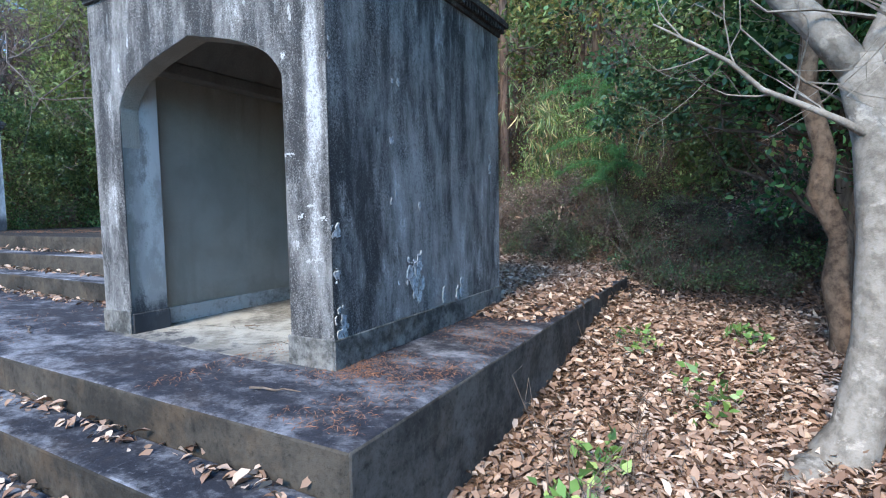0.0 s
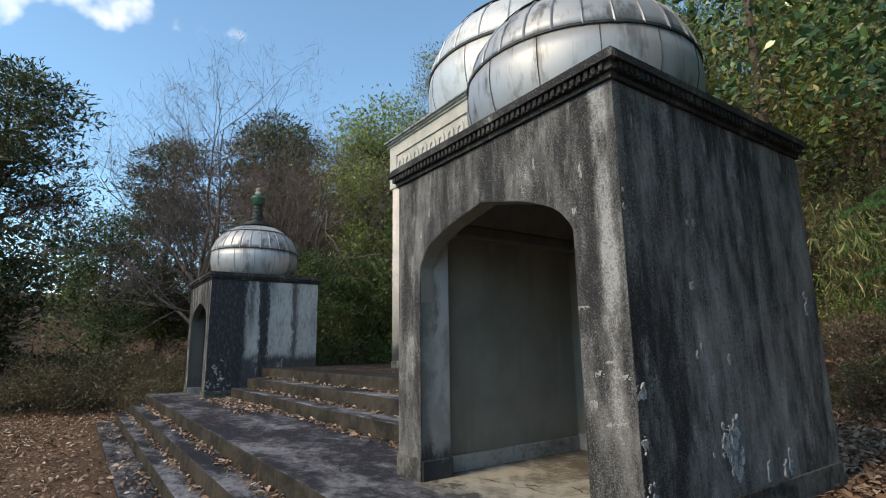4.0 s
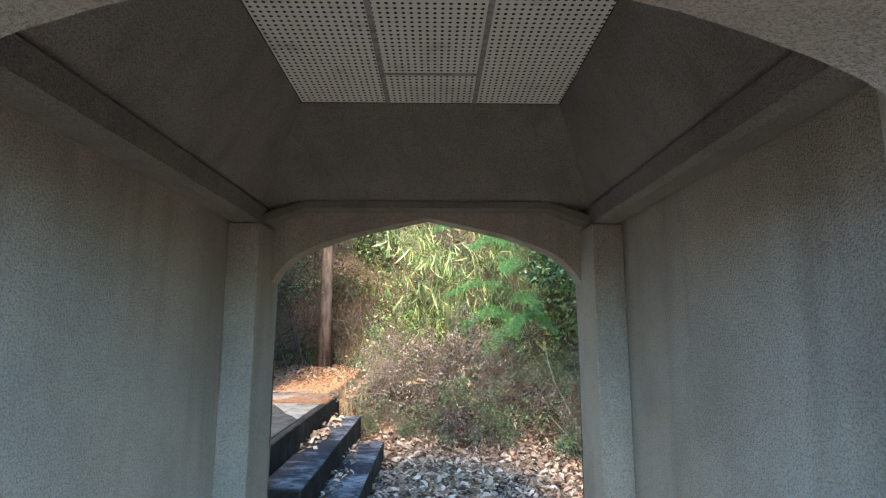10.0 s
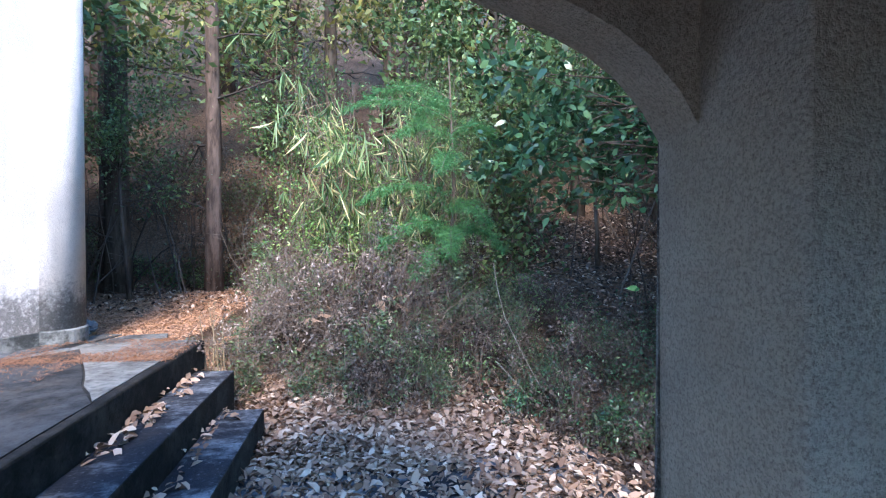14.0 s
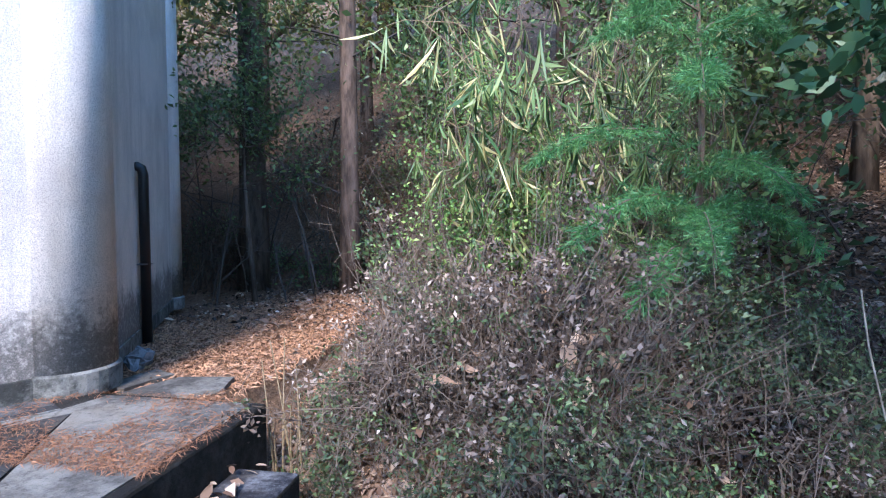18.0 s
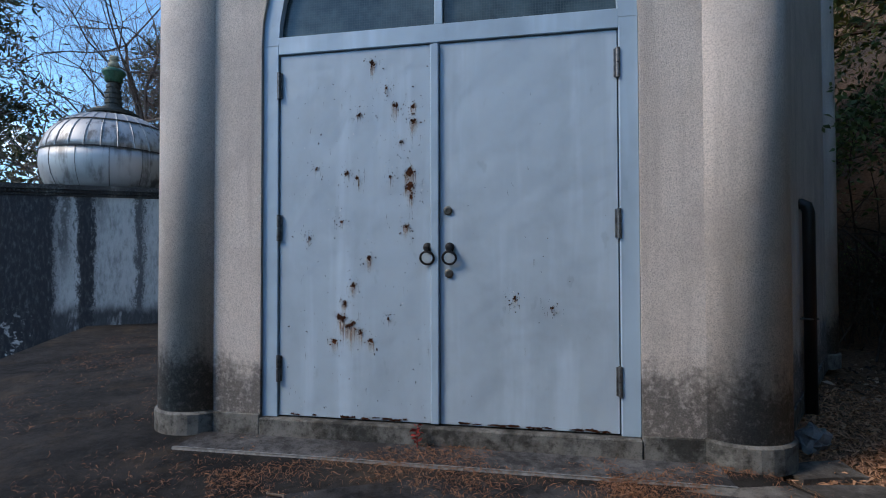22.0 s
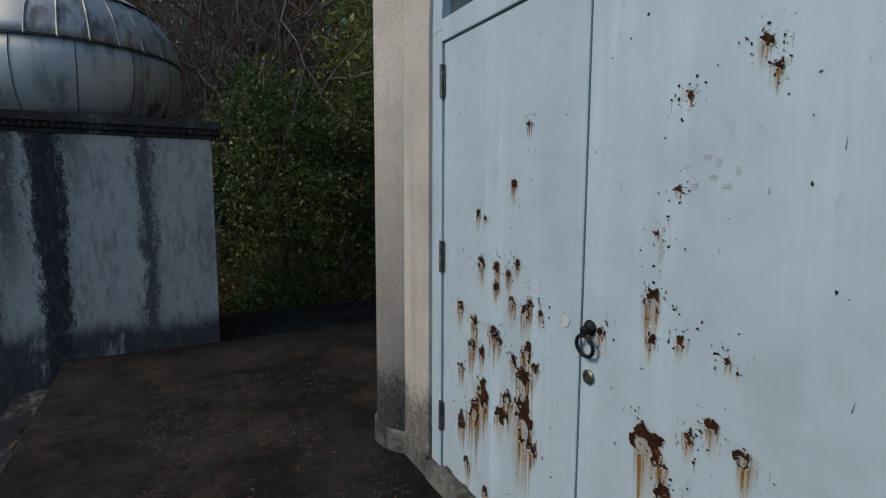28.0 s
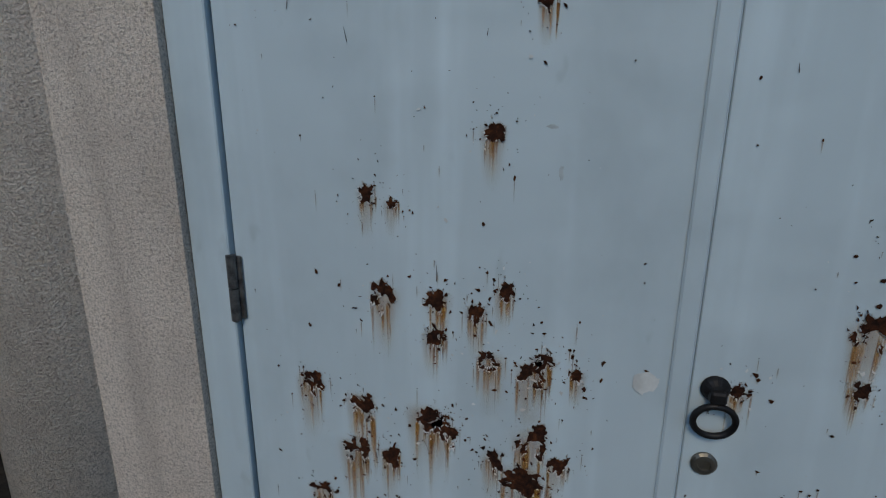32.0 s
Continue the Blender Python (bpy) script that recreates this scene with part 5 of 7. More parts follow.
# paint peeling off the side of the near gatehouse
def peeling(cu, cv, ru, rv, seed):
    """Curled plates of old pale-blue paint left on the black wall round a ragged bare spot."""
    rng = random.Random(seed)
    X = G1X + HW + 0.0045
    t = thing("peeling_paint", "peeling pale blue-grey paint flakes on the blackened wall", "peeling paint", "peeling paint")
    for i in range(max(2, int(ru * rv * 1500))):
        bm = bmesh.new()
        u, v, k = cu + rng.normalvariate(0, ru * 0.55), cv + rng.normalvariate(0, rv * 0.55), 0.007 + 0.024 * rng.random() ** 2
        tilt = rng.normalvariate(0, 0.12)
        rim = ragged(bm, lambda a, b, h: (X + 0.0012 + max(0.0, 0.004 + tilt * (a - u) + 0.10 * abs(b - v)), a, b), u, v, k, k * (1.1 + 1.2 * rng.random()), rng.random() * 99, 12, 1.0, 0)
        for (y0, z0), (y1, z1) in rim:
            a, b = [X + 0.0012 + max(0.0, 0.004 + tilt * (q - u) + 0.10 * abs(w - v)) for q, w in ((y0, z0), (y1, z1))]
            bm.faces.new([bm.verts.new(c) for c in ((a, y0, z0), (b, y1, z1), (X, y1, z1), (X, y0, z0))]).material_index = 1
        part("paint_flake", bm, [PEEL, PLASTER], t)


for cu, cv, ru, rv, seed in ((2.12, 1.34, 0.03, 0.03, 1), (2.68, 2.24, 0.04, 0.04, 2), (2.66, 1.90, 0.03, 0.05, 3), (2.64, 1.53, 0.025, 0.09, 4), (2.86, 0.98, 0.13, 0.12, 5), (2.93, 1.10, 0.07, 0.07, 6), (3.27, 0.86, 0.05, 0.05, 7),
                             (3.55, 0.85, 0.06, 0.05, 8), (2.15, 0.86, 0.06, 0.11, 9), (2.105, 1.11, 0.02, 0.09, 10), (4.09, 1.83, 0.015, 0.09, 11), (2.95, 1.48, 0.04, 0.04, 12), (2.12, 2.28, 0.03, 0.06, 13)):
    peeling(cu, cv, ru, rv, seed)


# cracked and flaked spots showing white plaster on the front pier of the near gatehouse
for i, (cx, cz, w, h) in enumerate(((-2.13, 1.77, 0.030, 0.008), (-1.98, 1.49, 0.035, 0.008), (-2.06, 1.43, 0.020, 0.014), (-1.92, 1.42, 0.030, 0.010), (-2.10, 1.28, 0.012, 0.020), (-1.95, 1.20, 0.030, 0.010), (-2.02, 1.19, 0.018, 0.012), (-1.93, 2.02, 0.012, 0.020), (-2.16, 2.30, 0.016, 0.016), (-2.10, 2.52, 0.008, 0.040), (-2.45, 2.66, 0.007, 0.035), (-3.60, 2.62, 0.008, 0.04), (-3.72, 2.45, 0.010, 0.03))):
    bm = bmesh.new()
    Y = GYC - HW - 0.0008
    rim = ragged(bm, lambda a, b, q: (a, Y - 0.0012, b), cx, cz, w, h, 7.3 * i + 1.0, 16, 1.5, 0)
    for (x0, z0), (x1, z1) in rim:
        bm.faces.new([bm.verts.new(c) for c in ((x0, Y - 0.0012, z0), (x1, Y - 0.0012, z1), (x1, Y + 0.002, z1), (x0, Y + 0.002, z0))])
    tagged(part("flaked_spot", bm, PLASTER), "white flaked spot in the blackened render of the front pier", "flaked plaster", "flaked spots")


# ---- plants ----
def leaf_mesh(name, P, D, size, aspect, mat, droop=0.25, rng=None, corners=4, lie=None):
    """Leaves at points P, each lying along its direction D, bent towards the tip; four- or six-cornered."""
    rng = rng or np.random.default_rng(1)
    n = len(P)
    D = D / (np.linalg.norm(D, axis=1, keepdims=True) + 1e-9)
    R = rng.normal(size=(n, 3))
    if lie is not None:
        R = R * lie + np.array([0.0, 0.0, 1.0])
    S = np.cross(D, R)
    S /= np.linalg.norm(S, axis=1, keepdims=True) + 1e-9
    N = np.cross(S, D)
    L = (size * (0.5 + 0.9 * rng.random(n)))[:, None]
    W = L * aspect * (0.75 + 0.5 * rng.random(n))[:, None]
    bend = L * droop * (0.4 + 1.2 * rng.random(n))[:, None]
    prof = ((0, 0, 0), (0.45, 0.5, 0.3), (1, 0, -1), (0.45, -0.5, 0.3)) if corners == 4 else ((0, 0, 0), (0.30, 0.46, 0.25), (0.68, 0.42, 0.0), (1, 0, -1), (0.68, -0.42, 0.0), (0.30, -0.46, 0.25))
    c = len(prof)
    v = np.empty((n, c, 3))
    for k, (d, s, b) in enumerate(prof):
        v[:, k] = P + D * L * d + S * W * s + N * bend * b
    me = bpy.data.meshes.new(name)
    me.vertices.add(c * n)
    me.vertices.foreach_set("co", v.reshape(-1))
    me.loops.add(c * n)
    me.loops.foreach_set("vertex_index", np.arange(c * n, dtype=np.int32))
    me.polygons.add(n)
    me.polygons.foreach_set("loop_start", np.arange(0, c * n, c, dtype=np.int32))
    me.polygons.foreach_set("loop_total", np.full(n, c, dtype=np.int32))
    me.update(calc_edges=True)
    me.materials.append(mat)
    return me


def clumped(rng, n, clumps, spread, flat=0.7):
    """n points gathered round the given clump centres."""
    c = clumps[rng.integers(0, len(clumps), n)]
    off = rng.normal(size=(n, 3)) * spread
    off[:, 2] *= flat
    return c + off, off


def crown_mesh(name, rng, n, centres, spread, size, aspect, mat, up=0.3, droop=0.25, flat=0.7, corners=4):
    P, off = clumped(rng, n, centres, spread, flat)
    D = off / (np.linalg.norm(off, axis=1, keepdims=True) + 1e-6) + rng.normal(size=(n, 3)) * 0.7
    D[:, 2] += up
    return leaf_mesh(name, P, D, size, aspect, mat, droop, rng, corners)


def limb(bm, rng, p, d, length, r, depth, ends, wander=0.25, split=3, seg=6, shrink=0.62, rise=0.1):
    """A tapering limb that forks; the tips are gathered in ends."""
    pts, rad = [p], [r]
    k = 4 if depth > 1 else 3
    for i in range(k):
        d = (d + Vector(rng.normal(size=3) * wander) + Vector((0, 0, rise))).normalized()
        p = p + d * (length / k)
        pts.append(p)
        rad.append(r * (1 - 0.5 * (i + 1) / k))
    tube(pts, rad, max(3, seg), bm, cap=False)
    if depth <= 0:
        ends.append(p)
        return
    for i in range(split):
        j = 1 + int(rng.integers(0, k)) if i else k
        a = Vector(rng.normal(size=3) * 0.75)
        limb(bm, rng, pts[j], (d + a).normalized(), length * shrink * (0.75 + 0.5 * rng.random()), rad[j] * 0.72, depth - 1, ends, wander, split, seg - 1, shrink, rise)


def tree(name, label, seed, height, trunk_r, bark_m, leaf, n_leaf, size, crown_r, crown_lo=0.35, aspect=0.5, spread=0.45, lean=(0, 0), clumps=70, category="tree", corners=4, flat=0.7, limbs=14):
    """An evergreen: tapered trunk with limbs, crown of leaf clumps with an uneven outline."""
    rng = np.random.default_rng(seed)
    t = thing(name, label, category)
    bm, ends = bmesh.new(), []
    pts = [Vector((lean[0] * s * s * height + 0.12 * math.sin(3 * s + seed), lean[1] * s * s * height + 0.12 * math.cos(2.3 * s + seed) - 0.12, s * height * 0.92 - (0.3 if s == 0 else 0))) for s in np.linspace(0, 1, 8)]
    tube(pts, [trunk_r * (1.25 if i == 0 else 1 - 0.85 * i / 7) for i in range(8)], 9, bm)
    part("trunk", bm, bark_m, t, smooth=True)
    bm = bmesh.new()
    for i in range(limbs):
        s = crown_lo * (0.6 if limbs > 14 else 1.0) + (0.95 - crown_lo) * rng.random()
        q = pts[min(7, int(s * 7))]
        a = rng.random() * 6.28
        limb(bm, rng, q, Vector((math.cos(a), math.sin(a), 0.45)), crown_r * (0.75 - 0.35 * s), trunk_r * 0.35, 1, ends, 0.22, 3, 5)
    tagged(part("limbwork", bm, bark_m, t), kind="stuff")
    cs = []
    for i in range(clumps):
        s = crown_lo + (1 - crown_lo) * rng.random() ** 0.85
        env = crown_r * math.sin(math.pi * min(1, 0.12 + 0.86 * (1 - (s - crown_lo) / (1 - crown_lo)))) ** 0.6 * (0.55 + 0.5 * rng.random())
        a, k = rng.random() * 6.28, rng.random() ** 0.45
        cs.append((pts[7].x * s * s + env * k * math.cos(a), pts[7].y * s * s + env * k * math.sin(a), s * height))
    cs = np.array(cs + [tuple(e) for e in ends[:40]])
    ob = new("crown", crown_mesh("crown", rng, n_leaf, cs, spread, size, aspect, leaf, corners=corners, flat=flat))
    ob.parent = t
    return t


def bare_tree(name, label, seed, height, r, depth=4, split=4):
    rng = np.random.default_rng(seed)
    t = thing(name, label, "tree")
    bm, ends = bmesh.new(), []
    limb(bm, rng, Vector((0, 0, -0.3)), Vector((0.05, 0, 1)), height * 0.42, r, 0, ends, 0.07, 1, 8)
    top = ends[0]
    part("trunk", bm, BARK_BARE, t, smooth=True)
    bm, tips = bmesh.new(), []
    for i in range(10):
        a = i * 1.05 + rng.random()
        s = 0.45 + 0.55 * rng.random()
        limb(bm, rng, Vector((top.x * s, top.y * s, top.z * s)), Vector((math.cos(a) * 0.75, math.sin(a) * 0.75, 1.0)).normalized(), height * 0.33, r * 0.45, depth - 1, tips, 0.16, split, 6, 0.66, 0.08)
    part("branchwork", bm, BARK_BARE, t)
    # fine reddish twigs fanned round the branch ends
    P = np.repeat(np.array([tuple(e) for e in tips]), 12, axis=0) + rng.normal(size=(12 * len(tips), 3)) * 0.16
    D = rng.normal(size=P.shape) * 0.75 + np.array([0, 0, 0.55]) + P / (np.linalg.norm(P, axis=1, keepdims=True) + 1e-6) * 0.3
    ob = new("twigwork", leaf_mesh("twigwork", P, D, 0.42, 0.016, TWIG_RED, 0.12, rng))
    ob.parent = t
    return t


def shrub(name, label, seed, rx, ry, h, leaf, n, size, twig=None, n_twig=120, aspect=0.5, dense=60, spread=0.16, category="shrub"):
    """A low thicket: many stems from the ground under a ragged mound of small leaves."""
    rng = np.random.default_rng(seed)
    t = thing(name, label, category)
    th = rng.random(dense) * 6.28
    k = rng.random(dense) ** 0.5
    z = h * (1 - k ** 2.2) ** 0.5 * (0.35 + 0.7 * rng.random(dense))
    z = z * np.array([0.82 + 0.5 * noise.noise((a * 1.5, b * 1.5, seed)) for a, b in zip(rx * k * np.cos(th), ry * k * np.sin(th))])
    cs = np.stack([rx * k * np.cos(th), ry * k * np.sin(th), z], 1)
    bm = bmesh.new()
    for i in range(n_twig):
        a, q = rng.random() * 6.28, rng.random() ** 0.5
        b = Vector((rx * q * 0.9 * math.cos(a), ry * q * 0.9 * math.sin(a), -0.15))
        tip = Vector((b.x * 1.1 + rng.normal() * 0.25, b.y * 1.1 + rng.normal() * 0.25, h * (1.08 - 0.75 * q ** 2) * (0.6 + 0.55 * rng.random())))
        mid = (b + tip) / 2 + Vector(rng.normal(size=3) * 0.1)
        mid2 = (mid + tip) / 2 + Vector(rng.normal(size=3) * 0.07)
        tube([b, mid, mid2, tip], [0.006, 0.0045, 0.003, 0.0015], 3, bm, cap=False)
        for j in range(6):
            e = mid.lerp(tip, rng.random())
            f = e + Vector(rng.normal(size=3) * 0.10) + Vector((0, 0, 0.04))
            tube([e, f, f + Vector(rng.normal(size=3) * 0.08)], [0.0025, 0.0018, 0.001], 3, bm, cap=False)
    tagged(part("stemwork", bm, twig or TWIG, t), kind="stuff")
    ob = new("foliage", crown_mesh("foliage", rng, n, cs, spread, size, aspect, leaf, 0.2))
    ob.parent = t
    return t


def ground_z(x, y):
    return float(terrain(x, y))


def planted(t, x, y, s=1.0, turn=0.0, dz=0.0):
    t.matrix_world = Matrix.Translation((x, y, ground_z(x, y) + dz)) @ Matrix.Rotation(radians(turn), 4, "Z") @ Matrix.Diagonal((s, s, s, 1))
    return t


def repeat(t, spots, group):
    tagged(t, group=group)
    for x, y, s, turn in spots:
        o = copy_thing(t, Matrix.Translation((x, y, ground_z(x, y))) @ Matrix.Rotation(radians(turn), 4, "Z"))
        o.scale = (s, s, s)


# woods: broad evergreens, cedars and bare trees round the clearing
broad = planted(tree("broadleaf_tree", "tall evergreen broadleaf tree with a ragged sunlit crown", 11, 9.0, 0.16, BARK, LEAF_BROAD, 22000, 0.11, 2.3, 0.22, 0.5, 0.30, clumps=95), -16.6, 8.6, 1.12)
repeat(broad, [(-14.9, 12.4, 1.0, 45), (-17.5, 13.5, 1.1, 80), (-12.3, 14.0, 1.0, 200), (-20.5, 10.0, 0.95, 140), (-25, 16, 1.3, 20)], "evergreen trees")
dark = planted(tree("evergreen_tree", "dark dense evergreen tree with leaves down to the ground", 21, 6.4, 0.13, BARK, LEAF_DARK, 17000, 0.115, 1.9, 0.04, 0.5, 0.30, clumps=120), -13.3, 9.2, 1.0)
repeat(dark, [(4.5, 11.5, 1.25, 60), (7.5, 7.0, 1.3, 310), (-11.6, 10.9, 0.95, 70), (-15.6, 7.6, 0.7, 130), (-15.5, 6.0, 0.68, 20), (-10.9, 13.2, 1.0, 200), (-0.6, 12.6, 1.0, 95), (6.2, 4.4, 0.8, 15), (-22, 5.5, 1.0, 40), (-24, 0.5, 1.0, 190), (-21, -5, 0.9, 100), (7.5, -1.5, 0.9, 280)], "evergreen trees")
cedar = planted(tree("cedar_tree", "tall olive-green cedar with drooping sprays", 31, 13.0, 0.20, BARK_RED, LEAF_OLIVE, 34000, 0.105, 2.0, 0.18, 0.28, 0.30, clumps=130), -11.5, 16.5, 1.0)
repeat(cedar, [(-9.0, 17.0, 1.15, 30), (-5.0, 17.0, 1.1, 260), (-15.6, 11.2, 0.95, 50), (-14.8, 17.5, 1.1, 50), (-7.0, 20.5, 1.15, 120), (-2.0, 18.5, 1.1, 170), (2.5, 17.0, 1.1, 300)], "cedars")
pine = planted(tree("conifer_tree", "tall dark conifer with open branches against the sky", 41, 11.5, 0.18, BARK, LEAF_PINE, 26000, 0.23, 2.5, 0.12, 0.25, 0.40, clumps=130, flat=0.28), -23.5, 6.8, 1.0)
repeat(pine, [(-26.5, 3.0, 0.9, 60), (-21.2, -2.6, 0.95, 140), (-28, 8.5, 1.1, 220), (-25.5, 12.5, 1.0, 20)], "conifers")
bare = planted(bare_tree("bare_tree", "leafless tree with a fan of fine reddish-grey twigs", 51, 10.5, 0.13), -18.4, 3.0)
repeat(bare, [(-19.4, 5.2, 1.0, 200), (-17.6, 6.2, 0.95, 120), (-18.0, 9.6, 0.95, 70), (-21.5, 8.0, 1.05, 150), (-20.8, 3.6, 0.9, 230), (-17.0, 12.5, 1.05, 310), (-24.5, 9.5, 1.1, 30)], "bare trees")

# cedar trunks on the shaded slope behind the hall
for i, (x, y, r, h) in enumerate(((-6.75, 12.6, 0.20, 9), (-5.15, 12.2, 0.13, 9), (-7.6, 14.2, 0.17, 10), (-3.4, 14.6, 0.15, 10), (-1.8, 13.4, 0.16, 9), (-0.2, 15.2, 0.18, 10), (1.4, 13.0, 0.13, 9), (-4.4, 16.5, 0.16, 10), (-6.2, 16.2, 0.14, 10), (3.1, 12.2, 0.15, 9), (5.2, 13.5, 0.2, 10), (-9.2, 13.6, 0.16, 10))):
    rng = np.random.default_rng(100 + i)
    t = planted(thing("cedar", "reddish-brown cedar with a straight bare trunk on the shaded slope", "tree", "cedar trunks"), x, y)
    bm = tube([(0.03 * math.sin(2 * s + i), 0.03 * math.cos(s * 3), s * h - 0.3) for s in np.linspace(0, 1, 7)], [r * (1.3 if s == 0 else 1 - 0.06 * s) for s in range(7)], 10)
    part("trunk", bm, BARK_RED if i % 3 else BARK, t, smooth=True)
    bm = bmesh.new()
    for j in range(9):
        a, z = rng.random() * 6.28, 0.8 + rng.random() * h * 0.7
        limb(bm, rng, Vector((0, 0, z)), Vector((math.cos(a), math.sin(a), 0.1)), 0.9 + rng.random(), 0.018, 1, [], 0.22, 3, 4)
    tagged(part("dead_twigwork", bm, TWIG_DARK, t), kind="stuff")
    cs = np.stack([rng.normal(size=26) * 1.3, rng.normal(size=26) * 1.3, h * (0.42 + 0.58 * rng.random(26))], 1)
    ob = new("crown", crown_mesh("crown", rng, 3200, cs, 0.4, 0.16, 0.4, LEAF_DARK if i % 2 else LEAF_OLIVE))
    ob.parent = t

# understorey on the slopes
brush = planted(shrub("thicket", "dark brown thicket of dry stems and small leaves", 61, 1.5, 1.1, 1.5, LEAF_BRUSH, 6000, 0.045, TWIG_DARK, 70, dense=90, spread=0.2), -2.6, 11.6)
repeat(brush, [(-4.6, 13.6, 1.1, 40), (-7.8, 12.9, 0.9, 110), (3.4, 10.5, 1.2, 320), (2.9, 7.0, 0.9, 75), (4.4, 5.2, 1.0, 160), (-2.2, 14.6, 1.3, 230), (-6.2, 15.0, 1.3, 300), (5.4, 2.2, 0.9, 60)], "thickets")
hedge = planted(shrub("hedge_shrub", "brownish-green clipped shrub at the edge of the clearing", 71, 1.8, 1.3, 1.8, LEAF_HEDGE, 12000, 0.06, TWIG_DARK, 60, dense=120, spread=0.2), -16.6, 3.6)
repeat(hedge, [(-17.6, 1.4, 1.05, 60), (-19.6, 4.6, 1.2, 130), (-20.2, 2.0, 1.15, 200), (-16.2, 5.6, 1.05, 280), (-18.6, -0.8, 0.95, 20), (-21.8, -1.2, 1.2, 90), (-19.6, -3.4, 1.0, 150), (-15.9, 1.9, 0.7, 330)], "hedge shrubs")
under = planted(shrub("evergreen_shrub", "dark glossy evergreen shrub in shade", 81, 1.2, 1.0, 2.3, LEAF_GLOSS, 9000, 0.06, TWIG_DARK, 40, dense=90, spread=0.22), -12.2, 9.3)
repeat(under, [(-13.6, 7.9, 1.0, 50), (-10.8, 10.6, 1.1, 120), (-14.6, 5.6, 0.8, 190), (4.6, 7.2, 1.2, 30)], "evergreen shrubs")

# the mound of dry shrub beside the terrace
def heath(name, label, seed, rx, ry, h, kinds, clumps, per, size, n_twig, twig=TWIG, lump=0.45, core=2500, aspect=0.45):
    """A mounded shrub: tufts of small leaves on a lumpy shell with hollows between, dead leaves within coloured dark
    for its inner shadow, bent twigs through it.
    """
    rng = np.random.default_rng(seed)
    t = thing(name, label, "shrub")

    def shell(n, lo, hi):
        th, ph = rng.random(n) * 6.283, np.arcsin(rng.random(n) ** 0.8)
        d = np.stack([np.cos(ph) * np.cos(th), np.cos(ph) * np.sin(th), np.sin(ph)], 1)
        bulge = np.array([0.85 + lump * noise.fractal((a * 2.1 + seed, b * 2.1, c * 2.1), 0.9, 2.0, 3) for a, b, c in d])
        return d, d * np.array([rx, ry, h]) * (bulge * (lo + (hi - lo) * rng.random(n)))[:, None]

    d, cs = shell(clumps, 0.80, 1.04)
    share = np.array([noise.noise((p[0] * 1.7 + seed, p[1] * 1.7, p[2] * 2.2)) for p in cs]) + 0.25 * rng.normal(size=clumps)
    cuts = np.quantile(share, np.cumsum([w for _, w in kinds])[:-1]) if len(kinds) > 1 else []
    kind = np.searchsorted(cuts, share)
    for i, (mat, _) in enumerate(kinds):
        c = np.repeat(cs[kind == i], per, axis=0)
        out = np.repeat(d[kind == i], per, axis=0)
        off = rng.normal(size=c.shape) * 0.045
        ob = new("foliage", leaf_mesh("foliage", c + off, out * 0.6 + rng.normal(size=c.shape) * 0.8, size, aspect, mat, 0.2, rng))
        ob.parent = t
    # dead leaves in the core, the mound's inner shadow put into their colour
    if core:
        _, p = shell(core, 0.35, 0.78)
        ob = new("dead_leafage", leaf_mesh("dead_leafage", p, rng.normal(size=p.shape), size * 1.5, 0.5, DECAYED_SHADE, 0.3, rng))
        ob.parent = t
    for bunch, colour in ((0, twig), (1, FUZZ)):
        bm = bmesh.new()
        d2, p = shell(n_twig, 0.86, 1.10)
        for a, e in zip(d2, p):
            tip, root = Vector(e), Vector((e[0] * 0.45 + rng.normal() * 0.1, e[1] * 0.45 + rng.normal() * 0.1, -0.1))
            bow = Vector(rng.normal(size=3) * 0.10)
            pts = [root, root.lerp(tip, 0.45) + bow + Vector((0, 0, 0.10 * h)), root.lerp(tip, 0.8) + bow * 0.8 + Vector((0, 0, 0.06)), tip]
            r0 = 0.0045 if bunch == 0 else 0.0028
            tube(pts, [r0, r0 * 0.8, r0 * 0.6, r0 * 0.3], 3, bm, cap=False)
            for j in range(4):
                q = pts[1].lerp(pts[3], rng.random())
                f = q + Vector(rng.normal(size=3) * 0.07)
                tube([q, f, f + Vector(rng.normal(size=3) * 0.06)], [r0 * 0.5, r0 * 0.4, r0 * 0.2], 3, bm, cap=False)
        tagged(part("stemwork", bm, colour, t), kind="stuff")
    return t


planted(heath("dry_shrub", "grey-brown dry shrub mound of twigs and small leaves", 91, 1.25, 1.1, 1.12, ((LEAF_DRY, 0.42), (LEAF_TAN, 0.16), (LEAF_SPROUT, 0.06), (LEAF_OLIVE2, 0.36)), 400, 46, 0.032, 320, lump=0.75), -2.8, 8.75, dz=-0.05)
planted(heath("dry_shrub", "low dry shrub by the terrace edge with pale twigs", 92, 0.55, 0.5, 0.72, ((LEAF_DRY, 0.5), (LEAF_TAN, 0.3), (LEAF_OLIVE2, 0.2)), 130, 26, 0.028, 120), -3.45, 8.45, dz=-0.05)
planted(heath("green_shrub", "small-leaved dull green shrub at the foot of the mound", 93, 0.75, 0.55, 0.68, ((LEAF_OLIVE2, 0.7), (LEAF_SPROUT, 0.12), (LEAF_DRY, 0.18)), 150, 50, 0.028, 60), -2.5, 8.0, dz=-0.05)
planted(heath("green_shrub", "small-leaved green shrub at the shaded end of the mound", 94, 0.7, 0.6, 0.80, ((LEAF_OLIVE2, 0.6), (LEAF_DRY, 0.25), (LEAF_SPROUT, 0.15)), 170, 50, 0.028, 70), -1.65, 8.3, dz=-0.05)
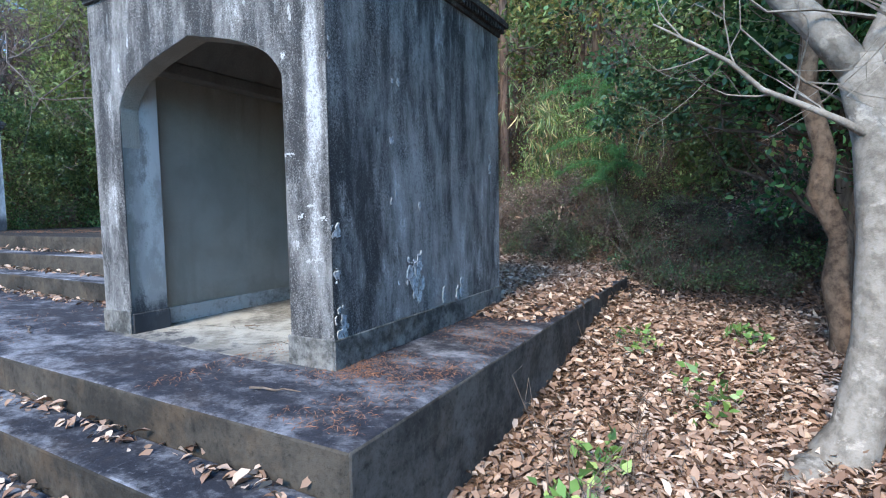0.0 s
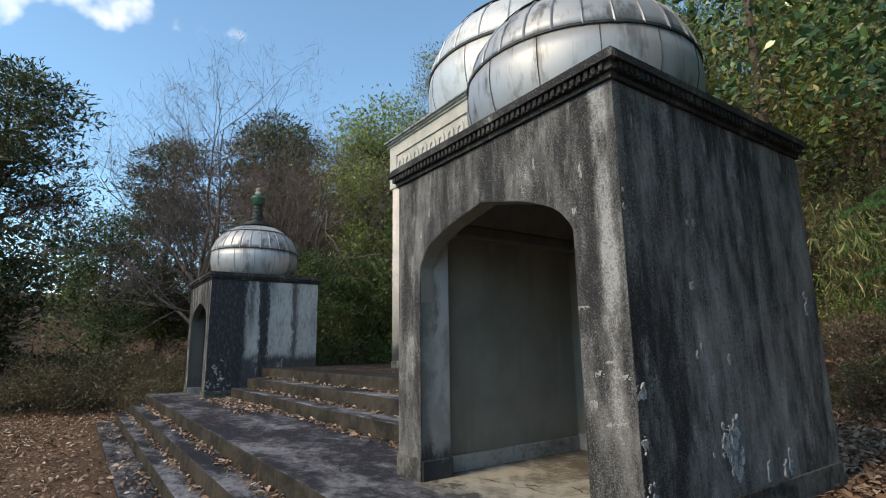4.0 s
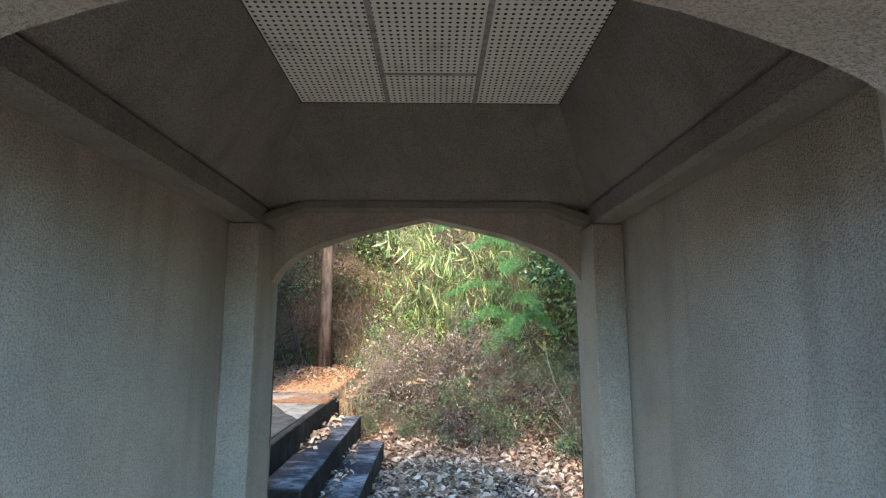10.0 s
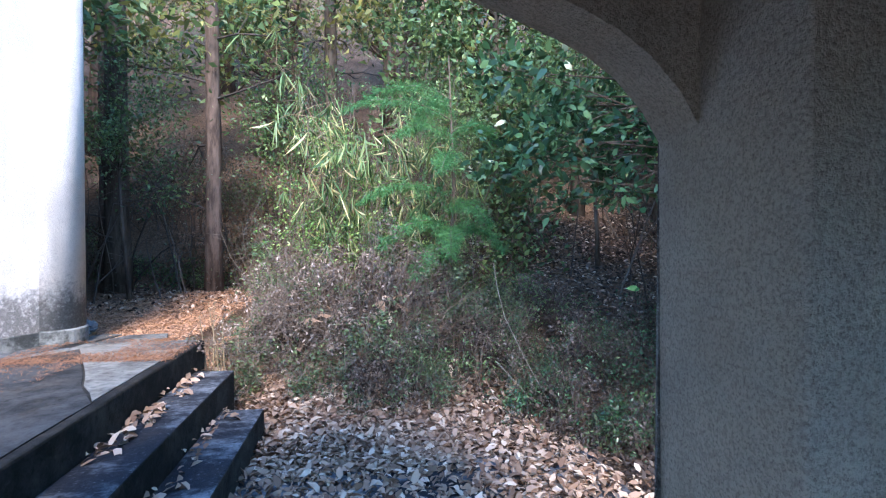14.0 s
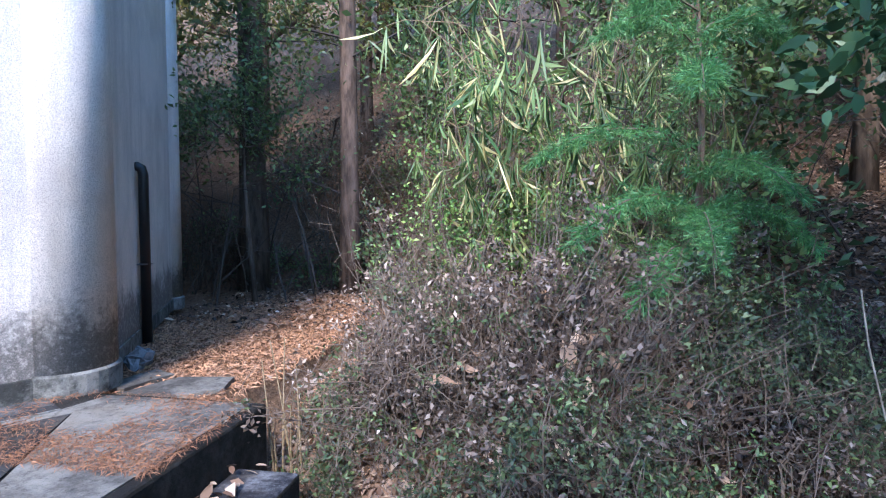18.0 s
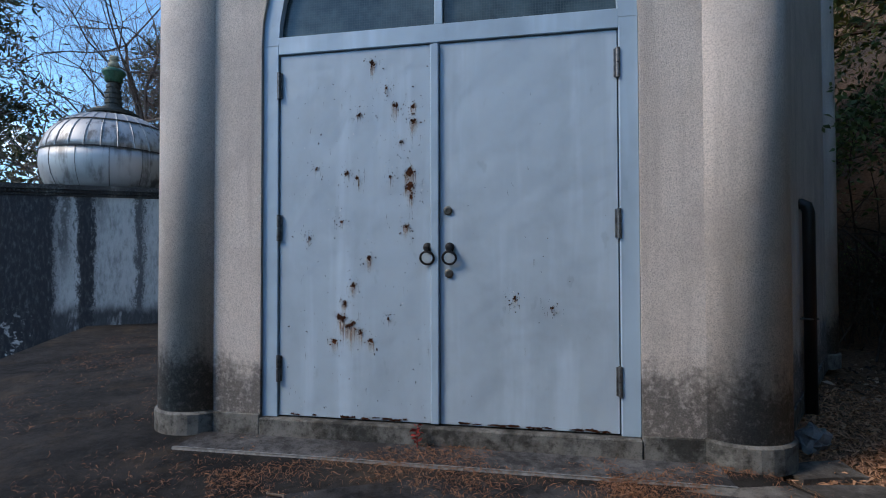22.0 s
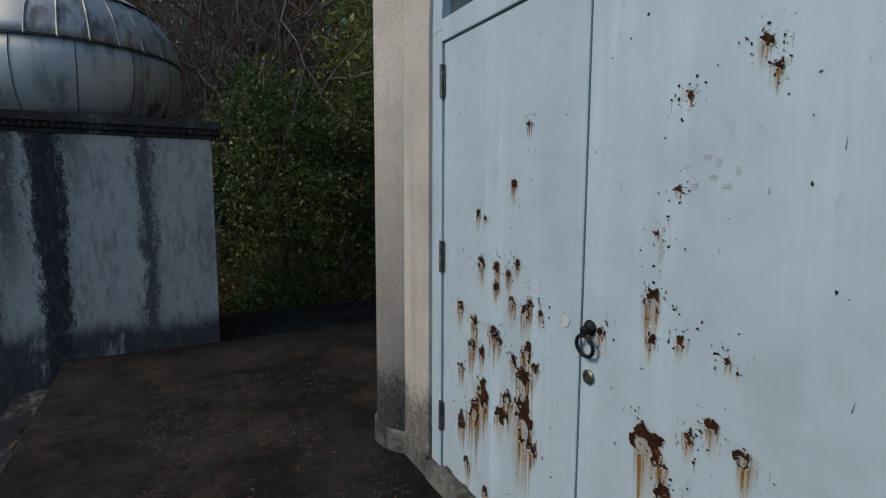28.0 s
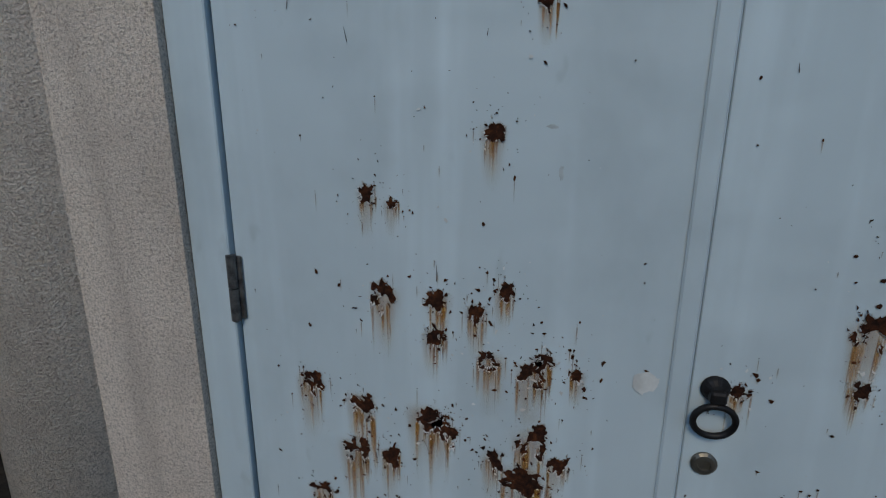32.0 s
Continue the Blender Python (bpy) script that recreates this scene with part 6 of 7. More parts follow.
for x, y, sx, sz, sd in ((-1.15, 7.75, 0.55, 0.55, 131), (-0.45, 8.15, 0.70, 0.60, 132), (-0.60, 7.35, 0.50, 0.38, 133), (0.35, 8.5, 0.75, 0.62, 134), (0.2, 7.55, 0.6, 0.42, 135)):
    planted(heath("green_shrub", "thin dark green undergrowth in the shade beside the mound", sd, sx, sx * 0.8, sz, ((LEAF_HANG, 0.50), (LEAF_OLIVE2, 0.25), (LEAF_DRY, 0.25)), 120, 26, 0.032, 50, TWIG_DARK, 0.7, 1200), x, y, dz=-0.05)
planted(heath("dark_shrub", "thin dark shrub in the shade beyond the mound", 95, 0.8, 0.6, 0.6, ((LEAF_DARK, 0.6), (LEAF_DRY, 0.4)), 110, 22, 0.032, 90, TWIG_DARK), -0.85, 9.0, dz=-0.05)
for i, (x, y, sz) in enumerate(((-3.5, 8.12, 0.30), (-3.1, 7.95, 0.28), (-1.25, 8.1, 0.30), (-0.4, 8.3, 0.34), (-2.1, 7.85, 0.24), (0.3, 7.9, 0.30), (-3.82, 8.3, 0.30), (-3.75, 7.95, 0.22))):
    planted(heath("green_sprout", "small-leaved green sprouts at the foot of the mound", 120 + i, sz, sz * 0.8, sz * 1.2, ((LEAF_OLIVE2, 0.6), (LEAF_SPROUT, 0.4)), 32, 24, 0.028, 14, core=0), x, y)


def bamboo_grass(seed, n_cane, h, spread):
    """Arching canes hung with fans of long striped leaves, among dry side twigs."""
    rng = np.random.default_rng(seed)
    t = thing("bamboo_grass", "clump of bamboo grass with long yellow-edged drooping leaves", "bamboo")
    P, D = [], []
    for i in range(n_cane):
        bm = bmesh.new()
        a = rng.random() * 6.28
        b = Vector((rng.normal() * spread * 0.5, rng.normal() * spread * 0.5, -0.1))
        d, p, pts = Vector((math.cos(a) * 0.25, math.sin(a) * 0.25, 1)).normalized(), b, [b]
        L = h * (0.55 + 0.5 * rng.random())
        for s in range(7):
            d = (d + Vector((math.cos(a), math.sin(a), -0.35)) * 0.07 * s / 3).normalized()
            p = p + d * L / 7
            pts.append(p)
            if s >= 2:
                for q in range(4):
                    tw = p + Vector(rng.normal(size=3) * 0.17)
                    tube([p, (p + tw) / 2 + Vector((0, 0, 0.02)), tw], [0.003, 0.0025, 0.0015], 3, bm, cap=False)
                    lean = Vector((rng.normal() * 0.35, rng.normal() * 0.35, -1.0 if rng.random() < 0.88 else 0.2))
                    for w in range(int(4 + 5 * rng.random())):
                        P.append(tuple(tw))
                        D.append(tuple(lean + Vector(rng.normal(size=3)) * 0.30))
        tube(pts, [0.007 * (1 - 0.09 * k) for k in range(len(pts))], 5, bm, cap=False)
        part("cane", bm, REED if i % 3 else TWIG, t)
    ob = new("long_leaves", leaf_mesh("long_leaves", np.array(P), np.array(D), 0.24, 0.052, LEAF_BAMBOO, 0.14, rng, 8))
    ob.parent = t
    return t


planted(bamboo_grass(5, 10, 3.3, 0.6), -2.75, 9.5)
planted(bamboo_grass(6, 7, 2.7, 0.6), -2.35, 9.9)
planted(shrub("leafy_shrub", "small-leaved green shrub growing through the bamboo grass", 111, 0.95, 0.7, 2.5, LEAF_FRESH, 13000, 0.036, TWIG, 130, dense=110, spread=0.13), -2.85, 9.65)
planted(shrub("leafy_shrub", "tall thin shrub with small dull green leaves", 112, 0.8, 0.8, 3.4, LEAF_MID, 8000, 0.036, TWIG_DARK, 130, dense=110, spread=0.14), -1.8, 10.6)


def feathery(seed, h, tips):
    """A young conifer with long drooping fronds of soft bright needles."""
    rng = np.random.default_rng(seed)
    t = thing("young_conifer", "young conifer with bright green feathery drooping sprays", "conifer")
    part("stem", tube([(0, 0, -0.2), (0.05, 0, h * 0.5), (0.0, 0.05, h)], [0.03, 0.02, 0.006], 6), TWIG, t)
    for tip in tips:
        tip = Vector(tip)
        b = Vector((0.02, 0, tip.z * 0.9 + 0.25))
        mid = (b + tip) / 2 + Vector((0, 0, 0.30))
        axis = [b.lerp(mid, s).lerp(mid.lerp(tip, s), s) for s in np.linspace(0, 1, 9)]
        part("frond_stem", tube(axis, [0.008 - 0.0008 * k for k in range(9)], 4, cap=False), TWIG, t)
        P, D = [], []
        for k in range(1, 9):
            d = (axis[k] - axis[k - 1]).normalized()
            w = d.cross(Vector((0, 0, 1))).normalized()
            for m in range(5):
                root = axis[k - 1].lerp(axis[k], m / 5)
                for sgn in (-1, 1):
                    L = (0.24 - 0.019 * k) * (0.7 + 0.5 * rng.random())
                    e = (d * 0.8 + w * sgn + Vector((0, 0, -0.45 + 0.55 * rng.normal()))).normalized()
                    for q in range(13):
                        p = root + e * L * q / 13
                        for r in range(4):
                            P.append(tuple(p))
                            D.append(tuple(e * 0.9 + Vector(rng.normal(size=3)) * 0.55))
        ob = new("frond", leaf_mesh("frond", np.array(P), np.array(D), 0.045, 0.075, LEAF_FEATHER, 0.15, rng))
        ob.parent = t
    return t


planted(feathery(3, 2.9, ((-0.75, -0.8, 0.85), (-0.45, -0.8, 0.55), (-0.1, -0.75, 0.75), (-0.95, -0.6, 1.25), (0.25, -0.75, 1.05), (-1.1, -0.5, 2.15), (-0.2, -0.85, 1.55), (-0.9, 0.1, 2.4), (0.6, 0.2, 2.0), (-0.3, 0.6, 2.3), (-0.6, -0.5, 1.9), (0.5, -0.4, 0.8))), -1.8, 8.95)
vine = planted(thing("vine_stem", "thin pale dry vine hanging to the ground", "vine"), -1.64, 7.6)
part("stem", tube([(0.0, 0.0, 1.3), (0.03, 0, 1.1), (0.10, 0.02, 0.85), (0.28, 0, 0.48), (0.48, -0.02, 0.12), (0.63, -0.02, -0.15)], 0.0035, 5), BARK_PALE, vine)
part("stem", tube([(0.05, 0.1, 0.45), (0.30, 0.04, 0.18), (0.58, 0, -0.12)], 0.003, 5), BARK_PALE, vine)
cam1 = planted(tree("camellia", "glossy dark green camellia leaning over the path with hanging branches", 95, 6.2, 0.09, BARK, LEAF_GLOSS, 24000, 0.092, 2.0, 0.33, 0.5, 0.23, (-0.16, 0.24), 100, "tree", 8, limbs=46), 0.9, 6.8)
crng = np.random.default_rng(951)
tips = np.stack([-2.55 + 1.15 * crng.random(30), 0.15 + 1.0 * crng.random(30), 2.0 + 0.95 * crng.random(30)], 1)
tips[:, 2] += 0.35 * np.maximum(0, -1.9 - tips[:, 0])
bm = bmesh.new()
for e in tips:
    a, tip = Vector((-0.1 * crng.random(), 0.15, 1.5 + 1.2 * crng.random())), Vector(e)
    mid = a.lerp(tip, 0.55) + Vector((0, 0, 0.22))
    tube([a, mid, a.lerp(tip, 0.85) + Vector((0, 0, 0.12)), tip], [0.014, 0.009, 0.005, 0.002], 5, bm, cap=False)
tagged(part("hanging_branchwork", bm, BARK, cam1), kind="stuff")
ob = new("hanging_foliage", crown_mesh("hanging_foliage", crng, 1900, tips, 0.12, 0.078, 0.46, LEAF_HANG, 0.1, corners=8))
ob.parent = cam1
shade = planted(tree("camellia", "broad dark camellia shading the leafy ground", 99, 4.6, 0.08, BARK, LEAF_GLOSS, 13000, 0.085, 2.1, 0.42, 0.5, 0.30, category="tree"), 3.3, 9.6)
repeat(shade, [(4.8, 8.0, 1.2, 200), (3.0, 12.6, 1.1, 300)], "camellias")
planted(tree("camellia", "glossy dark green camellia tree beside the path", 96, 4.6, 0.09, BARK, LEAF_GLOSS, 21000, 0.072, 1.8, 0.24, 0.5, 0.28, (0, 0), 80, "tree", 8, limbs=46), 2.2, 6.6)

# thin bare saplings and dead stems on the slopes
srng = np.random.default_rng(640)
for i in range(54):
    x, y = ((-7.6 + 4.2 * srng.random(), 11.2 + 3.2 * srng.random()) if i < 26 else (-1.6 + 4.8 * srng.random(), 9.4 + 4.2 * srng.random()))
    t = planted(thing("bare_sapling", "thin leafless sapling on the leafy slope", "sapling", "bare saplings"), x, y, 1.0, 360 * srng.random())
    bm = bmesh.new()
    limb(bm, srng, Vector((0, 0, -0.1)), Vector((0.25 * srng.normal(), 0.25 * srng.normal(), 1)).normalized(), 0.9 + 1.3 * srng.random(), 0.011 + 0.006 * srng.random(), 2, [], 0.12, 3, 5, 0.5, 0.03)
    tagged(part("stemwork", bm, TWIG_DARK if i % 3 else TWIG, t), kind="stuff")

# smooth-barked tree with several stems beside the terrace
st = tagged(new("smooth_bark_tree"), "pale smooth-barked tree with several leaning stems and thin twigs", "tree")
st.location = (0.6, 3.4, 0)
rng = np.random.default_rng(7)
tk = part("trunk", tube([(-0.16, -0.12, -0.15), (-0.12, -0.08, 0.05), (-0.02, -0.02, 0.28), (0.03, 0, 0.75), (0.03, 0, 1.3), (0.0, 0, 1.77), (-0.06, 0, 2.1), (-0.05, 0, 2.2)], [0.19, 0.165, 0.12, 0.098, 0.092, 0.095, 0.105, 0.08], 14), BARK_PALE, st, smooth=True)
part("root_swell", tube([(-0.16, -0.12, -0.1), (-0.26, -0.26, 0.06), (-0.34, -0.40, 0.02), (-0.42, -0.52, -0.1)], [0.13, 0.12, 0.08, 0.03], 10), BARK_PALE, tk, smooth=True)
part("limb", tube([(-0.05, 0, 2.08), (-0.28, 0.0, 2.41), (-0.42, 0.02, 2.58), (-0.75, 0.1, 3.2), (-0.95, 0.2, 4.2)], [0.085, 0.075, 0.07, 0.055, 0.035], 10), BARK_PALE, st, smooth=True)
part("limb", tube([(-0.05, 0, 2.08), (0.03, 0.02, 2.3), (0.25, 0.1, 2.9), (0.5, 0.2, 4.2)], [0.085, 0.08, 0.065, 0.04], 10), BARK_PALE, st, smooth=True)
part("second_stem", tube([(0.19, 1.55, 0.2), (0.17, 1.6, 0.45), (0.08, 1.6, 0.85), (0.10, 1.6, 1.20), (-0.05, 1.6, 1.55), (-0.02, 1.6, 1.85), (-0.16, 1.6, 2.38), (-0.1, 1.6, 3.6)], [0.16, 0.12, 0.10, 0.078, 0.092, 0.074, 0.07, 0.05], 10), BARK_STEM, st, smooth=True)
part("third_stem", tube([(0.26, 1.35, 0.2), (0.26, 1.35, 0.7), (0.18, 1.3, 1.5), (0.3, 1.2, 3.0)], [0.10, 0.08, 0.07, 0.04], 10), BARK_STEM, st, smooth=True)
part("bare_branch", tube([(-0.02, -0.05, 1.78), (-0.15, -0.1, 1.87), (-0.32, -0.1, 1.97), (-0.50, -0.1, 2.07), (-0.66, -0.1, 2.24), (-0.80, -0.1, 2.34), (-1.05, -0.1, 2.51)], [0.022, 0.019, 0.016, 0.014, 0.012, 0.010, 0.005], 7), BARK_PALE, st, smooth=True)
bm = bmesh.new()
for x, z, dx, dz, ln in ((-0.20, 1.90, -0.7, 0.75, 0.34), (-0.45, 2.04, -0.95, -0.10, 0.30), (-0.62, 2.19, -0.35, 0.95, 0.40), (-0.74, 2.30, -1.0, 0.05, 0.30), (-0.90, 2.41, -0.5, 0.85, 0.26), (-0.36, 1.99, 0.25, 0.95, 0.36)):
    limb(bm, rng, Vector((x, -0.1, z)), Vector((dx, 0.15, dz)).normalized(), ln, 0.006, 2, [], 0.16, 2, 4)
tagged(part("side_twigwork", bm, BARK_PALE, st), kind="stuff")
bm = bmesh.new()
for i in range(16):
    a = rng.random() * 6.28
    limb(bm, rng, Vector((0.1, 0.1, 1.9 + rng.random() * 2.4)), Vector((math.cos(a), math.sin(a), 0.3)), 0.9, 0.010, 2, [], 0.25, 3, 4)
part("twigwork", bm, BARK_PALE, st)
# crown widened and thickened out of view so it shades the ground behind
cs = np.stack([rng.normal(size=90) * 1.2 - 0.6, rng.normal(size=90) * 1.1 + 0.6, 3.4 + rng.random(90) * 2.6], 1)
ob = new("crown", crown_mesh("crown", rng, 21000, cs, 0.30, 0.07, 0.5, LEAF_GLOSS, corners=8))
ob.parent = st


# ---- fallen leaves and needles ----
def litter(name, label, mat, boxes, size, aspect, lift, seed, flat=0.35, clump=4.0):
    rng = np.random.default_rng(seed)
    P = []
    for x0, x1, y0, y1, n, z in boxes:
        x, y = x0 + (x1 - x0) * rng.random(3 * n), y0 + (y1 - y0) * rng.random(3 * n)
        drift = np.array([noise.fractal((a * 1.6, b * 1.6, seed), 1.0, 2.0, 3) for a, b in zip(x, y)])
        best = np.argsort(-(drift + clump * rng.random(3 * n)))[:n]
        x, y = x[best], y[best]
        if z is None and n > 2000:
            x, y = x + rng.normal(size=n) * 0.35, y + rng.normal(size=n) * 0.35
        zz = terrain(x, y) if z is None else np.full(n, z)
        P.append(np.stack([x, y, zz + lift * (0.25 + rng.random(n))], 1))
    P = np.concatenate(P)
    D = rng.normal(size=P.shape)
    D[:, 2] *= flat
    return tagged(new(name, leaf_mesh(name, P, D, size, aspect, mat, 0.30, rng, 8 if aspect > 0.2 else 4, 0.45)), label, "fallen leaves", kind="stuff")


litter("fallen_leaves", "dry brown and tan fallen leaves covering the ground", LITTER, [
    (-1.16, 2.6, 0.2, 6.2, 40000, None), (-1.16, 4.5, -2.0, 1.2, 3000, None), (2.4, 5.5, 1.0, 9.0, 3500, None), (-3.4, -1.3, 6.76, 8.2, 10000, None),
    (-15.5, -2.0, -2.6, 0.42, 5200, None), (-18.0, -14.5, -2.0, 4.0, 2500, None), (-1.84, -1.2, 3.7, 6.7, 1300, LOW), (-4.0, -1.25, 4.36, 6.74, 7500, LOW),
    (-12.2, -4.2, 2.60, 2.71, 420, LOW), (-12.2, -4.2, 2.95, 3.03, 260, 0.80), (-12.2, -4.2, 3.28, 3.35, 200, 1.0), (-12.2, -9.0, 2.1, 2.7, 420, LOW),
    (-14.2, -1.3, 1.25, 1.37, 620, 0.40), (-14.2, -1.3, 1.0, 1.07, 420, 0.20), (-14.2, -1.5, 0.5, 0.81, 420, 0.035), (-4.02, -3.90, 6.0, 7.7, 110, 1.0), (-4.1, -3.4, 7.3, 8.7, 1500, None), (-3.72, -3.62, 5.3, 7.35, 70, 0.8),
    (-6.5, 4.0, 9.8, 15, 5200, None), (-1.2, 5.5, 8.8, 15.5, 9000, None)], 0.070, 0.44, 0.030, 4)
# darker leaf layer standing in for shade on the ground here
litter("decayed_leaves", "decayed leaves darkened for the shade under the shrubs and on the slope", DECAYED_SHADE, [(-1.6, 3.0, 6.4, 8.9, 17000, None), (-1.6, 4.0, 8.9, 12.5, 14000, None), (-6.5, 4.0, 10.0, 15.0, 6000, None)], 0.058, 0.5, 0.022, 14)
litter("needle_carpet", "thick rust-brown carpet of needles on the path behind the terrace", NEEDLE_BED, [(-5.7, -3.9, 8.3, 12.4, 28000, None)], 0.055, 0.14, 0.014, 16, 0.12, 2.0)
litter("fallen_needles", "rust-brown fallen needles drifted over the concrete", NEEDLE, [
    (-5.2, -4.05, 7.2, 8.0, 7000, UP + 0.008), (-5.6, -3.9, 8.0, 12.2, 9000, None), (-5.9, -4.6, 5.6, 7.4, 5500, UP + 0.008), (-6.8, -4.3, 4.2, 5.8, 1540, UP), (-11.3, -6.8, 4.0, 5.2, 1980, UP), (-2.6, -1.25, 1.45, 2.5, 1800, LOW), (-1.84, -1.2, 2.0, 4.5, 2600, LOW), (-11.0, -4.2, 1.5, 2.6, 1540, LOW)], 0.036, 0.075, 0.010, 6, 0.12, 0.9)

# sprigs of green among the fallen leaves
for i, (x, y, s) in enumerate(((-0.55, 2.7, 0.22), (-0.2, 3.6, 0.3), (0.55, 2.5, 0.18), (0.1, 4.9, 0.25), (-0.6, 2.15, 0.25), (1.2, 4.6, 0.3), (0.9, 6.0, 0.35), (-0.7, 4.6, 0.2))):
    planted(shrub("green_sprig", "small green seedling among fallen leaves", 300 + i, s * 0.6, s * 0.6, s, LEAF_FRESH, 60, 0.07, TWIG, 5, dense=8, spread=0.05, category="seedling"), x, y)

# dead leaves caught in the dry shrub, and saplings on the shaded slope
rng = np.random.default_rng(77)
th, kk = rng.random(170) * 6.28, rng.random(170) ** 0.5
P = np.stack([-2.75 + 1.25 * kk * np.cos(th), 8.85 + 1.05 * kk * np.sin(th), 0.62 + 0.98 * np.sqrt(1 - 0.92 * kk ** 2) * (0.85 + 0.18 * rng.random(170))], 1)
tagged(new("caught_leaves", leaf_mesh("caught_leaves", P, rng.normal(size=P.shape), 0.11, 0.42, LITTER, 0.45, rng, 8)), "pale dead leaves caught in the dry shrub", "fallen leaves", kind="stuff")
sap = planted(tree("sapling", "evergreen sapling with layered bright leaves in the shade", 97, 3.6, 0.035, BARK, LEAF_DARK, 4200, 0.062, 1.0, 0.55, 0.5, 0.22, clumps=26, category="tree"), -6.1, 11.7)
repeat(sap, [(-3.9, 12.6, 1.1, 90), (-8.3, 12.4, 1.0, 200), (-1.2, 11.8, 0.9, 300), (0.6, 10.9, 1.0, 30)], "saplings")
low = planted(shrub("low_shrub", "low green undergrowth on the leafy slope", 98, 0.7, 0.5, 0.55, LEAF_DARK, 900, 0.06, TWIG_DARK, 30, dense=30, spread=0.12), -5.6, 12.8)
repeat(low, [(-6.9, 13.6, 1.0, 60), (-4.2, 11.9, 0.9, 120), (-3.2, 13.2, 1.1, 200), (-0.9, 9.9, 0.9, 20), (0.9, 7.9, 0.8, 80), (1.8, 7.3, 0.9, 140), (-0.1, 7.6, 0.7, 210), (2.6, 5.6, 0.8, 300), (-8.4, 14.4, 1.2, 10), (-5.0, 15.2, 1.3, 70)], "low shrubs")

# woods that close the clearing all round
rng = np.random.default_rng(500)
ang = rng.random(900) * 2 * math.pi
rad = 25 + 13 * rng.random(900)
cx, cy = -8 + rad * np.cos(ang), 4 + rad * np.sin(ang)
hz = 5.2 * rng.random(900) ** 0.8 * (0.7 + 0.5 * np.sin(5 * ang) ** 2)
cs = np.stack([cx, cy, terrain(np.clip(cx, -60, 45), np.clip(cy, -50, 45)) + hz], 1)
tagged(new("far_woods", crown_mesh("far_woods", rng, 60000, cs, 0.9, 0.38, 0.5, LEAF_FAR)), "dark mixed woods closing the clearing in the distance", "woods", kind="stuff")


# ---- small things ----
# cement apron along the two door walls, with a thin pale joint
for k in (1,):
    a = structure("apron_%d" % k, moved(worn_box(-1.36, 1.36, -0.27, -0.016, UP - 0.05, UP + 0.010, 0.3, 0.003, 51 + k), Matrix.Translation((HX, HY, 0)) @ face_pose(k)), APRON, "grey cement apron along the foot of the wall", "paving")
    part("joint", moved(worn_box(-1.36, 1.36, -0.288, -0.272, UP - 0.05, UP + 0.014, 0.3, 0.002, 61 + k), Matrix.Translation((HX, HY, 0)) @ face_pose(k)), JOINT, a, "pale mortar joint")


def slab(pts, z, seed):
    """A worn piece of paving with a broken outline."""
    rng = random.Random(seed)
    out = []
    for i, (x0, y0) in enumerate(pts):
        x1, y1 = pts[(i + 1) % len(pts)]
        n = max(2, int(math.hypot(x1 - x0, y1 - y0) / 0.25))
        out += [(x0 + (x1 - x0) * j / n + rng.normalvariate(0, 0.004), y0 + (y1 - y0) * j / n + rng.normalvariate(0, 0.004)) for j in range(n)]
    bm = bmesh.new()
    f = bm.faces.new([bm.verts.new((x, y, z - 0.05)) for x, y in out])
    ret = bmesh.ops.extrude_face_region(bm, geom=[f])
    bmesh.ops.translate(bm, vec=(0, 0, 0.05), verts=[v for v in ret["geom"] if isinstance(v, bmesh.types.BMVert)])
    return bm


structure("paving_1", slab(((-5.02, 7.48), (-4.86, 7.70), (-4.54, 7.12), (-4.30, 6.62), (-4.10, 6.30), (-4.10, 7.95), (-4.9, 7.95)), UP + 0.008, 1), PAVING, "worn pale concrete paving at the terrace corner", "paving")
structure("paving_2", slab(((-5.52, 6.44), (-5.04, 7.45), (-4.872, 7.685), (-4.552, 7.108), (-4.312, 6.608), (-4.10, 6.27), (-4.10, 5.0), (-5.6, 5.0)), UP + 0.006, 2), PAVING_DARK, "stained concrete paving before the blue door", "paving")
for i, q in enumerate((((-4.92, 8.06), (-4.62, 8.02), (-4.42, 8.22), (-4.48, 8.42), (-4.8, 8.38)), ((-5.12, 8.16), (-4.96, 8.12), (-4.88, 8.42), (-5.06, 8.5)))):
    tagged(part("flagstone", slab(q, 1.187, 5 + i), PAVING), "broken pale flagstone among the needles", "flagstone", "flagstones")

# grey plastic sheet crumpled at the foot of the drain pipe
bm = bmesh.new()
bmesh.ops.create_icosphere(bm, subdivisions=3, radius=0.085)
for v in bm.verts:
    q = noise.noise_vector(v.co * 22.0)
    v.co = Vector((v.co.x * 0.8, v.co.y * 1.1, max(-0.06, v.co.z * 0.9))) + q * 0.045
cr = tagged(part("plastic_sheet", bm, SHEET), "crumpled grey plastic sheet by the drain pipe", "plastic sheet")
cr.location = (-5.22, 8.55, 1.22)

# dry reed stalks at the terrace corner
rng = random.Random(12)
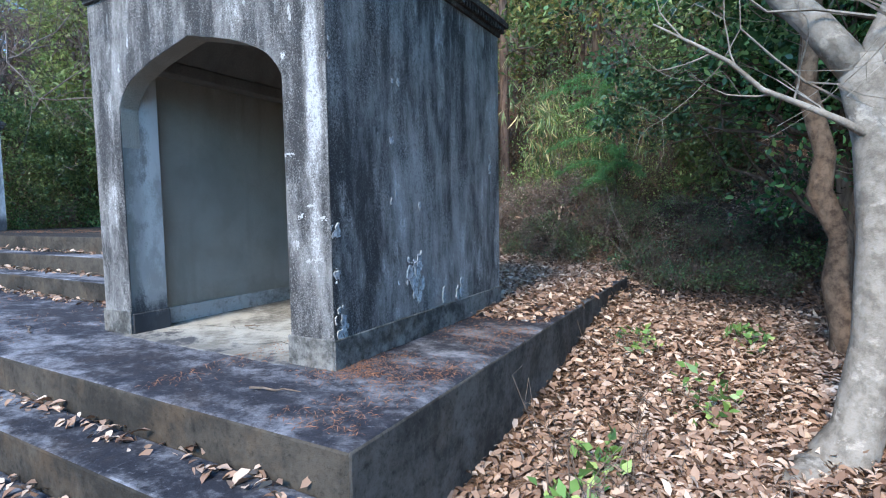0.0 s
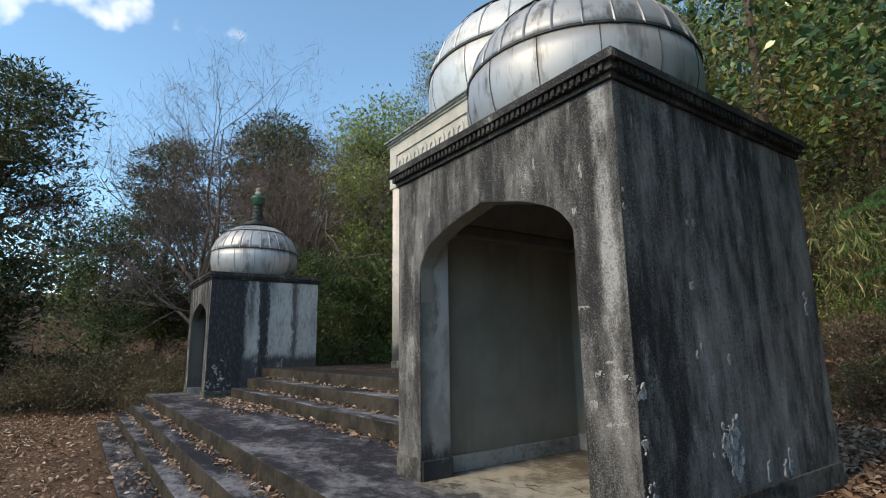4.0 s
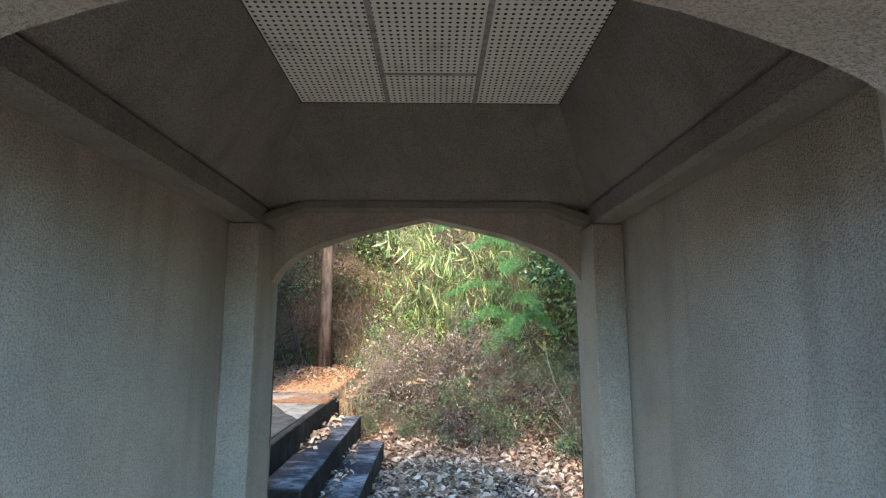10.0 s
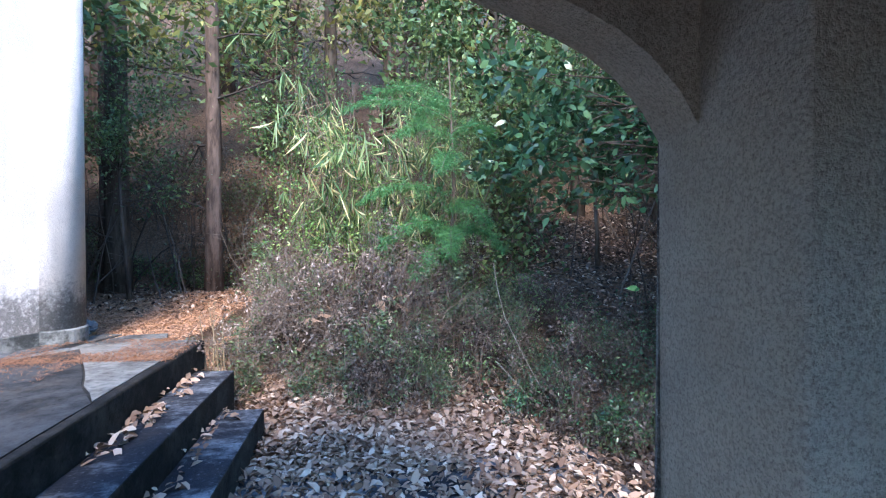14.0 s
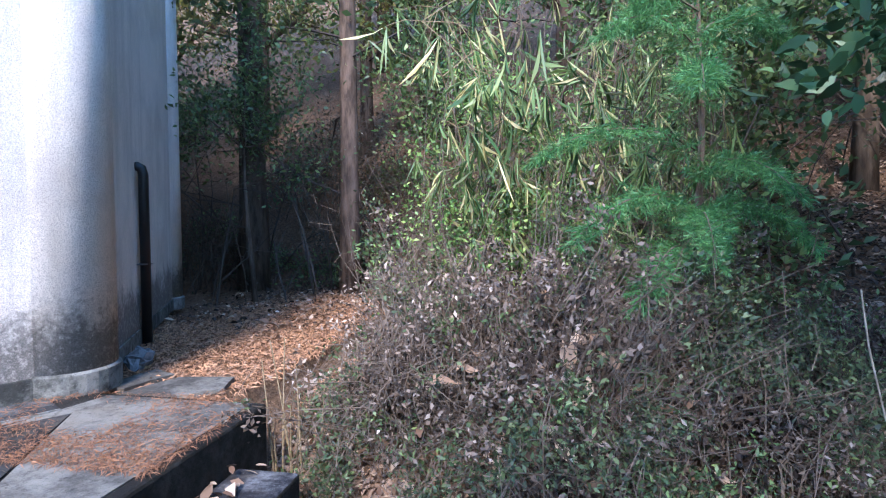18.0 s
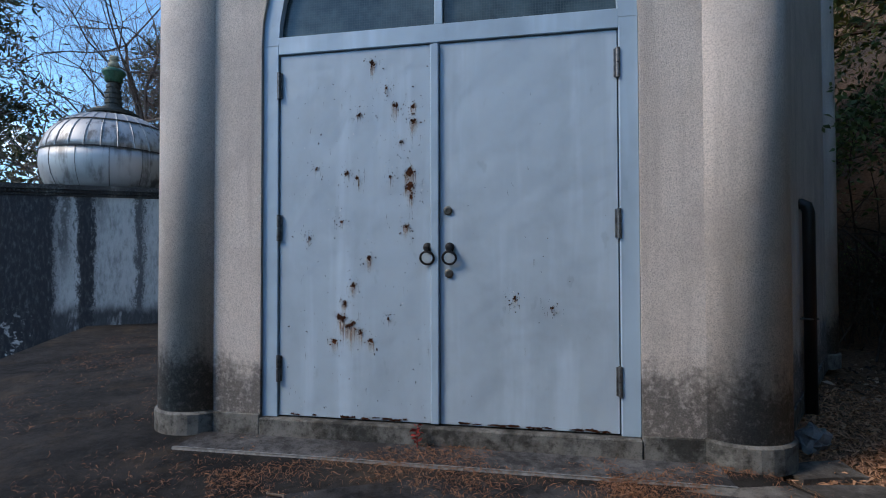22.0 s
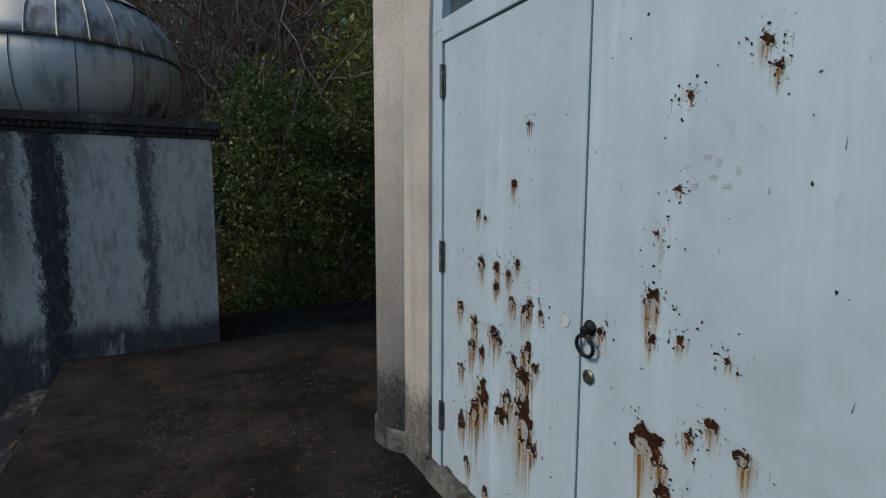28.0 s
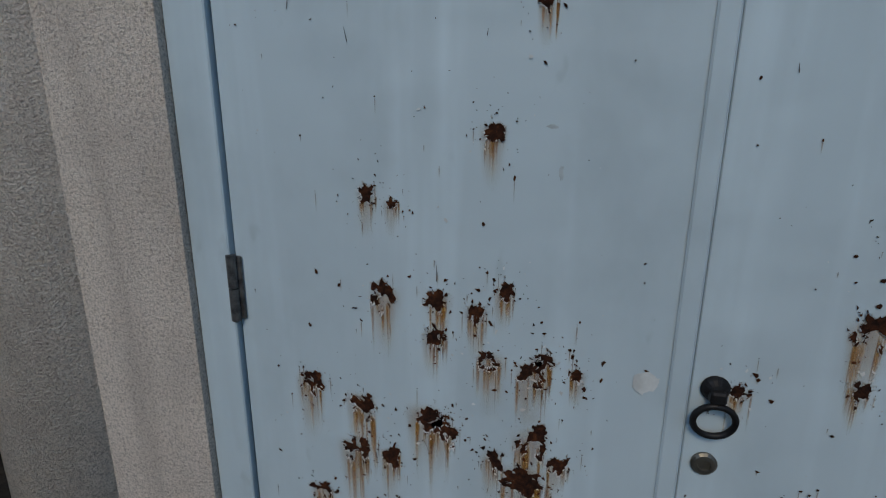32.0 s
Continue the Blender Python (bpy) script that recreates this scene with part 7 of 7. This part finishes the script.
for i in range(8):
    x, y, h = -3.93 + rng.normalvariate(0, 0.07), 8.07 + rng.normalvariate(0, 0.05), 0.45 + 0.5 * rng.random()
    lx, ly = rng.normalvariate(0, 0.05), rng.normalvariate(0, 0.05)
    s = tagged(new("reed_stalk"), "dry tan reed stalk at the terrace corner", "reed", "reed stalks")
    s.location = (x, y, float(terrain(x, y)) - 0.05)
    part("stem", tube([(0, 0, 0), (lx * 0.4, ly * 0.4, h * 0.5), (lx, ly, h)], [0.0055, 0.0045, 0.0025], 6), REED, s)
    part("sheath", tube([(lx * 0.3, ly * 0.3, h * 0.36), (lx * 0.5, ly * 0.5, h * 0.55)], [0.007, 0.006], 6), REED, s)

# red seedling in the crack below the blue door's sill
D2 = Matrix.Translation((HX, HY, 0)) @ face_pose(1)
sd = tagged(new("red_seedling"), "tiny red-leaved seedling in the crack by the door sill", "seedling")
sd.location = D2 @ Vector((-0.10, -0.06, UP + 0.005))
part("stem", tube([(0, 0, 0), (0.004, 0, 0.06), (0, 0.004, 0.12)], [0.003, 0.0025, 0.0015], 5), RED_LEAF, sd)
nr = np.random.default_rng(31)
P = np.stack([nr.normal(size=16) * 0.004, nr.normal(size=16) * 0.004, 0.03 + 0.09 * nr.random(16)], 1)
Dv = nr.normal(size=P.shape)
Dv[:, 2] = np.abs(Dv[:, 2]) * 0.3
ob = new("leafage", leaf_mesh("leafage", P, Dv, 0.03, 0.5, RED_LEAF, 0.3, nr, 8))
ob.parent = sd

# twigs and sticks lying about
for i, (x, y, z, L, a) in enumerate(((0.0, 2.75, None, 0.55, 50), (-0.35, 2.3, None, 0.35, 70), (0.5, 4.2, None, 0.5, 20), (-1.0, 7.6, None, 0.6, 140), (-2.5, 7.3, None, 0.4, 10), (-5.2, 6.3, UP, 0.3, 100), (-5.5, 5.9, UP, 0.22, 40), (-3.1, 2.6, LOW + 0.012, 0.12, 30), (-2.5, 3.1, LOW + 0.012, 0.10, 80), (-1.9, 1.7, LOW, 0.25, 15), (-4.6, 1.8, LOW, 0.3, 160), (0.9, 1.6, None, 0.5, 110))):
    r = random.Random(40 + i)
    z = float(terrain(x, y)) + 0.025 if z is None else z + 0.012
    pts = [Vector((L * (k / 5 - 0.5) * math.cos(radians(a)) + r.normalvariate(0, 0.012), L * (k / 5 - 0.5) * math.sin(radians(a)) + r.normalvariate(0, 0.012), 0.004 * r.random())) for k in range(6)]
    s = tagged(part("fallen_twig", tube(pts, [0.006, 0.006, 0.005, 0.005, 0.004, 0.002], 5), TWIG), "dry fallen twig lying on the ground", "twig", "fallen twigs")
    s.location = (x, y, z)

# cracks in the passage floor, filled with dark dirt
for i, (x, y, a, L) in enumerate(((-3.25, 2.55, 8, 0.7), (-2.75, 2.75, -20, 0.5), (-3.1, 3.2, 15, 0.6), (-2.6, 2.35, 30, 0.45), (-3.4, 3.7, -10, 0.5))):
    r = random.Random(80 + i)
    pts = [Vector((L * (k / 9 - 0.5), r.normalvariate(0, 0.018), 0)) for k in range(10)]
    bm = bmesh.new()
    lo = [bm.verts.new((p.x, p.y - 0.002 - 0.004 * r.random() * (0 < k < 9), 0)) for k, p in enumerate(pts)]
    hi = [bm.verts.new((p.x, p.y + 0.002 + 0.004 * r.random() * (0 < k < 9), 0)) for k, p in enumerate(pts)]
    for k in range(9):
        bm.faces.new((lo[k], lo[k + 1], hi[k + 1], hi[k]))
    c = tagged(part("crack_%d" % (i + 1), bm, CRACK), "dark crack in the cement floor", "crack", kind="structure")
    c.location, c.rotation_euler = (x, y, LOW + 0.0095), (0, 0, radians(a))

# round patch of glue left on the pale door
bm = bmesh.new()
ragged(bm, lambda a, b, h: (HX + a, HY - AP - 0.003, b), -0.06, 2.24, 0.024, 0.024, 4.4, 22, 0.35, 0)
tagged(part("glue_mark", bm, FLAKE), "round white glue mark on the pale door", "glue mark")
